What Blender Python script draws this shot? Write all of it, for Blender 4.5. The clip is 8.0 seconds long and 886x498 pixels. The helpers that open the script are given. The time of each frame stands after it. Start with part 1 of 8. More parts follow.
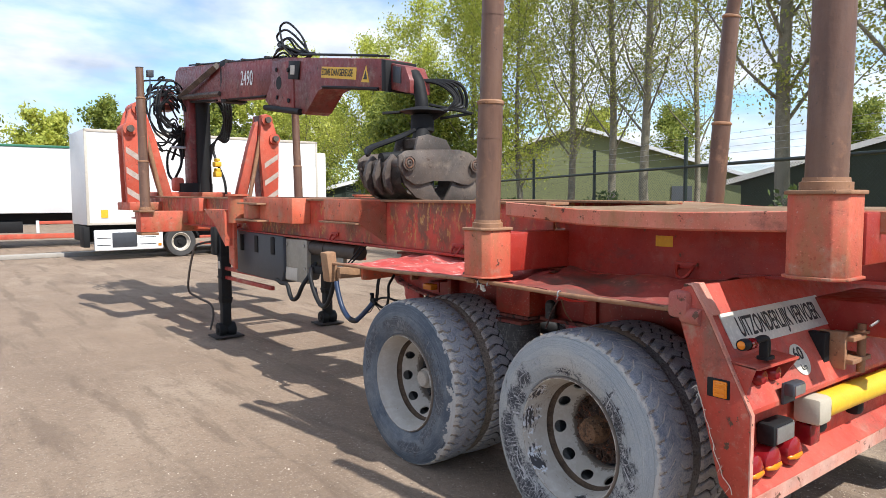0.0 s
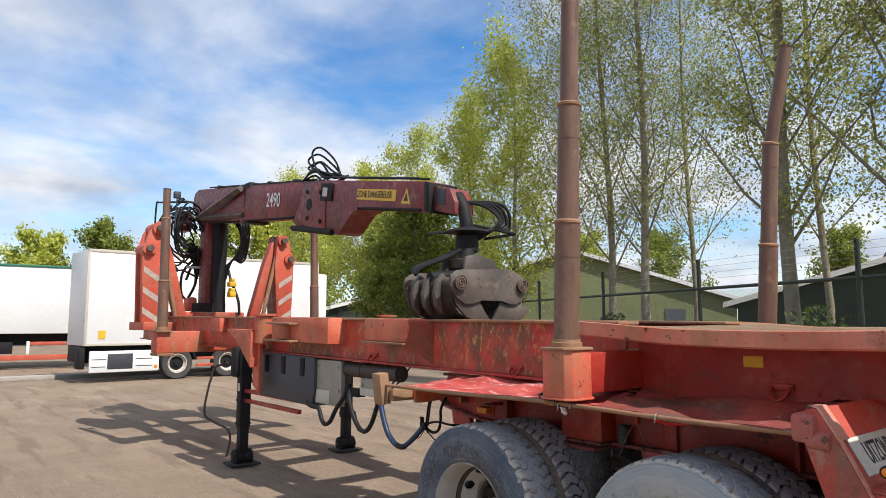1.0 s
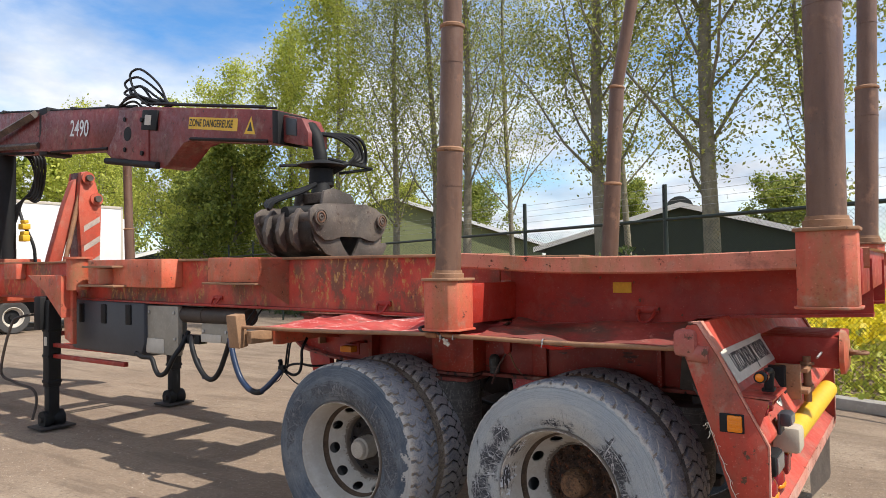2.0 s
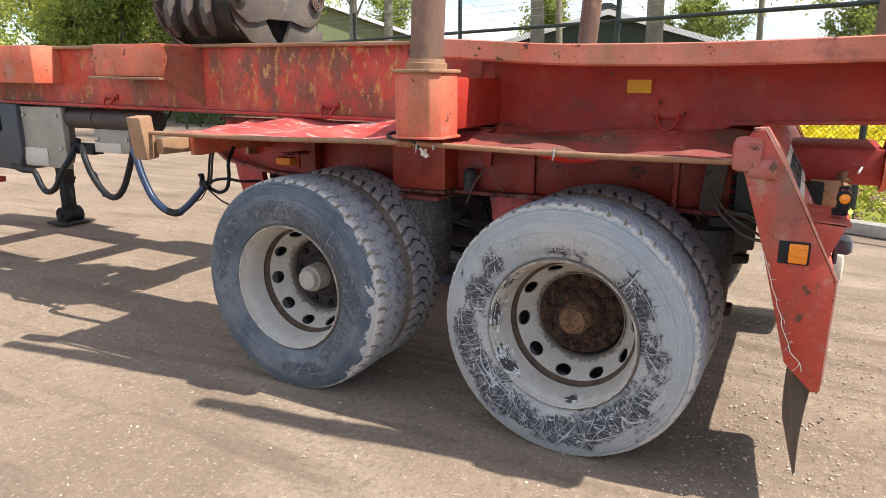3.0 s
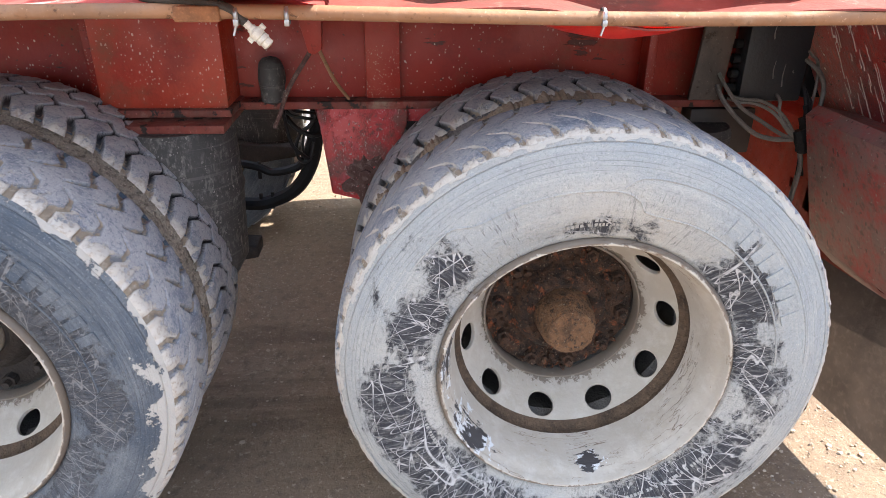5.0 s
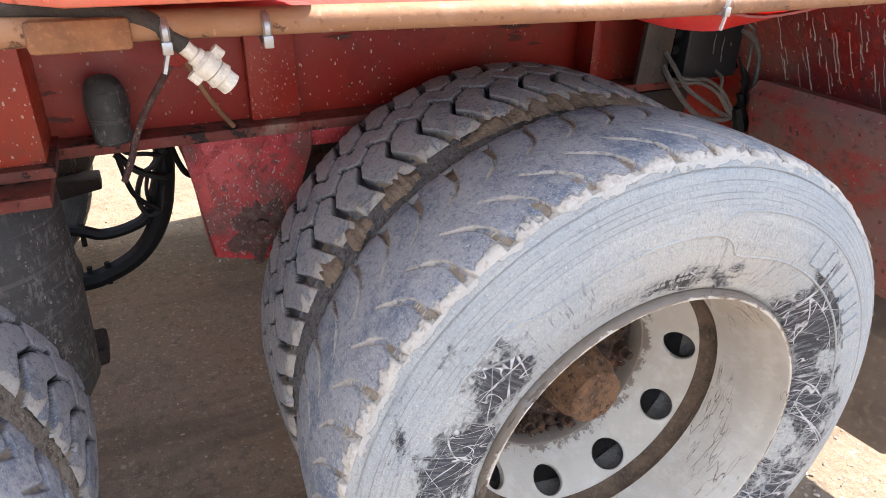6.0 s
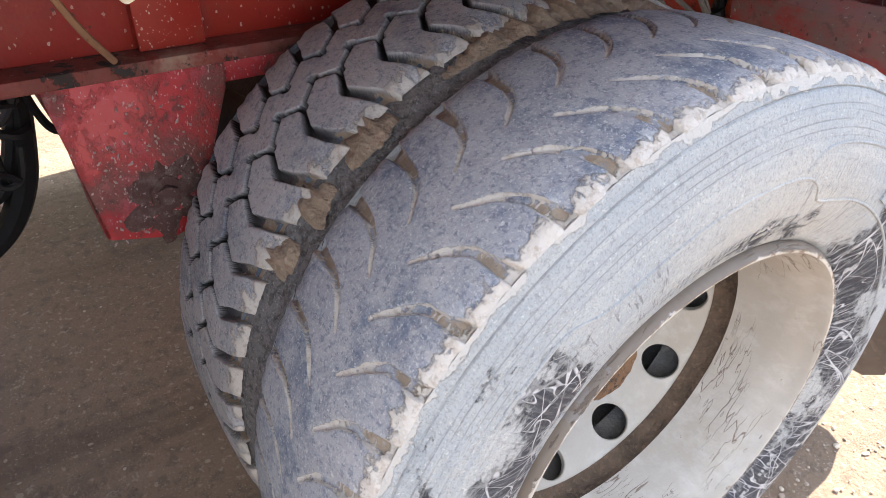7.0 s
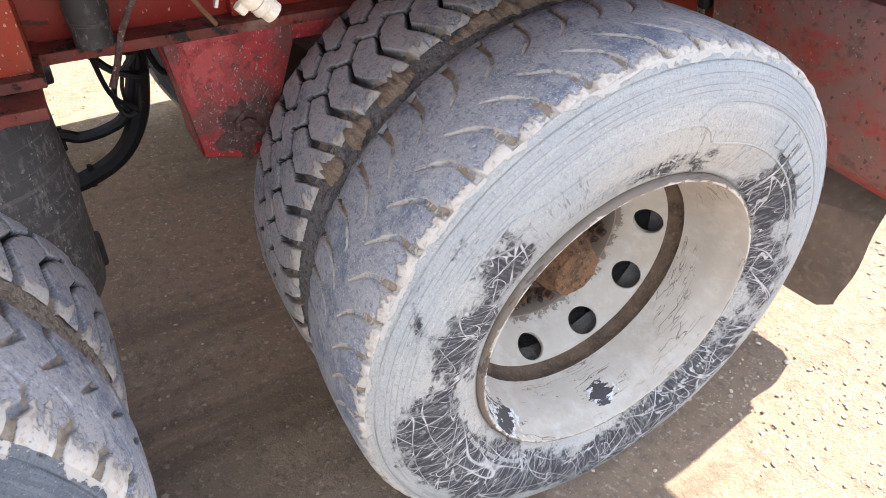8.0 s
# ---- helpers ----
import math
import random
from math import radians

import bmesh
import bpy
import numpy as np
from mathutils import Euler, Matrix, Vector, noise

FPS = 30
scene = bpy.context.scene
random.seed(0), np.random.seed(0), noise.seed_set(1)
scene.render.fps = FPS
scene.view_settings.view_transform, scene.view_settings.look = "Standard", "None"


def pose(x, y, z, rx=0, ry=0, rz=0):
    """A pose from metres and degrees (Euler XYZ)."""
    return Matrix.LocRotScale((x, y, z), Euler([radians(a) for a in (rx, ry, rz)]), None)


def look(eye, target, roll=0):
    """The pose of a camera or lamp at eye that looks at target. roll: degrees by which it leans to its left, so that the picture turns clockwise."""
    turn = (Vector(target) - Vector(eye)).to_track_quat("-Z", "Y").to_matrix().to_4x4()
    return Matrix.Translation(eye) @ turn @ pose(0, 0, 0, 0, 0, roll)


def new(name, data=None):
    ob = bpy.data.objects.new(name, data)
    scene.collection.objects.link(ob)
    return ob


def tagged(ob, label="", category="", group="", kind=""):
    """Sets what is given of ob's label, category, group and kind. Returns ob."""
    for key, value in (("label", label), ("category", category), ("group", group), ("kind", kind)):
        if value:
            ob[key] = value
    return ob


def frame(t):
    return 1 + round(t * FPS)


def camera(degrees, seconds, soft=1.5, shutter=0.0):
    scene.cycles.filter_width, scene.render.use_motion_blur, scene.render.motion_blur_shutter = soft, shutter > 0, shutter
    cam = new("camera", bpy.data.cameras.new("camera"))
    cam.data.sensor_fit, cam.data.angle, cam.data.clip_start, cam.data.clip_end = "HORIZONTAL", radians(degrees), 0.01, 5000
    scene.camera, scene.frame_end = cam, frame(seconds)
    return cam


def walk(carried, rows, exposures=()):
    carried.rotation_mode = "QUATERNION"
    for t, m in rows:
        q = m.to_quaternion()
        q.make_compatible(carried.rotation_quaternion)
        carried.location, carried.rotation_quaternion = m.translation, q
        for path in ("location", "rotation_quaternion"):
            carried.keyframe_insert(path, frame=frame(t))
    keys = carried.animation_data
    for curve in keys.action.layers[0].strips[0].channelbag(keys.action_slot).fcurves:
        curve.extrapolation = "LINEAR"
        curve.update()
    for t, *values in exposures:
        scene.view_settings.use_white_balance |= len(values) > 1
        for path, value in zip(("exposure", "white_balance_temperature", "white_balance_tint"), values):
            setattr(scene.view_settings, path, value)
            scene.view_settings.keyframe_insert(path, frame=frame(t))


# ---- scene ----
cam = camera(66.8, 8.0, soft=0.5)
PATH = [
    (0, (-3.586, -2.098, 1.643), (-2.358, -0.526, 1.5), -0.2),
    (0.5, (-3.754, -1.931, 1.664), (-2.503, -0.373, 1.75), 0.1),
    (1, (-3.918, -1.748, 1.625), (-2.664, -0.206, 1.844), 0.0),
    (1.5, (-4.086, -1.635, 1.593), (-2.627, -0.286, 1.818), 0.2),
    (1.7, (-4.081, -1.549, 1.573), (-2.534, -0.295, 1.758), 0.0),
    (2.8, (-3.641, -0.842, 1.477), (-1.911, 0.089, 1.102), -0.0),
    (3, (-3.571, -0.737, 1.461), (-1.856, 0.169, 0.972), 0.1),
    (3.5, (-3.253, -0.454, 1.393), (-1.543, 0.338, 0.723), -0.0),
    (4, (-2.977, -0.111, 1.353), (-1.188, 0.414, 0.63), 0.3),
    (4.2, (-2.87, 0.032, 1.368), (-1.052, 0.41, 0.626), 0.3),
    (5.3, (-2.144, 0.463, 1.304), (-0.378, 0.163, 0.413), 0.7),
    (5.5, (-2.054, 0.52, 1.298), (-0.322, 0.101, 0.39), 0.7),
    (6, (-1.79, 0.658, 1.302), (-0.192, -0.104, 0.372), 1.1),
    (6.5, (-1.54, 0.648, 1.237), (-0.091, -0.294, 0.232), 1.5),
    (7, (-1.506, 0.64, 1.225), (-0.161, -0.324, 0.102), 1.7),
    (7.5, (-1.554, 0.668, 1.266), (-0.283, -0.268, 0.038), 1.9),
    (8, (-1.785, 0.749, 1.365), (-0.446, -0.062, 0.12), 1.7),
]
EXPOSURES = [(0.0, 0.84, 6180, 10), (1.0, 0.54, 6430, 10), (1.5, 0.53, 6520, 10), (3.0, 1.24, 6480, 10), (4.0, 1.67, 6550, 10), (5.5, 2.24, 6630, 11), (6.5, 2.25, 6580, 11), (7.0, 2.38, 6640, 11), (8.0, 2.36, 6670, 11)]
walk(cam, [(t, look(eye, target, roll)) for t, eye, target, roll in PATH], EXPOSURES)

# ---- daylight: sun from behind the trailer, slightly from its right, and a sky with broken cloud ----
SUN_ELEV, SUN_DIR = radians(52.5), Vector((-0.14, 0.99, 0)).normalized()
sun = new("sun", bpy.data.lights.new("sun", "SUN"))
sun.data.energy, sun.data.angle, sun.data.color = 3.8, radians(0.53), (1.0, 0.95, 0.87)
ray = Vector((SUN_DIR.x * math.cos(SUN_ELEV), SUN_DIR.y * math.cos(SUN_ELEV), -math.sin(SUN_ELEV)))
sun.matrix_world = look((0, 0, 30), Vector((0, 0, 30)) + ray)

world = bpy.data.worlds.new("sky")
scene.world = world
world.use_nodes = True
wt = world.node_tree
wt.nodes.clear()

sky = wt.nodes.new("ShaderNodeTexSky")
sky.sky_type, sky.sun_disc = "NISHITA", False
sky.sun_elevation = SUN_ELEV
sky.sun_rotation = math.atan2(-SUN_DIR.x, -SUN_DIR.y)
sky.air_density, sky.dust_density, sky.ozone_density = 1.0, 0.5, 3.5
coord = wt.nodes.new("ShaderNodeTexCoord")
split = wt.nodes.new("ShaderNodeSeparateXYZ")
wt.links.new(coord.outputs["Generated"], split.inputs[0])
high = wt.nodes.new("ShaderNodeMath")
high.operation, high.inputs[1].default_value = "MAXIMUM", 0.0
wt.links.new(split.outputs["Z"], high.inputs[0])
lift = wt.nodes.new("ShaderNodeMath")
lift.operation, lift.inputs[1].default_value = "ADD", 0.22
wt.links.new(high.outputs[0], lift.inputs[0])
flat = wt.nodes.new("ShaderNodeCombineXYZ")
for axis in ("X", "Y"):
    d = wt.nodes.new("ShaderNodeMath")
    d.operation = "DIVIDE"
    wt.links.new(split.outputs[axis], d.inputs[0])
    wt.links.new(lift.outputs[0], d.inputs[1])
    wt.links.new(d.outputs[0], flat.inputs[axis])
cloud = wt.nodes.new("ShaderNodeTexNoise")
cloud.inputs["Scale"].default_value, cloud.inputs["Detail"].default_value = 1.15, 9
cloud.inputs["Roughness"].default_value, cloud.inputs["Distortion"].default_value = 0.56, 0.25
wt.links.new(flat.outputs[0], cloud.inputs["Vector"])
cover = wt.nodes.new("ShaderNodeValToRGB")
cover.color_ramp.elements[0].position, cover.color_ramp.elements[1].position = 0.33, 0.58
wt.links.new(cloud.outputs["Fac"], cover.inputs[0])
shade = wt.nodes.new("ShaderNodeTexNoise")
shade.inputs["Scale"].default_value, shade.inputs["Detail"].default_value = 2.6, 6
wt.links.new(flat.outputs[0], shade.inputs["Vector"])
tone = wt.nodes.new("ShaderNodeValToRGB")
tone.color_ramp.elements[0].position, tone.color_ramp.elements[0].color = 0.33, (2.7, 3.0, 3.55, 1)
tone.color_ramp.elements[1].position, tone.color_ramp.elements[1].color = 0.66, (5.3, 5.35, 5.4, 1)
wt.links.new(shade.outputs["Fac"], tone.inputs[0])
mixed = wt.nodes.new("ShaderNodeMix")
mixed.data_type = "RGBA"
wt.links.new(cover.outputs["Color"], mixed.inputs["Factor"])
rich = wt.nodes.new("ShaderNodeHueSaturation")
rich.inputs["Saturation"].default_value, rich.inputs["Value"].default_value = 1.25, 0.95
wt.links.new(sky.outputs[0], rich.inputs["Color"])
wt.links.new(rich.outputs[0], mixed.inputs["A"])
wt.links.new(tone.outputs["Color"], mixed.inputs["B"])
back = wt.nodes.new("ShaderNodeBackground")
back.inputs["Strength"].default_value = 0.136
wt.links.new(mixed.outputs["Result"], back.inputs["Color"])
wout = wt.nodes.new("ShaderNodeOutputWorld")
wt.links.new(back.outputs[0], wout.inputs["Surface"])


# ---- materials ----
class Mat:
    """A small builder round one Principled material, in world metres."""

    def __init__(self, name, colour, rough=0.6, metal=0.0, spec=0.5):
        self.m = bpy.data.materials.new(name)
        self.m.use_nodes = True
        self.t = self.m.node_tree
        self.p = self.t.nodes["Principled BSDF"]
        self.p.inputs["Roughness"].default_value = rough
        self.p.inputs["Metallic"].default_value = metal
        self.p.inputs["Specular IOR Level"].default_value = spec
        rgb = self.t.nodes.new("ShaderNodeRGB")
        rgb.outputs[0].default_value = (*colour, 1)
        self.col = rgb.outputs[0]
        geo = self.t.nodes.new("ShaderNodeNewGeometry")
        self.pos = geo.outputs["Position"]
        self.nor = geo.outputs["Normal"]
        self.random = geo.outputs["Random Per Island"]
        self.h = None
        self.r = None

    def stretch(self, sx, sy, sz):
        n = self.t.nodes.new("ShaderNodeVectorMath")
        n.operation = "MULTIPLY"
        self.t.links.new(self.pos, n.inputs[0])
        n.inputs[1].default_value = (sx, sy, sz)
        return n.outputs[0]

    def noise(self, scale, detail=5, rough=0.55, vec=None, distort=0.0):
        n = self.t.nodes.new("ShaderNodeTexNoise")
        n.inputs["Scale"].default_value, n.inputs["Detail"].default_value = scale, detail
        n.inputs["Roughness"].default_value, n.inputs["Distortion"].default_value = rough, distort
        self.t.links.new(vec or self.pos, n.inputs["Vector"])
        return n.outputs["Fac"]

    def ramp(self, fac, lo, hi, a=0.0, b=1.0):
        n = self.t.nodes.new("ShaderNodeMapRange")
        self.t.links.new(fac, n.inputs["Value"])
        for key, value in (("From Min", lo), ("From Max", hi), ("To Min", a), ("To Max", b)):
            n.inputs[key].default_value = value
        return n.outputs[0]

    def dots(self, scale, size, share, vec=None):
        """Scattered round drops: 1 inside a drop, in a share of the cells."""
        n = self.t.nodes.new("ShaderNodeTexVoronoi")
        n.inputs["Scale"].default_value = scale
        self.t.links.new(vec or self.pos, n.inputs["Vector"])
        sep = self.t.nodes.new("ShaderNodeSeparateColor")
        self.t.links.new(n.outputs["Color"], sep.inputs[0])
        gone = self.ramp(sep.outputs[0], 1 - share - 0.001, 1 - share)
        reach = self.math("MULTIPLY", self.ramp(sep.outputs[1], 0, 1, 0.35, 1.0), size)
        near = self.math("LESS_THAN", self.math("ADD", n.outputs["Distance"], self.ramp(self.noise(scale * 2.5, 3), 0.3, 0.7, -0.12, 0.12)), reach)
        return self.math("MULTIPLY", near, gone)

    def math(self, op, a, b=0.0):
        n = self.t.nodes.new("ShaderNodeMath")
        n.operation = op
        for k, v in enumerate((a, b)):
            if isinstance(v, (int, float)):
                n.inputs[k].default_value = v
            else:
                self.t.links.new(v, n.inputs[k])
        return n.outputs[0]

    def over(self, colour, fac, rough=None):
        """Lay another colour over the present one where fac is 1."""
        n = self.t.nodes.new("ShaderNodeMix")
        n.data_type = "RGBA"
        if isinstance(fac, (int, float)):
            n.inputs["Factor"].default_value = fac
        else:
            self.t.links.new(fac, n.inputs["Factor"])
        self.t.links.new(self.col, n.inputs["A"])
        n.inputs["B"].default_value = (*colour, 1)
        self.col = n.outputs["Result"]
        return self

    def relief(self, fac, metres):
        """Add a height of so many metres."""
        h = self.math("MULTIPLY", fac, metres)
        self.h = h if self.h is None else self.math("ADD", self.h, h)
        return self

    def gloss(self, fac, a, b):
        self.t.links.new(self.ramp(fac, 0.3, 0.7, a, b), self.p.inputs["Roughness"])
        return self

    def done(self):
        self.t.links.new(self.col, self.p.inputs["Base Color"])
        if self.h is not None:
            b = self.t.nodes.new("ShaderNodeBump")
            b.inputs["Distance"].default_value = 1.0
            self.t.links.new(self.h, b.inputs["Height"])
            self.t.links.new(b.outputs[0], self.p.inputs["Normal"])
        return self.m


def worn_paint(name, colour, faded, rust=(0.10, 0.045, 0.025), wear=0.60, dirt=(0.13, 0.085, 0.06), dust=0.35, rough=0.5):
    """Sun-bleached paint: broad fading, streaky grime, chips down to rust, pale scratches."""
    k = Mat(name, colour, rough)
    k.over(faded, k.ramp(k.noise(2.3, 7, 0.62), 0.38, 0.64))
    k.over(tuple(c * 0.62 for c in colour), k.math("MULTIPLY", k.ramp(k.noise(1.4, 6, 0.6), 0.50, 0.68), 0.7))
    grime = k.math("MULTIPLY", k.ramp(k.noise(4.0, 9, 0.70, k.stretch(1, 1, 0.35)), 0.46, 0.68), dust)
    k.over(dirt, grime)
    k.over((0.34, 0.26, 0.19), k.math("MULTIPLY", k.ramp(k.noise(7.5, 8, 0.68), 0.55, 0.70), dust * 0.7))
    chip = k.noise(19.0, 9, 0.66)
    spots = k.ramp(chip, wear, wear + 0.025)
    k.over(rust, spots)
    fine = k.noise(110.0, 4, 0.6)
    k.over(tuple(min(1, c * 1.3 + 0.06) for c in faded), k.math("MULTIPLY", k.ramp(fine, 0.64, 0.68), 0.5))
    k.over(tuple(c * 0.45 for c in colour), k.math("MULTIPLY", k.ramp(k.noise(75.0, 5, 0.6), 0.60, 0.68), 0.55))
    k.over((0.06, 0.035, 0.03), k.math("MULTIPLY", k.ramp(k.noise(3.1, 8, 0.72, k.stretch(1, 1, 1.6)), 0.58, 0.70), 0.55))
    k.over((0.50, 0.36, 0.30), k.math("MULTIPLY", k.ramp(k.noise(48, 6, 0.7), 0.665, 0.69), 0.35))
    k.relief(spots, -0.0008).relief(k.noise(9, 6), 0.005).relief(fine, 0.0008)
    k.gloss(chip, rough - 0.12, rough + 0.3)
    return k.done()


def scraped_paint():
    """Beam paint rubbed by logs: dark oily stains, ochre scrapes and a few chips."""
    k = Mat("scraped_beam_paint", (0.44, 0.040, 0.022), 0.48)
    k.over((0.54, 0.085, 0.045), k.ramp(k.noise(2.6, 7, 0.64), 0.42, 0.64))
    k.over((0.34, 0.022, 0.014), k.math("MULTIPLY", k.ramp(k.noise(5.5, 7, 0.66), 0.50, 0.64), 0.8))
    zone = k.ramp(k.noise(1.9, 5, 0.6, k.stretch(1, 1, 0.7)), 0.42, 0.54)
    stain = k.math("MULTIPLY", k.ramp(k.noise(5, 9, 0.74, k.stretch(1, 1.1, 0.7)), 0.45, 0.54), zone)
    k.over((0.115, 0.058, 0.030), k.math("MULTIPLY", stain, 0.85))
    scrape = k.math("MULTIPLY", k.ramp(k.noise(15, 8, 0.74, k.stretch(1, 1.3, 0.6)), 0.54, 0.60), zone)
    k.over((0.44, 0.235, 0.055), k.math("MULTIPLY", scrape, 0.85))
    k.over((0.55, 0.40, 0.20), k.math("MULTIPLY", scrape, k.ramp(k.noise(60, 6, 0.7), 0.55, 0.63)))
    chip = k.ramp(k.noise(22, 8, 0.66), 0.655, 0.675)
    k.over((0.085, 0.040, 0.028), chip)
    k.over((0.60, 0.20, 0.13), k.math("MULTIPLY", k.ramp(k.noise(120, 4, 0.6), 0.64, 0.69), 0.45))
    k.gloss(k.noise(9, 6), 0.36, 0.7)
    return k.relief(chip, -0.0008).relief(k.noise(8, 6), 0.006).relief(k.noise(110, 4), 0.0007).done()


def drop_paint(name, colour, faded, dust):
    """Glossy old paint with grime clouds and a spray of small dried pale drops."""
    k = Mat(name, colour, 0.42)
    k.over(faded, k.ramp(k.noise(3.5, 7, 0.65), 0.40, 0.66))
    k.over(tuple(c * 0.55 for c in colour), k.math("MULTIPLY", k.ramp(k.noise(5, 8, 0.7), 0.50, 0.66), 0.7))
    k.over((0.15, 0.085, 0.050), k.math("MULTIPLY", k.ramp(k.noise(6, 9, 0.75), 0.52, 0.66), dust))
    scrape = k.ramp(k.noise(16, 6, 0.6, k.stretch(1, 0.35, 1.8)), 0.665, 0.685)
    k.over((0.05, 0.022, 0.018), k.math("MULTIPLY", scrape, 0.8))
    where = k.ramp(k.noise(4.5, 4, 0.6), 0.42, 0.58)
    for scale, size, share in ((85, 0.22, 0.26), (140, 0.26, 0.30), (230, 0.30, 0.28)):
        k.over((0.60, 0.44, 0.36), k.math("MULTIPLY", k.math("MULTIPLY", k.dots(scale, size, share, k.stretch(1, 1.25, 0.8)), where), 0.85))
    k.over((0.06, 0.025, 0.02), k.math("MULTIPLY", k.dots(60, 0.22, 0.12), 0.7))
    k.gloss(k.noise(12, 6), 0.32, 0.65)
    return k.relief(k.noise(9, 6), 0.004).relief(k.noise(120, 4), 0.0007).relief(scrape, -0.0008).done()


def rusted(name, dark, mid, orange):
    """Deep scaly rust: dark pits, brown crust, orange spots and a few pale flecks."""
    k = Mat(name, mid, 0.85)
    k.over(dark, k.ramp(k.noise(26, 8, 0.72), 0.44, 0.58))
    k.over(orange, k.math("MULTIPLY", k.ramp(k.noise(34, 7, 0.75), 0.56, 0.64), 0.85))
    k.over(tuple(c * 0.3 for c in dark), k.ramp(k.noise(75, 6, 0.7), 0.55, 0.62))
    k.over((0.40, 0.30, 0.21), k.math("MULTIPLY", k.ramp(k.noise(150, 4, 0.65), 0.62, 0.67), 0.75))
    return k.relief(k.noise(45, 7, 0.7), 0.016).relief(k.noise(150, 4), 0.005).done()


def plain(name, colour, rough=0.6, metal=0.0, vary=0.25, scale=14.0, relief=0.001, spec=0.5):
    k = Mat(name, colour, rough, metal, spec)
    k.over(tuple(c * (1 - vary) for c in colour), k.ramp(k.noise(scale, 6, 0.6), 0.35, 0.7))
    k.over(tuple(min(1, c * (1 + vary)) for c in colour), k.math("MULTIPLY", k.ramp(k.noise(scale * 6, 4), 0.52, 0.72), 0.6))
    k.relief(k.noise(scale * 5, 4), relief)
    return k.done()


def rusty_tube():
    """Brown oxide with long streaks and a few paler rubs."""
    k = Mat("rusty_tube", (0.120, 0.060, 0.038), 0.5)
    k.over((0.170, 0.095, 0.062), k.ramp(k.noise(3.0, 6, 0.6, k.stretch(3, 3, 0.5)), 0.40, 0.66))
    k.over((0.08, 0.042, 0.030), k.math("MULTIPLY", k.ramp(k.noise(7, 7, 0.65, k.stretch(2, 2, 0.6)), 0.52, 0.70), 0.75))
    k.over((0.30, 0.15, 0.085), k.math("MULTIPLY", k.ramp(k.noise(11, 5, 0.6), 0.60, 0.72), 0.6))
    k.over((0.055, 0.035, 0.028), k.math("MULTIPLY", k.ramp(k.noise(60, 4), 0.66, 0.72), 0.7))
    k.gloss(k.noise(9, 5), 0.34, 0.6)
    return k.relief(k.noise(40, 5), 0.0016).relief(k.noise(6, 4), 0.003).done()


M = {}
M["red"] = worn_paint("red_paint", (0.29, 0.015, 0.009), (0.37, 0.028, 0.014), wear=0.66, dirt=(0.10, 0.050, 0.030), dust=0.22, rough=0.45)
M["orange"] = worn_paint("faded_orange_paint", (0.50, 0.078, 0.038), (0.56, 0.125, 0.072), wear=0.635, dirt=(0.21, 0.14, 0.06), dust=0.9, rough=0.55)
# sunlit copy of red_paint: the light on the rear is put into the colour
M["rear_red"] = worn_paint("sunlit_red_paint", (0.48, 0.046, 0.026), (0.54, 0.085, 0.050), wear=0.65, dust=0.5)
M["beam"] = scraped_paint()
M["bracket"] = worn_paint("orange_bracket_paint", (0.60, 0.105, 0.048), (0.66, 0.17, 0.09), wear=0.63, dirt=(0.24, 0.15, 0.07), dust=0.7, rough=0.55)
M["flange"] = worn_paint("muddy_flange_paint", (0.20, 0.036, 0.026), (0.26, 0.060, 0.042), rust=(0.035, 0.026, 0.022), wear=0.57, dirt=(0.070, 0.046, 0.034), dust=1.0, rough=0.7)
M["dirtyhose"] = plain("dirty_black_hose", (0.045, 0.038, 0.033), 0.75, vary=0.5, scale=60, relief=0.002)
M["tank"] = plain("dark_brown_tank", (0.055, 0.040, 0.032), 0.6, vary=0.35, scale=6)
M["frame"] = worn_paint("dusty_frame_paint", (0.30, 0.015, 0.009), (0.36, 0.026, 0.014), wear=0.63, dirt=(0.11, 0.060, 0.038), dust=0.42, rough=0.42)
# frame paint twice: recessed web's shade and jutting saddle's light are in the colours
M["web"] = drop_paint("splashed_frame_paint", (0.27, 0.013, 0.007), (0.335, 0.028, 0.013), 0.38)
M["saddle"] = drop_paint("scuffed_saddle_paint", (0.33, 0.020, 0.009), (0.42, 0.052, 0.022), 0.55)
M["maroon"] = worn_paint("crane_paint", (0.155, 0.016, 0.015), (0.23, 0.036, 0.032), rust=(0.035, 0.022, 0.020), wear=0.625, dirt=(0.07, 0.040, 0.034), dust=0.55, rough=0.42)
M["stab"] = worn_paint("stabiliser_paint", (0.50, 0.070, 0.036), (0.52, 0.115, 0.065), wear=0.65, dust=0.4)
M["skirt"] = worn_paint("faded_skirt_paint", (0.56, 0.14, 0.085), (0.62, 0.24, 0.16), wear=0.62, dirt=(0.20, 0.17, 0.06), dust=0.7, rough=0.6)
M["rust"] = rusty_tube()
M["pipe"] = worn_paint("rusty_pipe", (0.26, 0.125, 0.060), (0.33, 0.175, 0.095), rust=(0.13, 0.07, 0.045), wear=0.62, dust=0.5, rough=0.65)
M["steel"] = worn_paint("grapple_steel", (0.050, 0.040, 0.034), (0.115, 0.090, 0.074), rust=(0.06, 0.038, 0.03), wear=0.62, dust=0.35, rough=0.5)
M["black"] = plain("black_paint", (0.012, 0.012, 0.013), 0.65, spec=0.25)
M["hose"] = plain("black_hose", (0.009, 0.009, 0.010), 0.55, vary=0.2, spec=0.3)
M["bluehose"] = plain("blue_hose", (0.010, 0.026, 0.070), 0.42)
M["cable"] = plain("grey_cable", (0.15, 0.138, 0.125), 0.55, vary=0.4, scale=40)
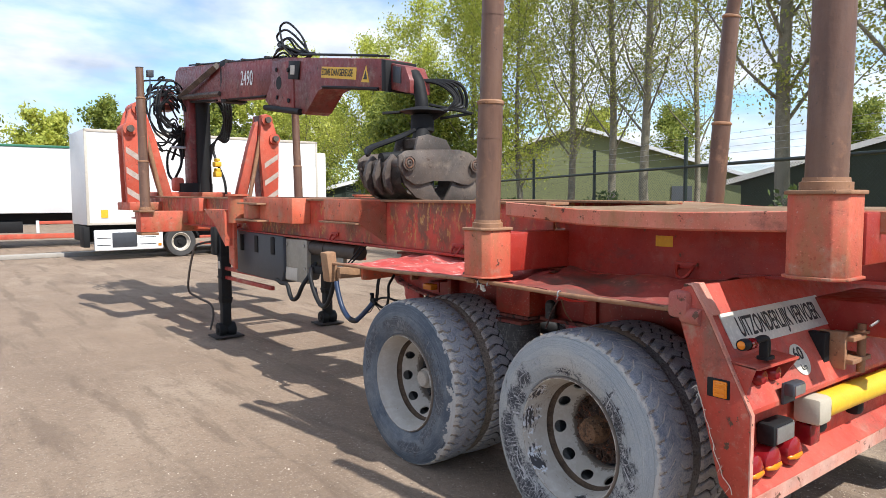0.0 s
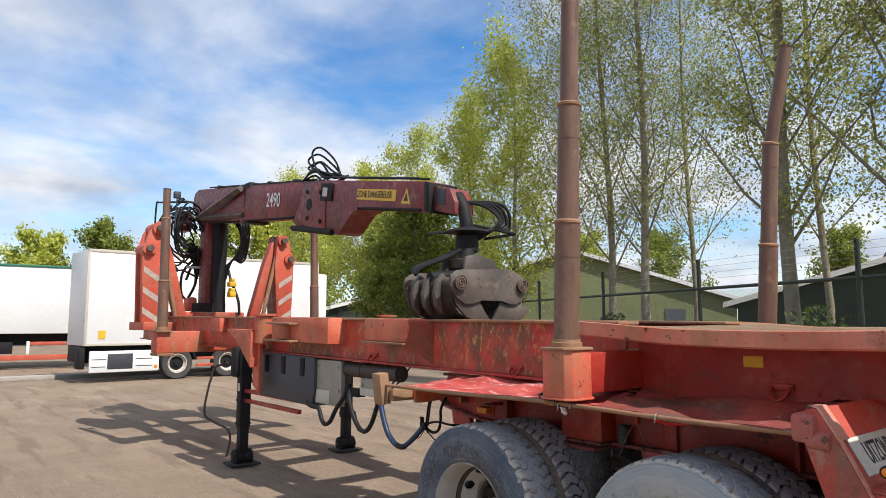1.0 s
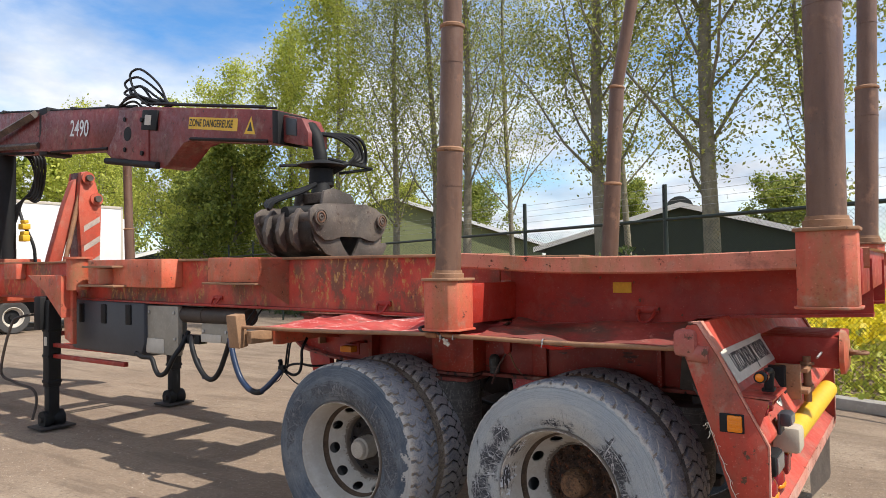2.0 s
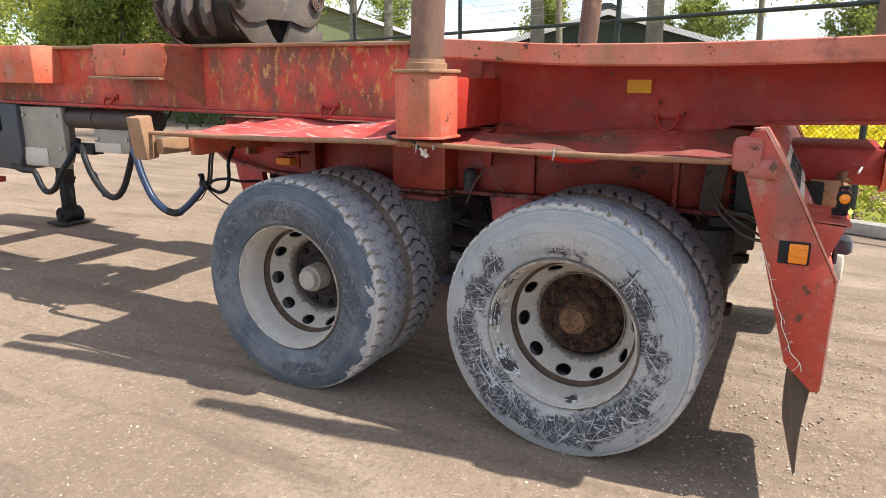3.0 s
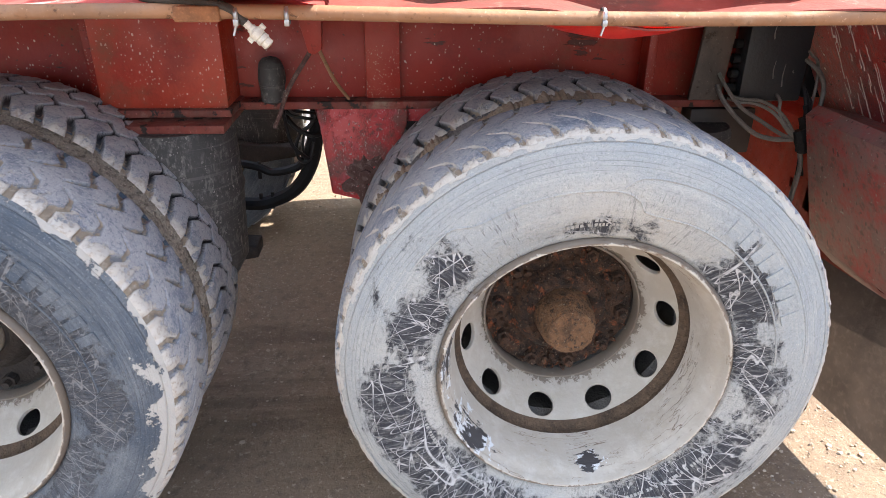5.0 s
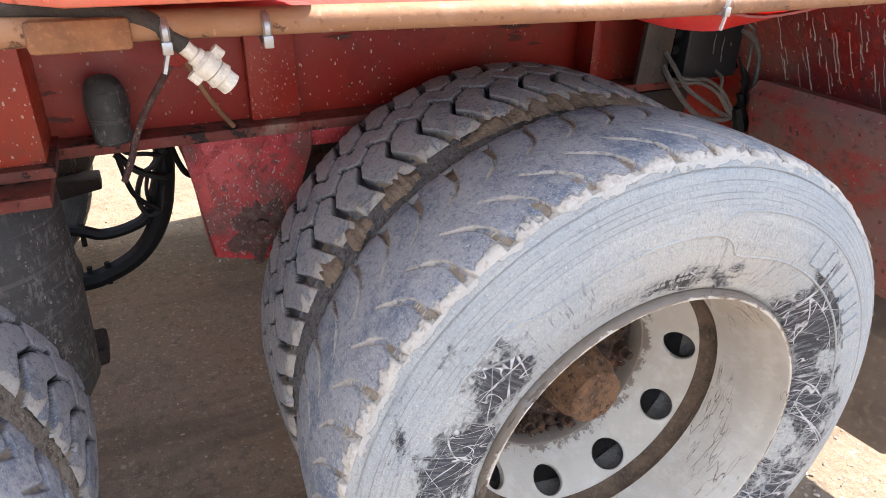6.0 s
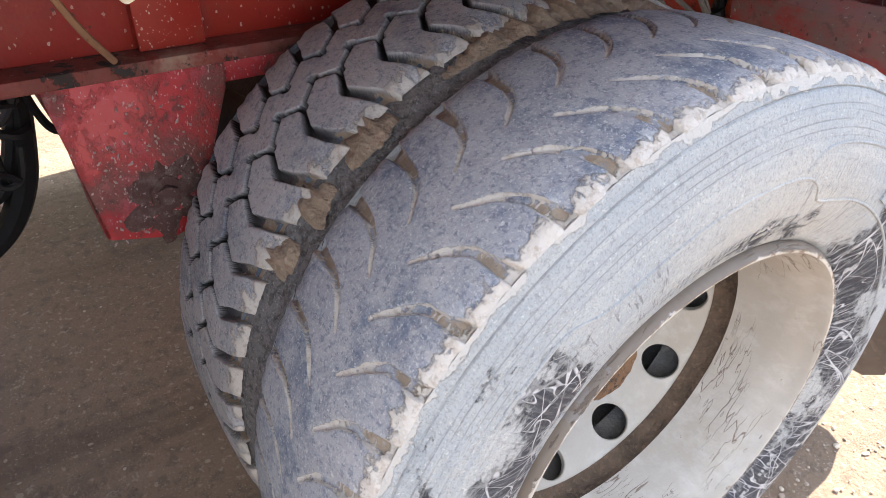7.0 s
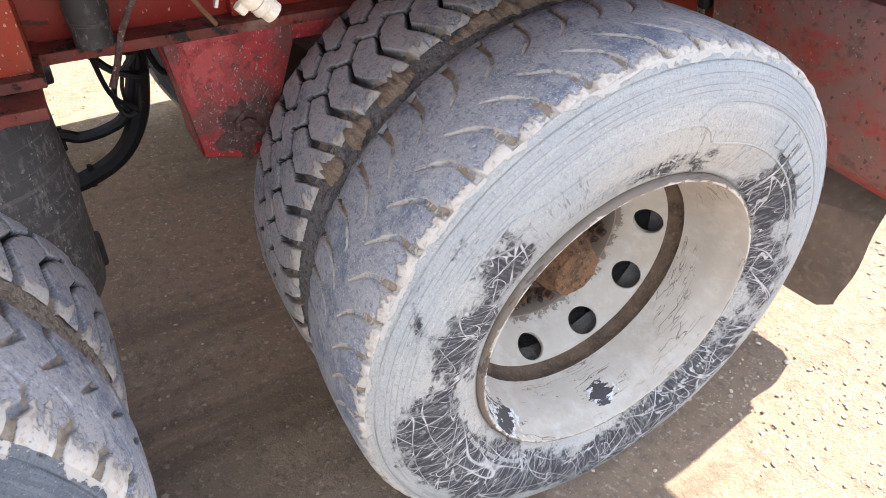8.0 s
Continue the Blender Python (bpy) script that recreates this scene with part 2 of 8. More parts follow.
M["plastic"] = plain("grey_plastic", (0.042, 0.046, 0.056), 0.5, vary=0.15, scale=5)
M["beige"] = plain("beige_steel", (0.30, 0.27, 0.22), 0.55, vary=0.2, scale=6)
M["pale"] = plain("pale_plate", (0.52, 0.47, 0.40), 0.55, vary=0.15)
M["wood"] = plain("worn_wood", (0.30, 0.17, 0.09), 0.75, vary=0.3)
M["white"] = plain("white_panel", (0.72, 0.72, 0.715), 0.45, vary=0.06, scale=1.2, relief=0.0)
M["cream"] = plain("cream_plastic", (0.47, 0.42, 0.33), 0.5, vary=0.1)
M["yellow"] = plain("yellow_paint", (0.70, 0.42, 0.02), 0.5, vary=0.15)
M["amber"] = plain("amber_lens", (0.75, 0.22, 0.01), 0.22, vary=0.1)
M["lens"] = plain("red_lens", (0.22, 0.008, 0.012), 0.2, vary=0.1)
M["chrome"] = plain("dull_metal", (0.42, 0.42, 0.43), 0.35, 0.8, vary=0.15)
M["ink"] = plain("black_ink", (0.02, 0.018, 0.016), 0.6, vary=0.05)
M["sign"] = plain("dirty_white_sign", (0.58, 0.55, 0.47), 0.5, vary=0.22, scale=9)
M["stripe"] = plain("worn_white_stripe", (0.44, 0.36, 0.31), 0.6, vary=0.3, scale=12)
M["green"] = plain("green_trim", (0.03, 0.16, 0.09), 0.5)
M["darkgreen"] = plain("dark_green_metal", (0.012, 0.022, 0.016), 0.45)
M["bark"] = plain("bark", (0.24, 0.215, 0.155), 0.9, vary=0.45, scale=7, relief=0.01)
M["mudsteel"] = plain("muddy_steel", (0.036, 0.028, 0.024), 0.8, vary=0.4, scale=18, relief=0.004)
M["hubrust"] = rusted("rusted_hub", (0.030, 0.018, 0.013), (0.085, 0.042, 0.024), (0.30, 0.085, 0.030))
M["hubcap"] = rusted("rusted_cap", (0.085, 0.045, 0.024), (0.20, 0.105, 0.052), (0.30, 0.135, 0.055))
M["redfilm"] = plain("red_plastic_film", (0.70, 0.03, 0.02), 0.3, vary=0.1)


def hanger_paint():
    k = Mat("speckled_red_paint", (0.47, 0.034, 0.040), 0.5)
    k.over((0.54, 0.075, 0.070), k.ramp(k.noise(7), 0.4, 0.65))
    mud = k.ramp(k.noise(9, 9, 0.74, k.stretch(1, 1, 0.8)), 0.49, 0.60)
    k.over((0.15, 0.085, 0.07), k.math("MULTIPLY", mud, 0.8))
    fleck = k.ramp(k.noise(75, 4, 0.6, k.stretch(1, 1.5, 0.7)), 0.665, 0.69)
    k.over((0.56, 0.30, 0.28), k.math("MULTIPLY", fleck, 0.8))
    k.over((0.62, 0.46, 0.44), k.math("MULTIPLY", k.ramp(k.noise(170, 3, 0.5, k.stretch(1, 1.4, 0.8)), 0.655, 0.69), 0.85))
    k.over((0.50, 0.10, 0.12), k.math("MULTIPLY", k.ramp(k.noise(24, 6, 0.7), 0.55, 0.62), 0.6))
    k.over((0.085, 0.05, 0.045), k.math("MULTIPLY", k.ramp(k.noise(34, 7, 0.7), 0.56, 0.64), 0.75))
    for scale, size, share in ((50, 0.22, 0.30), (95, 0.26, 0.30), (170, 0.30, 0.25)):
        k.over((0.58, 0.38, 0.36), k.math("MULTIPLY", k.dots(scale, size, share, k.stretch(1, 1.4, 0.8)), 0.8))
    return k.relief(fleck, 0.001).relief(mud, 0.002).done()


def tarp():
    k = Mat("faded_tarpaulin", (0.40, 0.040, 0.034), 0.75)
    k.over((0.50, 0.12, 0.10), k.ramp(k.noise(5, 6, 0.6), 0.42, 0.64))
    k.over((0.25, 0.045, 0.035), k.math("MULTIPLY", k.ramp(k.noise(3, 7, 0.65), 0.50, 0.64), 0.8))
    k.over((0.70, 0.56, 0.52), k.ramp(k.noise(6, 9, 0.75, k.stretch(1, 0.40, 1)), 0.58, 0.64))
    k.over((0.62, 0.34, 0.30), k.math("MULTIPLY", k.ramp(k.noise(22, 8, 0.75, k.stretch(1, 0.3, 1)), 0.56, 0.63), 0.8))
    k.over((0.16, 0.06, 0.045), k.math("MULTIPLY", k.ramp(k.noise(11, 7, 0.7), 0.54, 0.66), 0.7))
    return k.relief(k.noise(30, 4), 0.003).relief(k.noise(12, 5), 0.006).done()


def old_tarp():
    """A sheet that is mostly covered with brown road dirt."""
    k = Mat("dirty_tarpaulin", (0.24, 0.030, 0.024), 0.75)
    k.over((0.34, 0.060, 0.045), k.ramp(k.noise(6, 6, 0.65), 0.46, 0.66))
    k.over((0.085, 0.050, 0.036), k.math("MULTIPLY", k.ramp(k.noise(4, 8, 0.7, k.stretch(1, 0.6, 1)), 0.42, 0.60), 0.9))
    k.over((0.44, 0.20, 0.15), k.math("MULTIPLY", k.ramp(k.noise(16, 8, 0.72), 0.58, 0.68), 0.7))
    return k.relief(k.noise(30, 4), 0.003).relief(k.noise(11, 5), 0.006).done()


def deck():
    k = Mat("sandy_deck", (0.44, 0.30, 0.19), 0.85)
    k.over((0.36, 0.20, 0.12), k.ramp(k.noise(1.7, 6), 0.4, 0.7))
    k.over((0.52, 0.42, 0.30), k.ramp(k.noise(12, 6), 0.55, 0.75))
    return k.relief(k.noise(60, 4), 0.002).done()


def bag():
    k = Mat("bellow_rubber", (0.028, 0.027, 0.027), 0.7)
    k.over((0.085, 0.078, 0.073), k.ramp(k.noise(9, 7, 0.7), 0.35, 0.70, 0.20, 0.85))
    hoop = k.ramp(k.noise(9, 3, 0.6, k.stretch(0.25, 0.25, 14)), 0.60, 0.63)
    k.over((0.17, 0.155, 0.14), k.math("MULTIPLY", hoop, 0.35))
    patch = k.ramp(k.noise(8, 6, 0.7, k.stretch(1, 1, 0.6)), 0.44, 0.60)
    k.over((0.21, 0.195, 0.175), k.math("MULTIPLY", k.math("MULTIPLY", k.ramp(k.noise(75, 6, 0.75, k.stretch(1.2, 1.2, 0.6)), 0.50, 0.60), patch), 0.75))
    for scale, size, share in ((80, 0.26, 0.35), (150, 0.30, 0.35)):
        k.over((0.34, 0.31, 0.28), k.math("MULTIPLY", k.math("MULTIPLY", k.dots(scale, size, share), patch), 0.8))
    k.over((0.30, 0.27, 0.24), k.math("MULTIPLY", k.ramp(k.noise(55, 4, 0.6, k.stretch(1.6, 1.6, 0.18)), 0.66, 0.69), 0.7))
    return k.relief(k.noise(40, 4), 0.002).relief(hoop, 0.001).done()


M["hanger"], M["tarp"], M["deck"], M["rubber_bag"] = hanger_paint(), tarp(), deck(), bag()
M["old_tarp"] = old_tarp()


def polar_of(k):
    """Coordinates round a wheel: along the arc, outwards, and along the axle."""
    info = k.t.nodes.new("ShaderNodeTexCoord")
    sep = k.t.nodes.new("ShaderNodeSeparateXYZ")
    k.t.links.new(info.outputs["Object"], sep.inputs[0])
    x, y, z = sep.outputs["X"], sep.outputs["Y"], sep.outputs["Z"]
    rr = k.math("SQRT", k.math("ADD", k.math("MULTIPLY", y, y), k.math("MULTIPLY", z, z)))
    polar = k.t.nodes.new("ShaderNodeCombineXYZ")
    k.t.links.new(k.math("MULTIPLY", k.math("ARCTAN2", y, z), 0.40), polar.inputs[0])
    k.t.links.new(rr, polar.inputs[1])
    k.t.links.new(x, polar.inputs[2])
    return info.outputs["Object"], rr, polar.outputs[0]


def scaled(k, vec, sx, sy, sz):
    n = k.t.nodes.new("ShaderNodeVectorMath")
    n.operation = "MULTIPLY"
    k.t.links.new(vec, n.inputs[0])
    n.inputs[1].default_value = (sx, sy, sz)
    return n.outputs[0]


def amount(k, name):
    """How much of a kind of dirt, scuff or painted groove shade the surface carries there."""
    n = k.t.nodes.new("ShaderNodeAttribute")
    n.attribute_name = name
    return n.outputs["Fac"]


def threads_of(k, vec, width):
    """Long thin nearly straight threads that cross one another: 1 on a thread."""
    out = None
    for scale, angle, along in ((8, 0.15, 0.10), (9, 0.95, 0.12), (9, -0.75, 0.12), (7, 1.5, 0.16), (12, -0.2, 0.22), (12, 0.5, 0.25)):
        turn = k.t.nodes.new("ShaderNodeVectorRotate")
        turn.rotation_type = "Z_AXIS"
        turn.inputs["Angle"].default_value = angle
        k.t.links.new(vec, turn.inputs["Vector"])
        field = k.noise(scale, 1.0, 0.5, scaled(k, turn.outputs[0], 2.4, along * 2.4, 1.0))
        line = k.ramp(k.math("ABSOLUTE", k.math("SUBTRACT", field, 0.5)), width, width * 0.35)
        out = line if out is None else k.math("MAXIMUM", out, line)
    return out


def tread_rubber(name, brown):
    k = Mat(name, (0.29 + 0.16 * brown, 0.31 + 0.11 * brown, 0.35 + 0.06 * brown), 0.75)
    k.over((0.49, 0.45, 0.425), k.math("MULTIPLY", k.ramp(k.noise(5.0, 7, 0.65), 0.40, 0.66), brown))
    k.over((0.105, 0.140, 0.205), k.math("MULTIPLY", k.ramp(k.noise(9, 9, 0.78), 0.49, 0.60), 0.85 - 0.35 * brown))
    k.over((0.44, 0.435, 0.44), k.math("MULTIPLY", k.ramp(k.noise(24, 9, 0.80), 0.50, 0.60), 0.62))
    k.over((0.09, 0.115, 0.165), k.math("MULTIPLY", k.ramp(k.noise(120, 6, 0.78), 0.52, 0.60), 0.60))
    k.over((0.55, 0.545, 0.54), k.math("MULTIPLY", k.ramp(k.noise(300, 3, 0.7), 0.56, 0.64), 0.65))
    k.over((0.60, 0.59, 0.57), k.math("MULTIPLY", k.ramp(k.noise(95, 3, 0.55), 0.69, 0.71), 0.7))
    # near-black by groove depth: bare rubber and the grooves' shade, put in the colour
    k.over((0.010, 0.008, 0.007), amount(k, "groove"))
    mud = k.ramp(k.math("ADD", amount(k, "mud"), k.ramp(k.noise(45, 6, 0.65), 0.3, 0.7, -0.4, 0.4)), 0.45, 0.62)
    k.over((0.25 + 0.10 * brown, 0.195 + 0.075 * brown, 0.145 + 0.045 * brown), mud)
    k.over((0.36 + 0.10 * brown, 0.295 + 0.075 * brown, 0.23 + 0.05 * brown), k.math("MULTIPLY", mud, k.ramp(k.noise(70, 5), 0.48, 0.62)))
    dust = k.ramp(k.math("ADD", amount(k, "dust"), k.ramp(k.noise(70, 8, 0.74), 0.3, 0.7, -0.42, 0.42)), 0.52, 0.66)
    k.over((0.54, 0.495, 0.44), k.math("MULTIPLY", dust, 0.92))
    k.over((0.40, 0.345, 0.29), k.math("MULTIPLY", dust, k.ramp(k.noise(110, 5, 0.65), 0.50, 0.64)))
    return k.relief(k.noise(260, 3), 0.0012).relief(k.noise(70, 5), 0.0016).relief(dust, 0.0010).done()


def sidewall(name, dust, blue, scuffed):
    """Dusty rubber with fine rings; scuffs show dark rubber crossed by pale threads."""
    k = Mat(name, dust, 0.8)
    place_, rr, arc = polar_of(k)
    k.over(blue, k.ramp(k.noise(3.6, 6, 0.6), 0.38, 0.62))
    k.over(blue, k.math("MULTIPLY", k.math("MULTIPLY", k.ramp(rr, 0.425, 0.45), k.ramp(rr, 0.505, 0.49)), 0.5))
    drawn = k.noise(30, 7, 0.7, scaled(k, arc, 0.22, 3.0, 1.0))
    k.over(tuple(min(1, c * 1.25) for c in dust), k.math("MULTIPLY", k.ramp(drawn, 0.50, 0.64), 0.35))
    k.over(tuple(c * 0.62 for c in blue), k.math("MULTIPLY", k.ramp(k.noise(30, 8, 0.75, scaled(k, arc, 0.16, 4.0, 1.0)), 0.58, 0.66), 0.30))
    k.over(tuple(c * 0.5 for c in blue), k.math("MULTIPLY", k.ramp(k.noise(150, 6, 0.7), 0.55, 0.66), 0.6))
    scratch = k.ramp(k.noise(34, 7, 0.75, scaled(k, arc, 0.5, 2.2, 1.0)), 0.60, 0.66)
    k.over(tuple(c * 0.45 for c in blue), k.math("MULTIPLY", scratch, 0.4))
    k.over(tuple(min(1, c * 1.5) for c in dust), k.math("MULTIPLY", k.ramp(k.noise(300, 3, 0.6), 0.60, 0.68), 0.55))
    k.over(tuple(c * 0.55 for c in blue), k.math("MULTIPLY", k.ramp(k.noise(420, 3, 0.7), 0.54, 0.62), 0.5))
    tick = k.ramp(k.noise(70, 4, 0.65, scaled(k, arc, 3.0, 0.45, 1.0)), 0.57, 0.62)
    inner = k.math("MULTIPLY", k.ramp(rr, 0.43, 0.40), k.ramp(k.noise(7, 5, 0.6, arc), 0.45, 0.58))
    k.over((0.10, 0.10, 0.105), k.math("MULTIPLY", k.math("MULTIPLY", tick, inner), 0.65))
    sector = k.ramp(k.noise(55, 5, 0.7, scaled(k, arc, 0.25, 2.5, 1.0)), 0.45, 0.55)
    for q in (0.4475, 0.4555, 0.4640, 0.4725, 0.4790, 0.4930):
        ring = k.ramp(k.math("ABSOLUTE", k.math("SUBTRACT", rr, q)), 0.0010, 0.0004)
        k.over(tuple(c * 0.42 for c in blue), k.math("MULTIPLY", k.math("MULTIPLY", ring, sector), 0.45))
        k.relief(ring, -0.0004)
    raw = k.math("ADD", amount(k, "scuff"), k.ramp(k.noise(9, 10, 0.78, scaled(k, arc, 0.8, 1.2, 1.0)), 0.28, 0.72, -0.78, 0.78))
    k.over((0.13, 0.135, 0.145), k.math("MULTIPLY", k.math("MULTIPLY", k.ramp(raw, 0.05, 0.50), k.ramp(k.noise(55, 8, 0.78, arc), 0.42, 0.60)), 0.65))
    radial = k.noise(60, 4, 0.6, scaled(k, arc, 3.2, 0.22, 1.0))
    edge_streak = k.math("MULTIPLY", k.ramp(raw, 0.22, 0.42), k.ramp(radial, 0.52, 0.60))
    k.over((0.045, 0.048, 0.058), k.math("MULTIPLY", edge_streak, 0.75))
    streak = k.ramp(radial, 0.36, 0.50, 0.65, 1.0)
    dark = k.math("MULTIPLY", k.math("MULTIPLY", k.ramp(raw, 0.22, 0.40), streak), k.ramp(k.noise(40, 9, 0.82, scaled(k, arc, 1.3, 0.8, 1.0)), 0.40, 0.46))
    k.over((0.020, 0.022, 0.032), k.math("MULTIPLY", dark, scuffed))
    threads = threads_of(k, arc, 0.0070)
    k.over((0.52, 0.52, 0.53), k.math("MULTIPLY", k.math("MULTIPLY", threads, dark), scuffed * scuffed))
    splash_ = k.ramp(k.math("ADD", amount(k, "dust"), k.ramp(k.noise(17, 8, 0.66, arc), 0.3, 0.7, -0.6, 0.6)), 0.50, 0.56)
    k.over((0.47, 0.445, 0.41), k.math("MULTIPLY", splash_, 0.85))
    return k.relief(dark, -0.0014).relief(splash_, 0.0012).relief(drawn, 0.0006).relief(k.noise(220, 3), 0.0020).relief(k.noise(60, 6, 0.65), 0.0030).done()


M["under_dirt"] = plain("muddy_underside", (0.21, 0.095, 0.075), 0.9, vary=0.4, scale=9, relief=0.003)
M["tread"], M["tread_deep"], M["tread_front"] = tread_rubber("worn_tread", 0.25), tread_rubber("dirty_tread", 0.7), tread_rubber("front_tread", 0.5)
M["side_pale"] = sidewall("pale_dusty_sidewall", (0.385, 0.378, 0.355), (0.305, 0.328, 0.340), 0.95)
M["side_blue"] = sidewall("blue_grey_sidewall", (0.195, 0.208, 0.222), (0.060, 0.078, 0.105), 0.52)


def rim_paint(name, worn):
    k = Mat(name, (0.44, 0.405, 0.355), 0.6)
    at, rr, arc = polar_of(k)
    k.over((0.40, 0.36, 0.305), k.ramp(k.noise(7, 6, 0.6), 0.44, 0.66))
    k.over((0.52, 0.50, 0.46), k.math("MULTIPLY", k.ramp(k.noise(26, 6, 0.65), 0.48, 0.66), 0.6))
    wander = k.noise(5, 3.5, 0.62, scaled(k, arc, 0.35, 0.0, 4.5))
    crack = k.ramp(k.math("ABSOLUTE", k.math("SUBTRACT", wander, 0.5)), 0.0050, 0.0015)
    other = k.noise(8, 3.5, 0.65, scaled(k, arc, 0.5, 0.0, 4.0))
    crack = k.math("MAXIMUM", crack, k.ramp(k.math("ABSOLUTE", k.math("SUBTRACT", other, 0.52)), 0.0040, 0.0012))
    crack = k.math("MULTIPLY", crack, k.ramp(k.noise(4, 3, 0.5, scaled(k, arc, 0.8, 0.0, 2.0)), 0.49, 0.54))
    k.over((0.15, 0.10, 0.07), k.math("MULTIPLY", crack, 0.85 * worn))

    def near(p, reach):
        n = k.t.nodes.new("ShaderNodeVectorMath")
        n.operation = "DISTANCE"
        k.t.links.new(at, n.inputs[0])
        n.inputs[1].default_value = p
        return k.ramp(n.outputs["Value"], reach, 0.0)
    peel = k.math("MAXIMUM", near((-0.085, -0.045, -0.272), 0.050), near((-0.100, 0.215, -0.185), 0.052))
    for p, reach in (((-0.118, 0.270, 0.03), 0.13), ((-0.118, 0.235, -0.16), 0.12), ((-0.118, 0.21, 0.18), 0.10)):
        peel = k.math("MAXIMUM", peel, k.math("MULTIPLY", near(p, reach), 0.62))
    peel = k.math("MULTIPLY", peel, worn)
    flake = k.ramp(k.math("ADD", k.math("MULTIPLY", peel, 1.15), k.ramp(k.noise(40, 6, 0.66, scaled(k, arc, 0.5, 1, 2.0)), 0.3, 0.7, -0.45, 0.45)), 0.50, 0.54)
    k.over((0.66, 0.70, 0.74), k.math("MULTIPLY", k.ramp(k.math("ADD", peel, k.ramp(k.noise(30, 5, 0.66, arc), 0.3, 0.7, -0.4, 0.4)), 0.42, 0.46), 0.8))
    k.over((0.045, 0.042, 0.045), flake)
    grit = k.ramp(k.noise(38, 8, 0.74, scaled(k, arc, 0.6, 1.0, 1.0)), 0.3, 0.7, -0.5, 0.5)
    k.over((0.11, 0.080, 0.058), k.math("MULTIPLY", k.ramp(k.math("ADD", k.ramp(rr, 0.2935, 0.3045), grit), 0.42, 0.60), 0.85))
    k.over((0.105, 0.072, 0.050), k.math("MULTIPLY", k.ramp(k.math("ADD", k.ramp(rr, 0.212, 0.184), grit), 0.55, 0.68), 0.9 if worn > 0.5 else 0.75))
    spots = k.ramp(k.noise(70, 4, 0.6), 0.70, 0.73)
    k.over((0.20, 0.13, 0.085), k.math("MULTIPLY", spots, 0.8))
    return k.relief(k.math("MULTIPLY", crack, worn), -0.0008).relief(flake, -0.0008).relief(k.noise(90, 4), 0.0010).done()


M["rim"], M["rim_clean"] = rim_paint("dusty_rim_paint", 1.0), rim_paint("clean_rim_paint", 0.04)
M["well"] = plain("brown_dirt_ring", (0.105, 0.070, 0.046), 0.95, vary=0.6, scale=22, relief=0.006)
M["cream_metal"] = plain("dusty_cap", (0.40, 0.36, 0.31), 0.6, vary=0.25, scale=30)
M["cheek"] = worn_paint("faded_cheek_paint", (0.42, 0.042, 0.022), (0.47, 0.072, 0.038), wear=0.62, dirt=(0.16, 0.085, 0.05), dust=0.85)
M["pinkpaint"] = worn_paint("faded_pink_paint", (0.36, 0.085, 0.065), (0.43, 0.14, 0.11), wear=0.62, dust=0.4)
M["chipped"] = worn_paint("chipped_edge_paint", (0.56, 0.20, 0.14), (0.66, 0.42, 0.34), wear=0.60, dust=0.3)
M["flap"] = plain("grey_flap_rubber", (0.19, 0.155, 0.13), 0.8, vary=0.35, scale=9, relief=0.003)
M["paleplastic"] = plain("pale_dusty_plastic", (0.64, 0.59, 0.50), 0.55, vary=0.32, scale=55)
M["concrete"] = plain("grey_concrete", (0.36, 0.33, 0.29), 0.9, vary=0.2, scale=4)
M["shedgreen"] = plain("olive_cladding", (0.17, 0.19, 0.085), 0.7, vary=0.12, scale=1.0)
M["sheddark"] = plain("dark_green_cladding", (0.022, 0.035, 0.022), 0.7, vary=0.2, scale=1.0)
M["roofgrey"] = plain("grey_roof_sheets", (0.27, 0.28, 0.28), 0.7, vary=0.15, scale=1.5)
M["roofdark"] = plain("dark_roof_sheets", (0.05, 0.055, 0.055), 0.7, vary=0.2, scale=1.5)
M["truck_tyre"] = plain("dusty_truck_tyre", (0.055, 0.052, 0.05), 0.85, vary=0.3, scale=12)
M["glass_dark"] = plain("window_glass", (0.10, 0.11, 0.12), 0.1, vary=0.1)


def gap_mud(name, dark, pale):
    k = Mat(name, dark, 0.95)
    k.over(tuple(c * 0.45 for c in dark), k.ramp(k.noise(90, 6, 0.7), 0.48, 0.62))
    k.over(pale, k.math("MULTIPLY", k.ramp(k.noise(14, 8, 0.7), 0.54, 0.66), 0.8))
    k.over(tuple(min(1, c * 1.8) for c in dark), k.math("MULTIPLY", k.ramp(k.noise(240, 3), 0.58, 0.66), 0.7))
    return k.relief(k.noise(130, 5, 0.65), 0.006).relief(k.noise(40, 4), 0.006).done()


M["gap_dark"], M["gap_tan"] = gap_mud("gritty_dark_mud", (0.19, 0.178, 0.172), (0.26, 0.235, 0.21)), gap_mud("packed_tan_mud", (0.30, 0.245, 0.19), (0.44, 0.39, 0.32))
M["inner_disc"] = plain("dusty_inner_disc", (0.13, 0.125, 0.12), 0.9, vary=0.3, scale=30, relief=0.003)
M["darkbox"] = plain("dark_box_plastic", (0.016, 0.018, 0.021), 0.5, vary=0.25, scale=20)


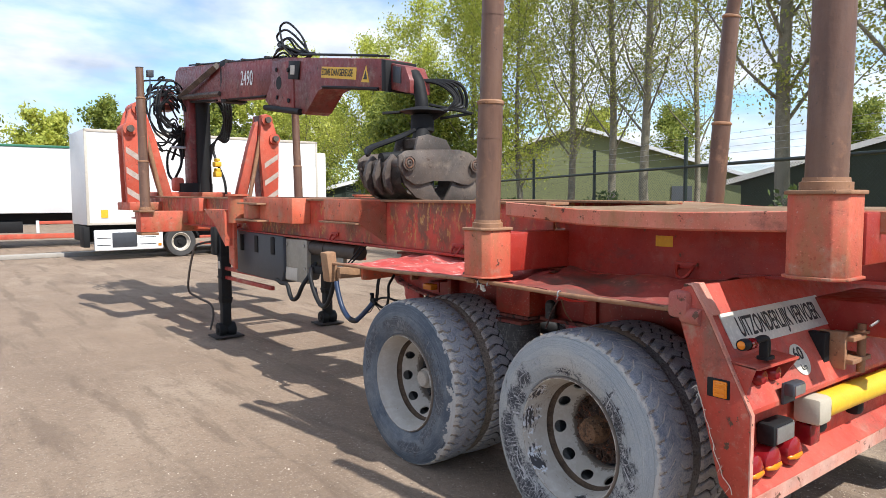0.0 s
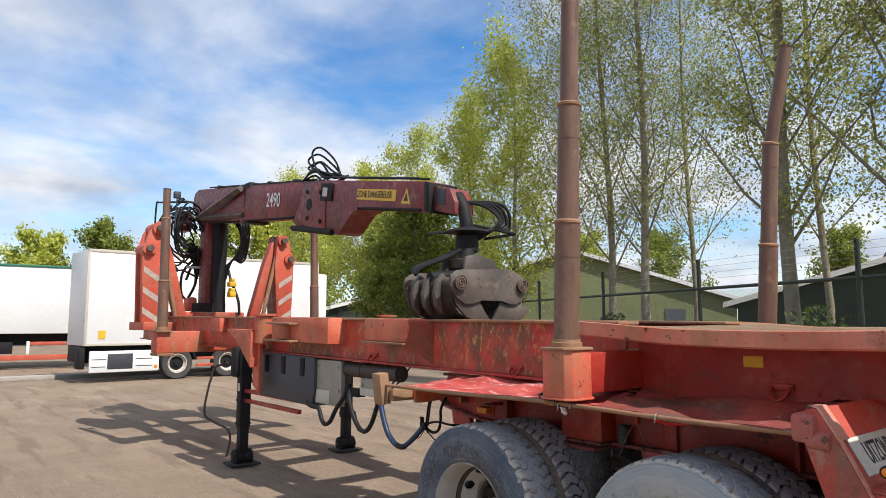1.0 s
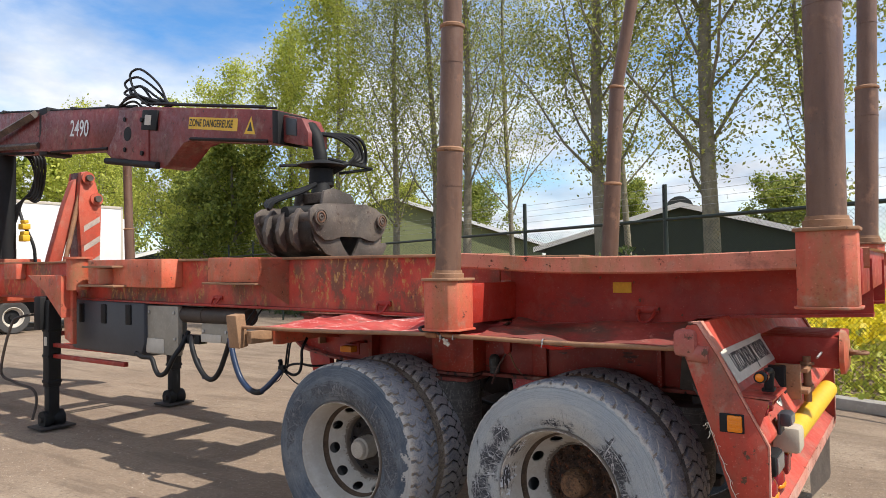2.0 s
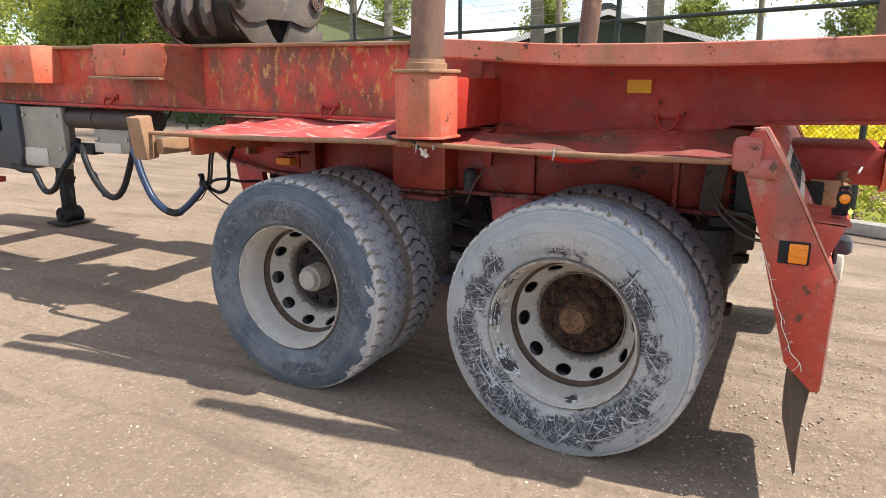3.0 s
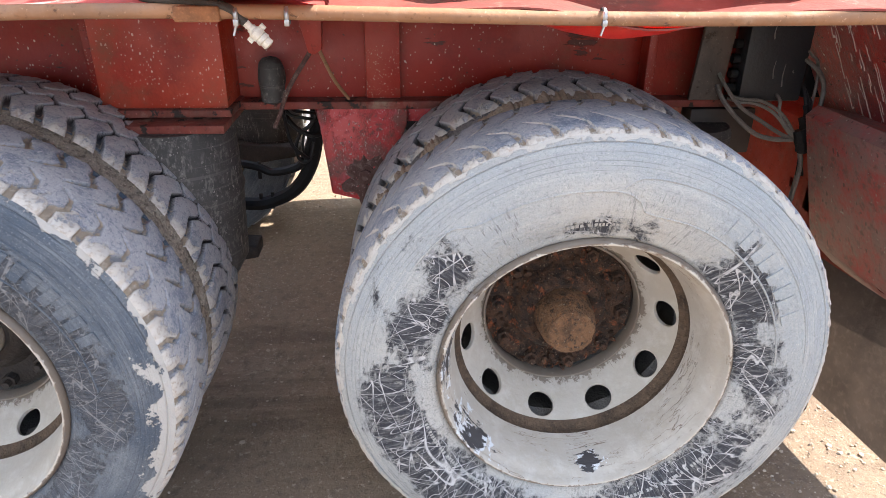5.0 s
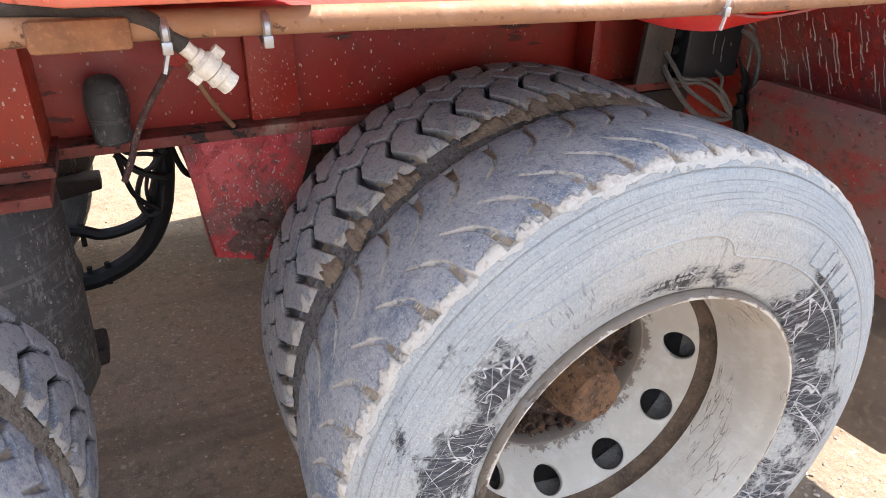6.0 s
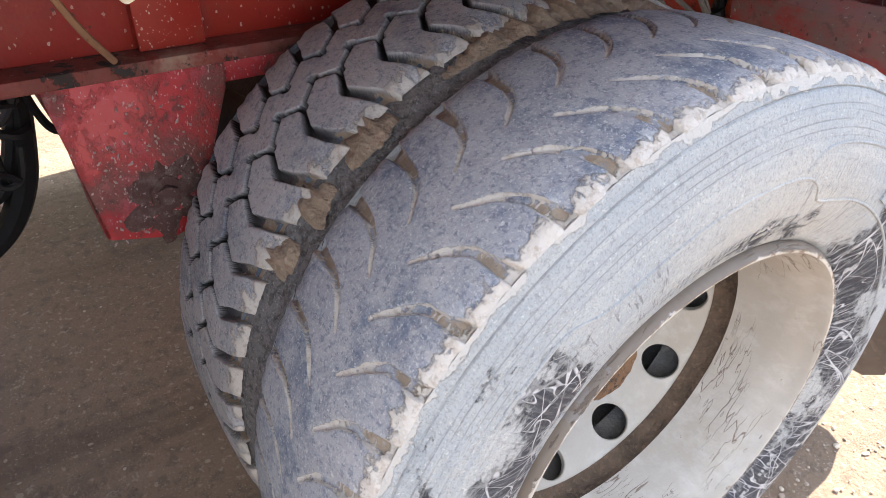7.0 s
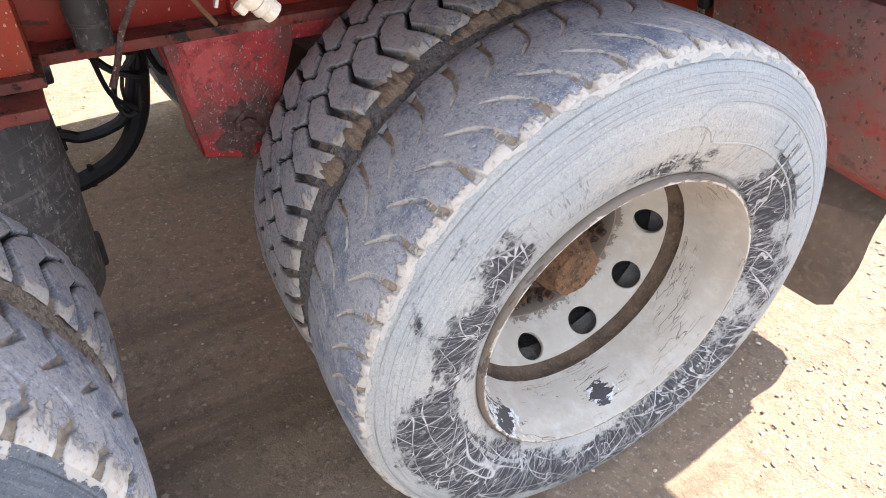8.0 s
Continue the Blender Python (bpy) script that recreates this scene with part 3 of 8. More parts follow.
def splash():
    k = Mat("splashed_red_paint", (0.34, 0.022, 0.018), 0.42)
    k.over((0.24, 0.050, 0.050), k.ramp(k.noise(4, 6), 0.42, 0.62))
    mud = k.ramp(k.noise(8, 8, 0.7, k.stretch(1, 1, 0.6)), 0.48, 0.64)
    k.over((0.15, 0.085, 0.080), k.math("MULTIPLY", mud, 0.8))
    run = k.ramp(k.noise(20, 6, 0.65, k.stretch(2.4, 2.4, 0.30)), 0.56, 0.62)
    k.over((0.50, 0.045, 0.030), k.math("MULTIPLY", run, 0.8))
    drip = k.ramp(k.noise(30, 5, 0.6, k.stretch(3.2, 3.2, 0.28)), 0.645, 0.67)
    k.over((0.52, 0.42, 0.36), k.math("MULTIPLY", drip, 0.75))
    k.over((0.05, 0.022, 0.022), k.ramp(k.noise(70, 3), 0.66, 0.69))
    k.over((0.60, 0.50, 0.42), k.math("MULTIPLY", k.dots(70, 0.24, 0.10), 0.9))
    return k.relief(mud, 0.002).relief(drip, 0.001).done()


M["splash"] = splash()


def muddy_paint():
    k = Mat("muddy_fender_paint", (0.27, 0.125, 0.115), 0.5)
    k.over((0.38, 0.048, 0.042), k.ramp(k.noise(7, 8, 0.7), 0.46, 0.60))
    k.over((0.19, 0.135, 0.120), k.math("MULTIPLY", k.ramp(k.noise(13, 9, 0.74), 0.45, 0.60), 0.8))
    k.over((0.11, 0.060, 0.052), k.math("MULTIPLY", k.ramp(k.noise(38, 7, 0.7), 0.54, 0.63), 0.7))
    k.over((0.075, 0.035, 0.030), k.math("MULTIPLY", k.dots(55, 0.26, 0.45, k.stretch(1, 1, 0.6)), 0.8))
    drops = k.ramp(k.noise(90, 3), 0.66, 0.70)
    k.over((0.36, 0.31, 0.27), drops)
    return k.relief(k.noise(50, 5), 0.003).relief(drops, 0.002).done()


M["muddy"] = muddy_paint()


def splash_mud():
    k = Mat("dried_splash_mud", (0.105, 0.052, 0.045), 0.9)
    k.over((0.17, 0.115, 0.095), k.ramp(k.noise(45, 8, 0.75), 0.48, 0.62))
    k.over((0.48, 0.38, 0.34), k.math("MULTIPLY", k.ramp(k.noise(95, 6, 0.75), 0.59, 0.65), 0.8))
    return k.relief(k.noise(70, 6, 0.7), 0.006).done()


M["splash_mud"] = splash_mud()
M["fleck"] = plain("dried_mud_flecks", (0.52, 0.40, 0.36), 0.85, vary=0.3, scale=90)
M["clamp"] = plain("orange_rust", (0.27, 0.115, 0.048), 0.75, vary=0.4, scale=40, relief=0.002)
M["cake"] = plain("smooth_tan_mud", (0.36, 0.268, 0.19), 0.9, vary=0.35, scale=30, relief=0.005)


# ---- shapes ----
ORIGIN = {}


def thing(name, base, label, category, group="", kind=""):
    """An Empty at the base of a thing; its parts are given in world metres."""
    ob = new(name)
    ob.location = base
    ORIGIN[ob.name] = Vector(base)
    ob.empty_display_size = 0.1
    return tagged(ob, label, category, group, kind)


def mesh_of(name, bm, material, sharp=38):
    me = bpy.data.meshes.new(name)
    bmesh.ops.recalc_face_normals(bm, faces=bm.faces)
    bm.to_mesh(me)
    bm.free()
    me.materials.append(material)
    me.polygons.foreach_set("use_smooth", [True] * len(me.polygons))
    me.set_sharp_from_angle(angle=radians(sharp))
    return me


def part(name, bm, material, parent=None, label="", sharp=38):
    """One mesh object under a thing or a part, from a bmesh in world metres."""
    base = ORIGIN.get(parent.name, Vector()) if parent else Vector()
    bmesh.ops.translate(bm, verts=bm.verts, vec=-base)
    ob = new(name, mesh_of(name, bm, material, sharp))
    if parent:
        ob.parent = parent
    ORIGIN[ob.name] = base
    return tagged(ob, label)


def single(name, bm, material, base, label, category, group="", kind="", sharp=38):
    """A thing that is one mesh."""
    bmesh.ops.translate(bm, verts=bm.verts, vec=-Vector(base))
    ob = new(name, mesh_of(name, bm, material, sharp))
    ob.location = base
    ORIGIN[ob.name] = Vector(base)
    return tagged(ob, label, category, group, kind)


def B():
    return bmesh.new()


def box(bm, x0, x1, y0, y1, z0, z1, bev=0.0, turn=None):
    c = [(x, y, z) for x in (x0, x1) for y in (y0, y1) for z in (z0, z1)]
    v = [bm.verts.new(p) for p in c]
    f = [bm.faces.new([v[k] for k in q]) for q in ((0, 1, 3, 2), (4, 6, 7, 5), (0, 4, 5, 1), (2, 3, 7, 6), (0, 2, 6, 4), (1, 5, 7, 3))]
    if turn is not None:
        bmesh.ops.transform(bm, matrix=turn, verts=v)
    if bev > 0:
        e = list({e for q in f for e in q.edges})
        bmesh.ops.bevel(bm, geom=e, offset=bev, segments=2, affect="EDGES", profile=0.5)
    return bm


def about(px, py, pz, rx=0, ry=0, rz=0):
    """A turn about a place."""
    return Matrix.Translation((px, py, pz)) @ pose(0, 0, 0, rx, ry, rz) @ Matrix.Translation((-px, -py, -pz))


def prism(bm, poly, axis, a0, a1, bev=0.0):
    """A polygon, given in the two other axes in their order, made thick along an axis."""
    def at(p, a):
        q = list(p)
        q.insert("xyz".index(axis), a)
        return q
    lo = [bm.verts.new(at(p, a0)) for p in poly]
    hi = [bm.verts.new(at(p, a1)) for p in poly]
    n = len(poly)
    f = [bm.faces.new(lo), bm.faces.new(hi[::-1])]
    f += [bm.faces.new((lo[k], hi[k], hi[(k + 1) % n], lo[(k + 1) % n])) for k in range(n)]
    if bev > 0:
        e = list({e for q in f for e in q.edges})
        bmesh.ops.bevel(bm, geom=e, offset=bev, segments=2, affect="EDGES", profile=0.5)
    return bm


def frames_along(pts):
    out, up = [], None
    for k, p in enumerate(pts):
        d = (pts[min(k + 1, len(pts) - 1)] - pts[max(k - 1, 0)]).normalized()
        if up is None:
            up = Vector((0, 0, 1)) if abs(d.z) < 0.9 else Vector((1, 0, 0))
        up = (up - d * up.dot(d)).normalized()
        out.append((p, up.copy(), d.cross(up)))
    return out


def sweep(bm, pts, r, seg=8, caps=True):
    """A tube along points; r is one radius, or one for each point."""
    pts = [Vector(p) for p in pts]
    rs = r if isinstance(r, (list, tuple)) else [r] * len(pts)
    rings = []
    for (p, a, b), q in zip(frames_along(pts), rs):
        rings.append([bm.verts.new(p + q * (a * math.cos(2 * math.pi * k / seg) + b * math.sin(2 * math.pi * k / seg))) for k in range(seg)])
    for u, v in zip(rings, rings[1:]):
        for k in range(seg):
            bm.faces.new((u[k], u[(k + 1) % seg], v[(k + 1) % seg], v[k]))
    if caps:
        bm.faces.new(rings[0][::-1])
        bm.faces.new(rings[-1])
    return bm


def cyl(bm, p0, p1, r0, r1=None, seg=18):
    return sweep(bm, [p0, p1], [r0, r0 if r1 is None else r1], seg)


def bolt(bm, p, d, r=0.012, h=0.01):
    """A hexagon head at p, facing d."""
    p, d = Vector(p), Vector(d).normalized()
    return sweep(bm, [p, p + d * h], r, 6)


def curve(pts, n=6):
    """Points of a smooth line through the given ones."""
    pts = [Vector(p) for p in pts]
    pts = [2 * pts[0] - pts[1], *pts, 2 * pts[-1] - pts[-2]]
    out = []
    for a, b, c, d in zip(pts, pts[1:], pts[2:], pts[3:]):
        for k in range(n):
            t = k / n
            out.append(0.5 * (2 * b + (c - a) * t + (2 * a - 5 * b + 4 * c - d) * t * t + (3 * b - a - 3 * c + d) * t ** 3))
    return [*out, pts[-2]]


def lathe(bm, profile, centre=(0, 0, 0), axis="x", seg=64, shut=False):
    """A profile of (radius, place along the axis) turned round the axis."""
    c = Vector(centre)
    rings = []
    for r, a in profile:
        ring = []
        for k in range(seg):
            u, v = r * math.cos(2 * math.pi * k / seg), r * math.sin(2 * math.pi * k / seg)
            ring.append(bm.verts.new(c + Vector({"x": (a, u, v), "y": (u, a, v), "z": (u, v, a)}[axis])))
        rings.append(ring)
    for p, q in zip(rings, rings[1:]):
        for k in range(seg):
            bm.faces.new((p[k], p[(k + 1) % seg], q[(k + 1) % seg], q[k]))
    if shut:
        bm.faces.new(rings[0])
        bm.faces.new(rings[-1][::-1])
    return bm


def words(text, size, m, material, name="lettering", parent=None, bold=0.0, squash=1.0, label=""):
    """Lettering in the built-in font, as a mesh 1 mm thick."""
    cu = bpy.data.curves.new(name, "FONT")
    cu.body, cu.size, cu.align_x, cu.align_y, cu.extrude, cu.offset, cu.resolution_u = text, size, "CENTER", "CENTER", 0.0006, bold, 3
    tmp = bpy.data.objects.new(name, cu)
    scene.collection.objects.link(tmp)
    me = bpy.data.meshes.new_from_object(tmp.evaluated_get(bpy.context.evaluated_depsgraph_get()))
    bpy.data.objects.remove(tmp)
    bpy.data.curves.remove(cu)
    base = ORIGIN.get(parent.name, Vector()) if parent else Vector()
    me.transform(Matrix.Translation(-base) @ m @ Matrix.Diagonal((squash, 1, 1, 1)))
    me.materials.clear()
    me.materials.append(material)
    ob = new(name, me)
    ob.parent = parent
    return tagged(ob, label)


def mirrored(bm):
    """The same mesh on the other side of the trailer."""
    two = bm.copy()
    bmesh.ops.scale(two, vec=(-1, 1, 1), verts=two.verts)
    return two


def both(name, bm, material, parent, label=""):
    other = mirrored(bm)
    return part(name, bm, material, parent, label), part(name, other, material, parent, label)


# ---- ground ----
def ground_mat():
    k = Mat("compacted_sand", (0.245, 0.176, 0.122), 0.95)
    k.over((0.185, 0.130, 0.090), k.ramp(k.noise(0.5, 7, 0.62), 0.40, 0.66))
    k.over((0.315, 0.240, 0.172), k.ramp(k.noise(1.3, 8, 0.6, k.stretch(1.0, 0.35, 1)), 0.50, 0.72))
    k.over((0.140, 0.097, 0.068), k.math("MULTIPLY", k.ramp(k.noise(3.5, 8, 0.66), 0.54, 0.72), 0.6))
    k.over((0.150, 0.108, 0.078), k.math("MULTIPLY", k.ramp(k.noise(28, 8, 0.72), 0.52, 0.60), 0.62))
    k.over((0.40, 0.325, 0.245), k.math("MULTIPLY", k.ramp(k.noise(60, 5, 0.62), 0.58, 0.66), 0.7))
    track = k.ramp(k.noise(2.2, 7, 0.66, k.stretch(1.6, 0.22, 1)), 0.53, 0.62)
    k.over((0.128, 0.088, 0.060), k.math("MULTIPLY", track, 0.62))
    k.over((0.115, 0.088, 0.068), k.math("MULTIPLY", k.ramp(k.noise(85, 5, 0.62), 0.60, 0.69), 0.65))
    k.over((0.43, 0.355, 0.27), k.math("MULTIPLY", k.ramp(k.noise(190, 4, 0.6), 0.60, 0.68), 0.6))
    return k.relief(k.noise(90, 5, 0.65), 0.006).relief(k.noise(9, 6), 0.02).relief(k.noise(260, 3), 0.002).done()


M["sand"] = ground_mat()
fine = [-7 + 0.1 * k for k in range(0, 141)]
xs = [-600, -200, -80, -40, -25, -16, -11, -8.5] + fine + [8.5, 11, 16, 25, 40, 80, 200, 600]
ys = [-600, -200, -80, -40, -20, -12, -8] + [-6 + 0.1 * k for k in range(0, 181)] + [13, 15, 18, 22, 28, 36, 60, 120, 300, 900]
verts, faces = [], []
for x in xs:
    for y in ys:
        near = 1.0 if -7 < x < 7 and -6 < y < 12 else 0.0
        p = Vector((x, y, 0))
        z = near * (0.012 * noise.noise(p * 0.9) + 0.006 * noise.noise(p * 3.1) - 0.006)
        verts.append((x, y, z))
ny = len(ys)
for a in range(len(xs) - 1):
    for b in range(ny - 1):
        faces.append((a * ny + b, (a + 1) * ny + b, (a + 1) * ny + b + 1, a * ny + b + 1))
me = bpy.data.meshes.new("ground")
me.from_pydata(verts, [], faces)
me.polygons.foreach_set("use_smooth", [True] * len(me.polygons))
me.materials.append(M["sand"])
tagged(new("ground", me), "compacted tan sand and dirt yard ground with fine stones", "ground", "", "structure")


def scatter(name, count, area, sizes, material, label, category, seed):
    """Small angular stones lying on the ground, as one mesh."""
    rng = np.random.default_rng(seed)
    ico = bmesh.new()
    bmesh.ops.create_icosphere(ico, subdivisions=1, radius=1.0)
    base = np.array([v.co[:] for v in ico.verts])
    tri = np.array([[v.index for v in f.verts] for f in ico.faces])
    ico.free()
    n = len(base)
    x = rng.uniform(area[0], area[1], count)
    y = rng.uniform(area[2], area[3], count)
    s = sizes[0] * (sizes[1] / sizes[0]) ** (rng.random(count) ** 3.0)
    co = base[None] * s[:, None, None] * rng.uniform(0.6, 1.25, (count, 1, 3)) * rng.uniform(0.8, 1.2, (count, n, 1))
    a = rng.uniform(0, 6.28, count)
    c, sn = np.cos(a)[:, None], np.sin(a)[:, None]
    co = np.stack((co[..., 0] * c - co[..., 1] * sn, co[..., 0] * sn + co[..., 1] * c, co[..., 2] * 0.6), -1)
    co += np.stack((x, y, s * 0.15 - 0.004), -1)[:, None, :]
    me = bpy.data.meshes.new(name)
    me.from_pydata(co.reshape(-1, 3).tolist(), [], (tri[None] + (np.arange(count) * n)[:, None, None]).reshape(-1, 3).tolist())
    me.materials.append(material)
    return tagged(new(name, me), label, category, "", "stuff")


def stone_mat():
    k = Mat("small_stones", (0.38, 0.30, 0.225), 0.9)
    k.over((0.58, 0.50, 0.41), k.ramp(k.random, 0.60, 0.98))
    k.over((0.20, 0.165, 0.135), k.ramp(k.random, 0.30, 0.05))
    return k.done()


M["stone"] = stone_mat()
scatter("gravel", 14000, (-4.5, 2.2, -3.5, 6.5), (0.0016, 0.008), M["stone"], "scattered small pale stones on the dirt", "gravel", 4)
scatter("gravel", 14000, (-2.6, 1.2, -2.4, -0.4), (0.0016, 0.008), M["stone"], "denser pale gravel behind the rear wheel", "gravel", 9)


# ---- the log trailer ----
def rise(y):
    """The frame stands a little higher towards its nose."""
    return max(0.0, y - 1.0) * 0.012


def lean_frame(bm):
    for v in bm.verts:
        v.co.z += rise(v.co.y)
    return bm


trailer = thing("log_trailer", (0, 0, 0), "weathered red steel timber trailer with bare stakes, standing on dirt", "trailer")

# main beams: front part wide apart, rear part closer together
bm = B()
prism(bm, [(-0.66, 1.27), (-0.66, 1.62), (-0.645, 1.62), (-0.645, 1.27)], "y", 0.60, 10.2)
lean_frame(bm)
both("beam_web", bm, M["beam"], trailer, "scraped red steel beam side")
bm = B()
box(bm, -0.70, -0.50, 0.62, 10.2, 1.615, 1.635, 0.004)
lean_frame(bm)
both("top_flange", bm, M["pipe"], trailer, "rubbed bare top flange")
bm = B()
box(bm, -0.715, -0.52, 0.60, 10.2, 1.252, 1.272, 0.004)
lean_frame(bm)
both("bottom_flange", bm, M["frame"], trailer)
REAR_WEB = [(0.56, 1.245), (-0.35, 1.24), (-0.49, 1.30), (-1.21, 1.325), (-1.21, 1.56), (0.56, 1.56)]
bm = prism(B(), REAR_WEB, "x", -0.60, -0.585)
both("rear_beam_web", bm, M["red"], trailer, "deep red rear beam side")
bm = B()
for (y0, z0), (y1, z1) in zip(REAR_WEB[:3], REAR_WEB[1:4]):
    prism(bm, [(y0, z0), (y1, z1), (y1, z1 - 0.014), (y0, z0 - 0.014)], "x", -0.625, -0.50)
both("rear_beam_flange", bm, M["frame"], trailer)
# cross members under the deck
for y in (2.4, 3.4, 4.6, 5.8, 7.0, 8.5):
    part("cross_member", box(B(), -0.645, 0.645, y - 0.04, y + 0.04, 1.30 + rise(y), 1.60 + rise(y)), M["frame"], trailer)
for y in (-0.1, -0.75):
    part("cross_member", box(B(), -0.585, 0.585, y - 0.04, y + 0.04, 1.33, 1.55), M["frame"], trailer)

# deck plate between the bolsters: dished edge with a turned-down skirt
EDGE = [(0.74, 1.632), (0.50, 1.618), (0.20, 1.597), (-0.10, 1.590), (-0.45, 1.588), (-0.80, 1.594), (-1.10, 1.60), (-1.22, 1.60)]


def edge_x(y):
    return -0.90 - 0.06 * math.sin(max(0.0, min(1.0, (0.75 - y) / 1.9)) * math.pi * 0.5)


bm = B()
rows = []
for p in curve([(0, y, z) for y, z in EDGE], 4):
    y, z = p.y, p.z
    x = edge_x(y)
    rows.append([bm.verts.new((x * q, y, 1.605 + (z - 1.605) * abs(q) ** 3)) for q in (-1, -0.8, -0.5, 0, 0.5, 0.8, 1)])
for u, v in zip(rows, rows[1:]):
    for k in range(6):
        bm.faces.new((u[k], u[k + 1], v[k + 1], v[k]))
bmesh.ops.solidify(bm, geom=list(bm.faces), thickness=0.012)
part("deck_plate", bm, M["deck"], trailer, "sandy plywood and steel deck plate")
bm = B()
rows = []
for p in curve([(0, y, z) for y, z in EDGE], 4):
    x = edge_x(p.y)
    rows.append([bm.verts.new((x - dx, p.y, p.z + dz)) for dx, dz in ((0.004, 0.004), (0.008, 0.0), (0.008, -0.070), (-0.002, -0.078), (-0.002, -0.002))])
for u, v in zip(rows, rows[1:]):
    for k in range(5):
        bm.faces.new((u[k], u[(k + 1) % 5], v[(k + 1) % 5], v[k]))
both("deck_skirt", bm, M["skirt"], trailer, "faded orange turned-down edge with green stains")


# bolsters with a pocket and a stake of three stepped tubes at each end
def pocket(x, y, z0, z1, w=0.105):
    """A chamfered stake pocket with a flange at its top and foot."""
    c = 0.035
    poly = [(x - w, y - w + c), (x - w + c, y - w), (x + w - c, y - w), (x + w, y - w + c), (x + w, y + w - c), (x + w - c, y + w), (x - w + c, y + w), (x - w, y + w - c)]
    body = part("stake_pocket", prism(B(), poly, "z", z0, z1, 0.006), M["orange"], trailer, "faded orange stake pocket")
    wide = [(x + (px - x) * 1.10, y + (py - y) * 1.10) for px, py in poly]
    part("pocket_rim", prism(B(), wide, "z", z1 - 0.002, z1 + 0.012, 0.004), M["pipe"], body)
    part("pocket_foot", prism(B(), wide, "z", z0 - 0.008, z0 + 0.002, 0.003), M["orange"], body)


def stake(parent, x, y, joints, lean=(0.0, 0.0), r=(0.066, 0.058, 0.048), bend=0.0):
    """A stake of tubes that fit into one another, leaning a little; bend: how much more the top tube leans."""
    def at(z):
        return Vector((x + lean[0] * (z - joints[0]), y + lean[1] * (z - joints[0]) + bend * max(0.0, z - joints[2]), z))
    tube = part("stake", cyl(B(), at(joints[0]), at(joints[1]), r[0], seg=28), M["rust"], parent, "rusty brown stepped steel stake")
    for k, (z0, z1) in enumerate(zip(joints[1:], joints[2:])):
        part("upper_tube", cyl(B(), at(z0), at(z1), r[k + 1], seg=28), M["rust"], tube)
    z = joints[0]
    part("foot_collar", sweep(B(), [at(z), at(z + 0.026), at(z + 0.028), at(z + 0.042)], [r[0] + 0.016, r[0] + 0.016, r[0] + 0.008, r[0] + 0.006], 28), M["pipe"], tube)
    for k, z in enumerate(joints[1:-1]):
        part("collar", sweep(B(), [at(z - 0.014), at(z - 0.008), at(z + 0.004), at(z + 0.012)], [r[k] + 0.001, r[k] + 0.006, r[k] + 0.006, r[k] - 0.004], 28), M["pipe"], tube)
        part("weld_ring", sweep(B(), [at(z - 0.19), at(z - 0.183)], r[k] + 0.002, 28), M["rust"], tube)
    bm = B()
    cyl(bm, at(joints[-1]), at(joints[-1] + 0.006), r[len(joints) - 2] + 0.004, seg=24)
    part("end_cap", bm, M["steel"], tube)


bm = B()
box(bm, -1.08, 1.08, 0.53, 0.72, 1.26, 1.47, 0.008)
part("bolster", bm, M["red"], trailer, "red cross beam under the stakes")
for s in (-1, 1):
    pocket(1.165 * s, 0.61, 1.242, 1.488)
stake(trailer, -1.165, 0.61, (1.50, 2.16, 2.79, 3.40), (-0.015, -0.052))
stake(trailer, 1.17, 0.66, (1.50, 2.21, 2.98, 3.70), (0.0, -0.07), bend=-0.14)
bm = B()
box(bm, -1.08, 1.08, -1.20, -1.02, 1.42, 1.60, 0.008)
part("bolster", bm, M["red"], trailer)
for s in (-1, 1):
    pocket(1.165 * s, -1.10, 1.385, 1.662, 0.098)
stake(trailer, -1.165, -1.10, (1.675, 2.69, 3.20, 3.55), (0.0, -0.01))
stake(trailer, 1.165, -1.10, (1.675, 2.69, 3.30, 3.70), (0.02, -0.03))
# bunk at the nose
bm = B()
box(bm, -1.27, 1.27, 7.35, 7.60, 1.24, 1.52, 0.01)
part("front_bunk", bm, M["orange"], trailer, "faded orange front cross beam")
both("bunk_plate", box(B(), -1.29, -1.10, 7.30, 7.65, 1.505, 1.53, 0.004), M["pipe"], trailer)
both("bunk_foot", box(B(), -1.27, -1.05, 7.32, 7.63, 1.20, 1.235, 0.004), M["pipe"], trailer)
stake(trailer, -1.17, 7.48, (1.53, 2.18, 3.02, 3.42), (0.0, 0.03))
stake(trailer, 1.17, 7.68, (1.53, 2.19, 3.12, 3.50), (0.0, 0.05))

# brackets on the beam sides
bm = B()
prism(bm, [(-0.66, 2.37), (-0.83, 2.50), (-0.83, 3.10), (-0.66, 3.10)], "z", 1.455, 1.638, 0.006)
both("side_bracket", lean_frame(bm), M["bracket"], trailer, "faded orange box bracket")
bm = B()
v = [bm.verts.new(p) for p in ((-0.664, 2.37, 1.625), (-0.835, 2.50, 1.625), (-0.835, 2.50, 1.448), (-0.664, 2.37, 1.285))]
bm.faces.new(v)
bmesh.ops.solidify(bm, geom=list(bm.faces), thickness=0.012)
both("gusset", lean_frame(bm), M["bracket"], trailer, "faded orange slanted gusset plate")
bm = B()
box(bm, -0.87, -0.66, 2.50, 3.12, 1.437, 1.452, 0.003)
both("bracket_foot", lean_frame(bm), M["pipe"], trailer)
bm = B()
prism(bm, [(-0.66, 3.68), (-0.83, 3.72), (-0.83, 4.90), (-0.66, 4.95)], "z", 1.40, 1.64, 0.006)
both("side_bracket", lean_frame(bm), M["bracket"], trailer, "faded orange box bracket")
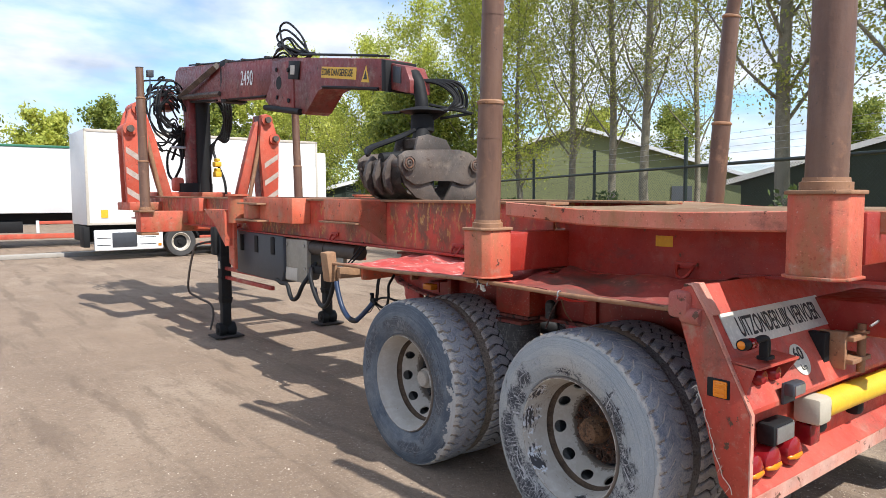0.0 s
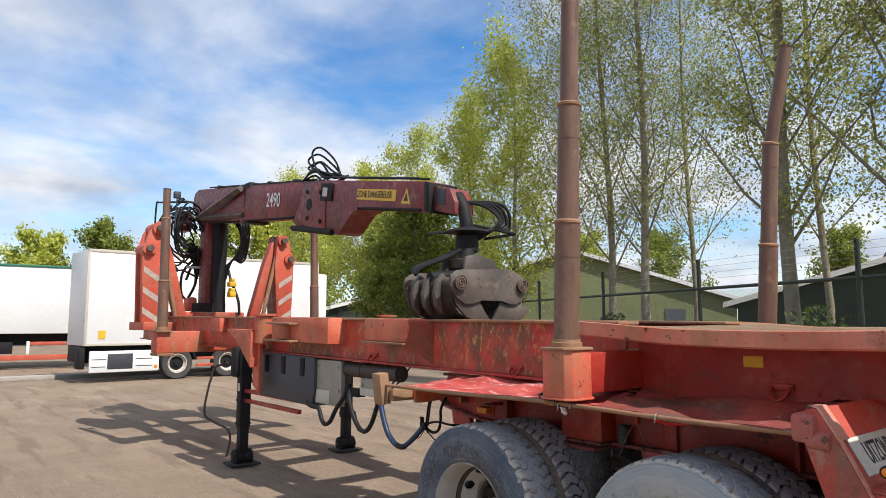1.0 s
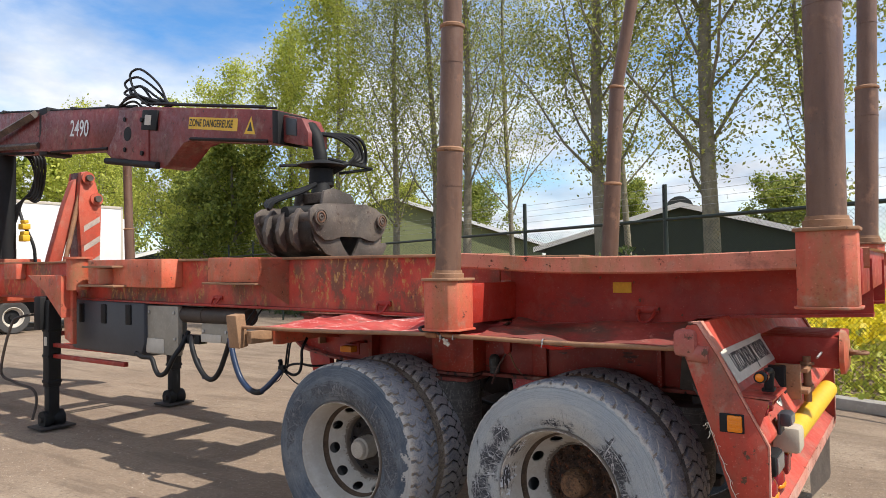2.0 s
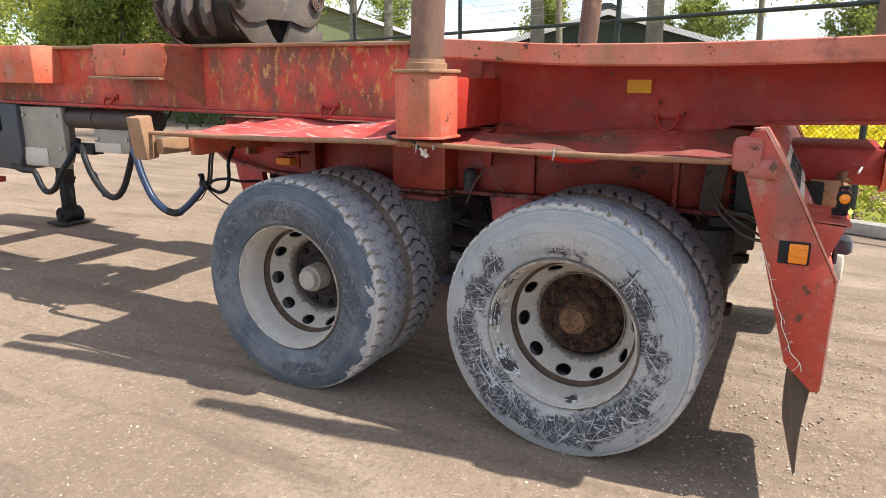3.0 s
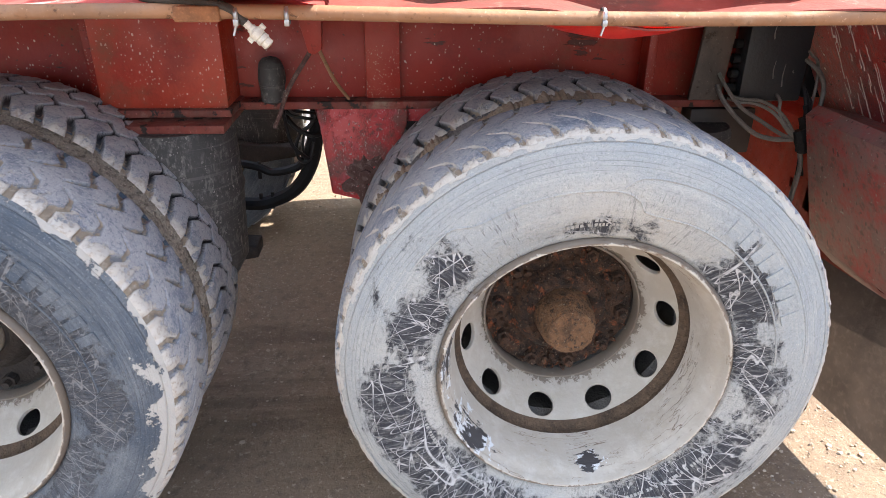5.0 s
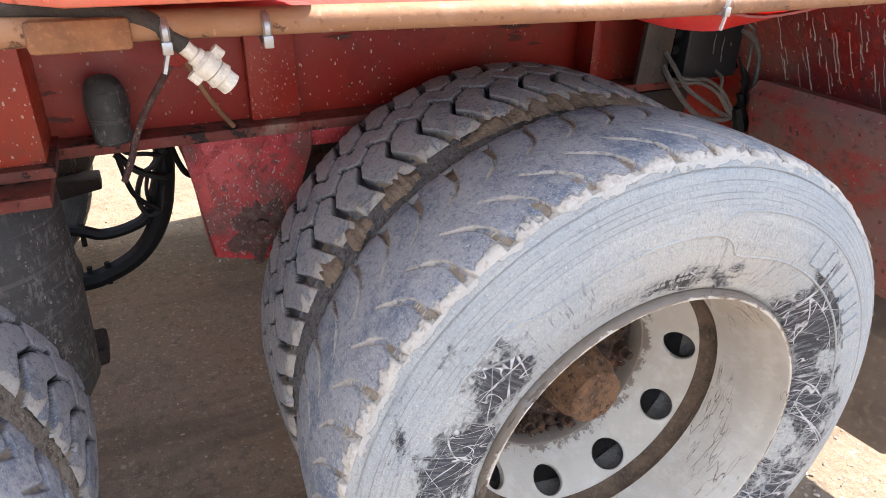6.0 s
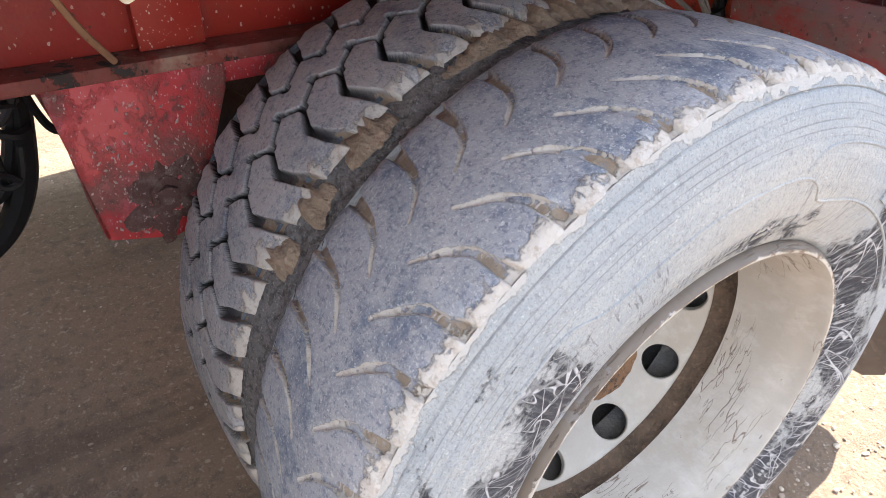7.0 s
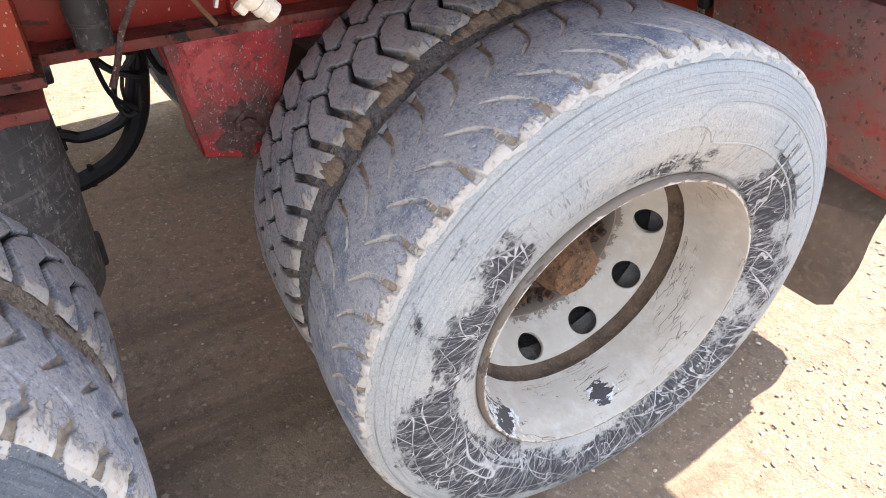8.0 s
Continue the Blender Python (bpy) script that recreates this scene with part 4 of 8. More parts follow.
bm = B()
cyl(bm, (-0.84, 4.55, 1.43), (-0.84, 4.55, 1.56), 0.085, seg=24)
both("lock_drum", lean_frame(bm), M["orange"], trailer)
for x, y0, y1, z in ((-0.95, 4.25, 4.85, 1.400), (-0.93, 4.30, 4.82, 1.570)):
    both("drum_plate", lean_frame(box(B(), x, -0.66, y0, y1, z, z + 0.018, 0.003)), M["pipe"], trailer)
bm = B()
cyl(bm, (-0.80, 5.15, 1.36), (-0.80, 5.15, 1.66), 0.10, seg=24)
cyl(bm, (-0.80, 5.15, 1.655), (-0.80, 5.15, 1.675), 0.125, seg=24)
both("pivot_post", lean_frame(bm), M["orange"], trailer, "round faded orange post")
bm = B()
prism(bm, [(5.20, 1.10), (5.20, 1.50), (5.9, 1.50), (5.55, 1.36)], "x", -0.93, -0.80, 0.006)
prism(bm, [(5.15, 0.85), (5.15, 1.40), (5.34, 1.45), (5.30, 0.90)], "x", -0.85, -0.81, 0.004)
both("wing_bracket", lean_frame(bm), M["orange"], trailer, "faded red winged bracket")
# small winch block on the beam
bm = B()
box(bm, -0.76, -0.66, 6.55, 6.85, 1.45, 1.62, 0.008)
both("winch_block", lean_frame(bm), M["orange"], trailer)

# lashing rings on the lower flange
for y, z, x in ((3.20, 1.345, -0.665), (1.47, 1.325, -0.665), (-0.235, 1.315, -0.605), (5.5, 1.36, -0.665)):
    bm = B()
    pts = [Vector((x - 0.012 - 0.040 * math.sin(a), y + 0.042 * math.cos(a), z - 0.055 * math.sin(a))) for a in [math.pi * k / 14 for k in range(15)]]
    sweep(bm, [Vector((x + 0.01, y + 0.036, z + 0.012)), *pts, Vector((x + 0.01, y - 0.036, z + 0.012))], 0.0085, 8)
    box(bm, x - 0.008, x + 0.01, y - 0.062, y + 0.062, z - 0.012, z + 0.022, 0.004)
    part("lashing_ring", bm, M["frame"], trailer, "red painted lashing ring with rust")
bm = B()
box(bm, -0.604, -0.601, -0.155, -0.055, 1.407, 1.462, 0.001)
part("sticker", bm, M["yellow"], trailer, "small yellow sticker")

# fender rail, front board and torn red sheets
bm = B()
sweep(bm, curve([(-1.29, 2.16, 1.205), (-1.25, 1.4, 1.202), (-1.212, 0.74, 1.211), (-1.205, 0.0, 1.200), (-1.20, -0.64, 1.205)], 5), 0.0115, 10)
rail = part("fender_rail", bm, M["pipe"], trailer, "thin rusty rail along the fender")
bm = B()
box(bm, -1.33, -1.255, 2.10, 2.20, 1.075, 1.285, 0.008, about(-1.29, 2.15, 1.18, 0, -7, 0))
part("rail_board", bm, M["wood"], trailer, "worn wooden end board")
bm = B()
box(bm, -1.27, -1.085, 2.04, 2.09, 1.100, 1.178, 0.005)
part("rail_arm", bm, M["wood"], trailer)
bm = B()
prism(bm, [(-1.10, 1.082), (-1.105, 1.190), (-0.66, 1.225), (-0.50, 1.23), (-0.50, 1.075), (-0.716, 1.092), (-1.05, 1.078)], "y", 2.015, 2.04, 0.003)
box(bm, -1.1, -0.62, 1.94, 2.03, 1.19, 1.205, 0.003)
out = part("outrigger_plate", bm, M["bracket"], trailer, "faded orange outrigger plate with bolts")
for x, z in ((-1.085, 1.165), (-1.075, 1.098), (-1.00, 1.115), (-0.94, 1.105), (-0.86, 1.115)):
    part("plate_bolt", bolt(B(), (x, 2.015, z), (0, -1, 0), 0.0055, 0.004), M["pipe"], out)


def sheet(name, y0, y1, seed, material, label, sag=0.02, cut=0.0):
    """A crumpled sheet from the rail in to the beam."""
    bm = B()
    nu, nv = 40, 22
    g = []
    for a in range(nu + 1):
        y = y0 + (y1 - y0) * a / nu
        row = []
        for b in range(nv + 1):
            t = b / nv
            x = -1.205 - 0.05 * max(0.0, (y - 0.7) / 1.3) + t * 0.58 + 0.02 * noise.noise(Vector((y * 7, seed, 0.3))) * (1 - t)
            if y0 > 0.3:
                x += 0.02 * max(0.0, min(1.0, (0.80 - y) / 0.06)) * (1 - t)
            z = 1.212 + 0.035 * t - sag * math.sin(math.pi * min(1, t * 1.2)) + 0.045 * noise.noise(Vector((x * 5.0, y * 3.6, seed))) * min(1, t * 3 + 0.2)
            z += 0.016 * (0.5 - abs(noise.noise(Vector((x * 9, y * 7, seed + 3))))) * min(1, t * 6 + 0.15) + cut * math.exp(-((y - (y0 + y1) * 0.5) / 0.12) ** 2) * (1 - t)
            row.append((x, y, z))
        g.append(row)
    top = [[bm.verts.new(p) for p in row] for row in g]
    low = [[bm.verts.new((x, y, z - 0.003)) for x, y, z in row] for row in g]
    for grid in (top, low):
        for u, v in zip(grid, grid[1:]):
            for k in range(nv):
                bm.faces.new((u[k], u[k + 1], v[k + 1], v[k]))
    for a in range(nu):
        for b in (0, nv):
            bm.faces.new((top[a][b], top[a + 1][b], low[a + 1][b], low[a][b]))
    ob = part(name, bm, material, trailer, label, 60)
    ob.data.materials.append(M["under_dirt"])
    for k in range(nu * nv, 2 * nu * nv):
        ob.data.polygons[k].material_index = 1
    return ob


sheet("fender_sheet", 0.49, 1.98, 1.7, M["tarp"], "crumpled faded red fender sheet")
sheet("fender_sheet", -0.56, 0.50, 8.3, M["old_tarp"], "torn dirty red fender sheet", 0.03, -0.03)
bm = B()
rows = []
for a in range(17):
    y = -0.16 + 0.34 * a / 16
    w = math.sin(math.pi * a / 16)
    rows.append([bm.verts.new((-1.197 + 0.012 * b + 0.004 * math.sin(a * 1.3), y, 1.199 - 0.034 * w * (1 - (b - 2) ** 2 / 4.0))) for b in range(5)])
for u, v in zip(rows, rows[1:]):
    for k in range(4):
        bm.faces.new((u[k], u[k + 1], v[k + 1], v[k]))
bmesh.ops.solidify(bm, geom=list(bm.faces), thickness=0.0015)
part("red_strip", bm, M["redfilm"], trailer, "bright red torn plastic strip")

# sub-frame over the axles
NOSE = [(-0.63, 0.925), (1.70, 0.925), (2.04, 0.950), (2.33, 1.000), (2.44, 1.075), (2.36, 1.235), (-0.63, 1.235)]
bm = prism(B(), NOSE, "x", -0.52, -0.49, 0.003)
both("subframe_beam", bm, M["web"], trailer, "dusty dark red sub-frame beam")
for z0, z1 in ((0.905, 0.925), (1.222, 1.24)):
    both("subframe_flange", box(B(), -0.575, -0.42, -0.63, 1.70 if z0 < 1 else 2.36, z0, z1, 0.003), M["flange"], trailer, "muddy sub-frame flange")
for (y0, z0), (y1, z1) in zip(NOSE[1:4], NOSE[2:5]):
    both("nose_flange", prism(B(), [(y0, z0 - 0.016), (y1, z1 - 0.016), (y1, z1 + 0.001), (y0, z0 + 0.001)], "x", -0.585, -0.45), M["flange"], trailer)
part("nose_rib", box(B(), -0.585, -0.52, 2.14, 2.16, 1.03, 1.20, 0.002), M["pipe"], trailer)
for y, w, x in ((1.655, 0.020, -0.60), (1.12, 0.012, -0.60), (0.415, 0.045, -0.545), (-0.28, 0.012, -0.58)):
    both("stiffener", box(B(), x, -0.52, y - w, y + w, 0.927, 1.22, 0.003), M["web"], trailer)


def mud_lump(at, reach, thick, seed):
    """A ragged flat cake of dried mud on a side plate facing -x."""
    bm = B()
    rings = [[bm.verts.new((at[0] - thick, at[1], at[2]))] * 40]
    for q in (0.25, 0.5, 0.72, 0.88, 1.0):
        row = []
        for k in range(40):
            a = 2 * math.pi * k / 40
            r = reach * q * (0.80 + 0.42 * noise.noise(Vector((2.6 * math.cos(a), 2.6 * math.sin(a), seed * 3))) + 0.2 * noise.noise(Vector((7 * math.cos(a), 7 * math.sin(a), seed))))
            p = Vector((0, at[1] + r * math.cos(a), at[2] + r * math.sin(a)))
            p.x = at[0] + 0.002 - thick * (1 - q ** 3) * (0.55 + 0.9 * noise.noise(p * 60))
            row.append(bm.verts.new(p))
        rings.append(row)
    for u, v in zip(rings, rings[1:]):
        for k in range(40):
            i = (k + 1) % 40
            bm.faces.new((u[k], u[i], v[i], v[k]) if u[k] is not u[i] else (u[k], v[i], v[k]))
    return bm


def hanger(y):
    bm = B()
    prism(bm, [(y - 0.12, 0.912), (y + 0.13, 0.912), (y + 0.105, 0.82), (y + 0.095, 0.665), (y + 0.0, 0.640), (y - 0.04, 0.655), (y - 0.115, 0.86)], "x", -0.555, -0.42, 0.006)
    h = both("hanger", bm, M["hanger"], trailer, "speckled red suspension hanger")
    bm = B()
    cyl(bm, (-0.562, y, 0.722), (-0.38, y, 0.722), 0.026, seg=20)
    bolt(bm, (-0.562, y, 0.722), (-1, 0, 0), 0.017, 0.010)
    for v in bm.verts:
        v.co += Vector((1, 1, 1)) * 0.005 * noise.noise(v.co * 60)
    part("pivot_bolt", bm, M["splash_mud"], h[0])
    part("mud_cake", mud_lump((-0.5555, y + 0.004, 0.712), 0.078, 0.011, y), M["splash_mud"], h[0], "dried mud splash")
    rng, bm = random.Random(8), B()
    for k in range(90):
        d, a = 0.03 + 0.10 * rng.random() ** 0.8, rng.uniform(0, 6.28)
        p = Vector((-0.5555, y + 0.01 + 0.75 * d * math.cos(a), 0.735 + 1.1 * d * math.sin(a)))
        if abs(p.y - y) < 0.085 and 0.66 < p.z < 0.87:
            e = p + Vector((0, rng.uniform(-0.006, 0.006), rng.uniform(-0.008, 0.008)))
            sweep(bm, [p, p.lerp(e, 0.5) - Vector((0.001, 0, 0)), e], [0.0006, rng.uniform(0.0012, 0.0026), 0.0005], 5)
    tagged(part("dried_mud", bm, M["fleck"], h[0], "small pale dried splashes"), kind="stuff")
    part("lower_plate", box(B(), -0.535, -0.50, y - 0.30, y - 0.115, 0.862, 0.9045, 0.002), M["hanger"], h[0])


hanger(0.47)
bm = prism(B(), [(2.06, 0.950), (2.265, 0.982), (2.245, 0.90), (2.205, 0.80), (2.18, 0.68), (2.12, 0.655), (2.06, 0.70), (2.045, 0.80), (2.045, 0.87)], "x", -0.575, -0.53, 0.006)
front = both("hanger", bm, M["frame"], trailer, "dull red curved front suspension hanger")
bm = bolt(B(), (-0.575, 2.13, 0.72), (-1, 0, 0), 0.032, 0.02)
cyl(bm, (-0.58, 2.20, 0.760), (-0.62, 2.21, 0.760), 0.014, seg=12)
part("pivot_bolt", bm, M["black"], front[0])
for y, z, w in ((2.02, 0.925, 0.05), (1.90, 0.905, 0.045)):
    bm = box(B(), -0.50, -0.40, y - w, y + w, z - 0.045, z + 0.04, 0.012)
    sweep(bm, [(-0.50, y, z - 0.02), (-0.53, y, z - 0.02)], 0.018, 10)
    part("brake_valve", bm, M["black"], trailer, "black valve under the sub-frame nose")
for y in (0.94, -0.42):
    bm = B()
    prof = [(0.0, 0.885), (0.138, 0.885), (0.148, 0.87), (0.150, 0.74), (0.155, 0.72), (0.150, 0.70), (0.143, 0.52), (0.115, 0.47), (0.0, 0.47)]
    if y < 0:
        prof = [(q * 0.76, z - 0.03) for q, z in prof]
    lathe(bm, prof, (-0.62 if y > 0 else -0.55, y, 0), "z", 36)
    bag = both("air_bellow", bm, M["rubber_bag"], trailer, "dusty black air spring bellow")
    if y < 0:
        continue
    part("bellow_box", box(B(), -0.66, -0.44, y - 0.15, y + 0.15, 0.93, 1.20, 0.004), M["saddle"], bag[0])
    part("bellow_flange", box(B(), -0.68, -0.44, y - 0.16, y + 0.16, 0.912, 0.93, 0.003), M["flange"], bag[0])
    part("bellow_plate", box(B(), -0.73, -0.44, y - 0.15, y + 0.15, 0.885, 0.905, 0.003), M["flange"], bag[0])
for y in (0.0, 1.34):
    bm = B()
    cyl(bm, (-0.95, y, 0.5), (0.95, y, 0.5), 0.075, seg=24)
    part("axle", bm, M["mudsteel"], trailer, "muddy round axle beam")
    bm = B()
    prism(bm, [(y + 0.47, 0.68), (y + 0.43, 0.62), (y + 0.05, 0.42), (y - 0.30, 0.42), (y - 0.55, 0.46), (y - 0.55, 0.50), (y - 0.1, 0.52)], "x", -0.53, -0.45, 0.006)
    both("trailing_arm", bm, M["mudsteel"], trailer)
    bm = B()
    lathe(bm, [(0.08, -0.86), (0.21, -0.86), (0.21, -0.64), (0.08, -0.64)], (0, y, 0.5), "x", 40)
    both("brake_drum", bm, M["mudsteel"], trailer)
    bm = B()
    cyl(bm, (-0.40, y + 0.20, 0.62), (-0.26, y + 0.30, 0.68), 0.075, seg=20)
    both("brake_chamber", bm, M["black"], trailer)
# amber marker on the sub-frame
bm = B()
box(bm, -0.72, -0.655, 1.715, 1.815, 1.005, 1.045, 0.006)
part("side_marker", bm, M["amber"], trailer, "amber side marker lamp")
bm = box(B(), -0.66, -0.645, 1.70, 1.83, 0.985, 1.065, 0.003)
box(bm, -0.66, -0.52, 1.725, 1.80, 1.052, 1.065, 0.002)
part("marker_bracket", bm, M["frame"], trailer)


# ---- wheels ----
TYRE_R, PITCHES = 0.522, 50


def groove(u, v, pitch, line, widths, depths, wall=0.0020):
    """A groove that repeats round the tyre, through places of (across, part of a pitch): how deep it is, and its lips."""
    deep, lip = np.zeros_like(u), np.zeros_like(u)
    for shift in (-1, 0, 1):
        for k in range(len(line) - 1):
            a0, a1 = line[k][0], (line[k][1] + shift) * pitch
            du, dv = line[k + 1][0] - a0, (line[k + 1][1] + shift) * pitch - a1
            t = np.clip(((u - a0) * du + (v - a1) * dv) / (du * du + dv * dv), 0, 1)
            d = np.hypot(u - a0 - t * du, v - a1 - t * dv)
            w = (widths[k] + t * (widths[k + 1] - widths[k])) * 0.5
            deep = np.maximum(deep, np.clip((w - d) / wall + 0.5, 0, 1) * (depths[k] + t * (depths[k + 1] - depths[k])))
            lip = np.maximum(lip, np.clip(1.25 - np.abs(d - w - 0.0006) / 0.0016, 0, 1))
    return deep, lip


def joined(*grooves):
    return np.maximum.reduce([g[0] for g in grooves]), np.maximum.reduce([g[1] for g in grooves])


def worn_tread(u, v, p):
    """Curved sipes from both shoulders that taper to a thin line."""
    a = groove(u, v, p, [(-0.03, -0.70), (0.000, -0.54), (0.030, -0.45), (0.046, -0.40), (0.070, -0.17), (0.098, 0.30)], (0.020, 0.015, 0.012, 0.0095, 0.0075, 0.0035), (0.010, 0.0085, 0.0065, 0.0050, 0.0036, 0.0016))
    b = groove(u, v, p, [(0.250, 0.16), (0.216, 0.20), (0.180, 0.25), (0.158, 0.40), (0.146, 0.58), (0.131, 0.86)], (0.022, 0.014, 0.0095, 0.0075, 0.0055, 0.0030), (0.012, 0.0085, 0.0060, 0.0045, 0.0030, 0.0016))
    return joined(a, b)


def deep_tread(u, v, p):
    """Two rows of lugs and a rib between two zigzag grooves, with bent slots to the shoulders."""
    za = groove(u, v, p, [(0.081, -0.40), (0.108, 0.02), (0.081, 0.60), (0.108, 1.02)], (0.0066,) * 4, (0.015,) * 4)
    zb = groove(u, v, p, [(0.145, -0.47), (0.171, -0.10), (0.145, 0.53), (0.171, 0.90)], (0.0066,) * 4, (0.015,) * 4)
    slot = groove(u, v, p, [(0.081, 0.60), (0.058, 0.76), (0.042, 0.88), (0.036, 0.86), (-0.030, 0.44), (-0.07, 0.28)], (0.0065, 0.0080, 0.0100, 0.0130, 0.0165, 0.020), (0.012, 0.013, 0.014, 0.015, 0.015, 0.014))
    far = groove(u, v, p, [(0.169, 0.94), (0.192, 0.81), (0.25, 0.66)], (0.0075, 0.013, 0.018), (0.012, 0.014, 0.015))
    knobs = [groove(u, v, p, [(q, w), (q + 0.004, w + 0.03)], (0.0130, 0.0120), (0.014, 0.014)) for q, w in ((0.078, 0.58), (0.110, 0.03), (0.142, 0.52), (0.173, -0.09))]
    return joined(za, zb, slot, far, *knobs)


def chevron_tread(u, v, p):
    """Half-worn lugs with bent slots."""
    a = groove(u, v, p, [(-0.03, 0.02), (0.030, 0.06), (0.052, -0.22), (0.080, -0.16), (0.098, 0.22)], (0.020, 0.014, 0.011, 0.008, 0.005), (0.012, 0.010, 0.008, 0.006, 0.004))
    b = groove(u, v, p, [(0.27, 0.0), (0.200, 0.05), (0.170, -0.25), (0.142, 0.10), (0.122, 0.40)], (0.018, 0.014, 0.012, 0.010, 0.005), (0.012, 0.011, 0.010, 0.008, 0.005))
    return joined(a, b)


def dents(u, t, seed, n=16, lo=20, hi=160):
    """A soft unevenness that closes round the tyre."""
    rng = np.random.default_rng(seed)
    out = np.zeros_like(u)
    for k in range(n):
        out += np.sin(u * rng.uniform(20, 110) + t * rng.integers(lo, hi) + rng.uniform(0, 6.28)) / n
    return out


OUT = 0.030


def worn_dirt_shade(u, depth, lip, lump):
    """Pale dust on the lips of the sipes and on the worn shoulders, tan dust in the sipes, painted shade in the
    deepest.
    """
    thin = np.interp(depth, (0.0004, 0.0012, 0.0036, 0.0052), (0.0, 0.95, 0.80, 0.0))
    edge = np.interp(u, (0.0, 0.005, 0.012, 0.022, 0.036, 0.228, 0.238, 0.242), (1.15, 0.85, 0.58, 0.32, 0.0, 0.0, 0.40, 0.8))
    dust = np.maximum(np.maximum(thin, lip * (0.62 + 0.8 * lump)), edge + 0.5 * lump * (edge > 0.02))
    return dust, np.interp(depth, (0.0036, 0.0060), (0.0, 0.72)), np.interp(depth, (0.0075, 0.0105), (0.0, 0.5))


def deep_dirt_shade(u, depth, lip, lump):
    """Tan dirt in the outer slots, a cream crust on the shoulder, grooves further in painted dark for bare rubber and
    shade.
    """
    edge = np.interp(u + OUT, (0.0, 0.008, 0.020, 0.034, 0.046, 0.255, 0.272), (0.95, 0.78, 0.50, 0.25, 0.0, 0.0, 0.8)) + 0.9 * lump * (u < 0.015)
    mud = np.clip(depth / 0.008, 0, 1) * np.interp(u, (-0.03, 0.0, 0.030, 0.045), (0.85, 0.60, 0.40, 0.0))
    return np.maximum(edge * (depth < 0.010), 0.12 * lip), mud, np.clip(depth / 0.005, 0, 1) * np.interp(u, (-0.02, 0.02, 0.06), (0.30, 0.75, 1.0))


def front_dirt_shade(u, depth, lip, lump):
    """A broad pale dusty shoulder, tan dirt in every slot, and half-strength painted shade by depth."""
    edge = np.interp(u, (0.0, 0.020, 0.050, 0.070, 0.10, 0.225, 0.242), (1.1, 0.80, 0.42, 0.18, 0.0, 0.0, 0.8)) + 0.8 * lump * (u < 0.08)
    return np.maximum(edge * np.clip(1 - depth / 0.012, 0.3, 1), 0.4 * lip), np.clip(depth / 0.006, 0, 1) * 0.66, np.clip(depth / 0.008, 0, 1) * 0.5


PROFILE = [(0.494, 0.106), (0.5065, 0.1208), (0.500, 0.1245), (0.4955, 0.1280), (0.4935, 0.1270), (0.4915, 0.1300), (0.487, 0.1325), (0.4765, 0.1375), (0.470, 0.1405), (0.458, 0.1450), (0.448, 0.1475), (0.438, 0.1500), (0.425, 0.1525),
           (0.412, 0.1533), (0.400, 0.1535), (0.385, 0.1530), (0.372, 0.1508), (0.360, 0.1480), (0.350, 0.1450), (0.340, 0.1415), (0.330, 0.1370), (0.325, 0.1345), (0.319, 0.1330), (0.314, 0.1310), (0.308, 0.1260), (0.304, 0.112)]


def wall_x(r):
    return -float(np.interp(r, [q for q, _ in PROFILE[::-1]], [a for _, a in PROFILE[::-1]]))


# where the sidewalls are scuffed: angle from the top, its spread, radius, its spread, strength
SCUFFS = {"worn": [(2.30, 0.75, 0.400, 0.060, 1.0), (3.05, 0.75, 0.395, 0.060, 1.0), (-2.45, 0.60, 0.380, 0.066, 1.0), (-1.02, 0.24, 0.340, 0.045, 0.95), (1.75, 0.30, 0.400, 0.060, 0.9),
                   (1.22, 0.22, 0.365, 0.055, 0.80), (0.86, 0.18, 0.370, 0.055, 0.80), (-1.55, 0.40, 0.350, 0.050, 0.75), (0.15, 0.35, 0.335, 0.025, 0.5)],
          "chevron": [(0.25, 0.50, 0.375, 0.045, 0.85), (-0.40, 0.5, 0.352, 0.050, 0.90), (-0.95, 0.40, 0.350, 0.050, 0.85), (-1.50, 0.45, 0.365, 0.060, 0.95), (-2.1, 0.4, 0.345, 0.045, 0.8), (1.1, 0.5, 0.40, 0.05, 0.75), (-2.95, 0.45, 0.40, 0.04, 0.7)],
          "deep": []}


def attribute(me, name, values):
    me.attributes.new(name, "FLOAT", "POINT").data.foreach_set("value", np.asarray(values, dtype=np.float32).ravel())


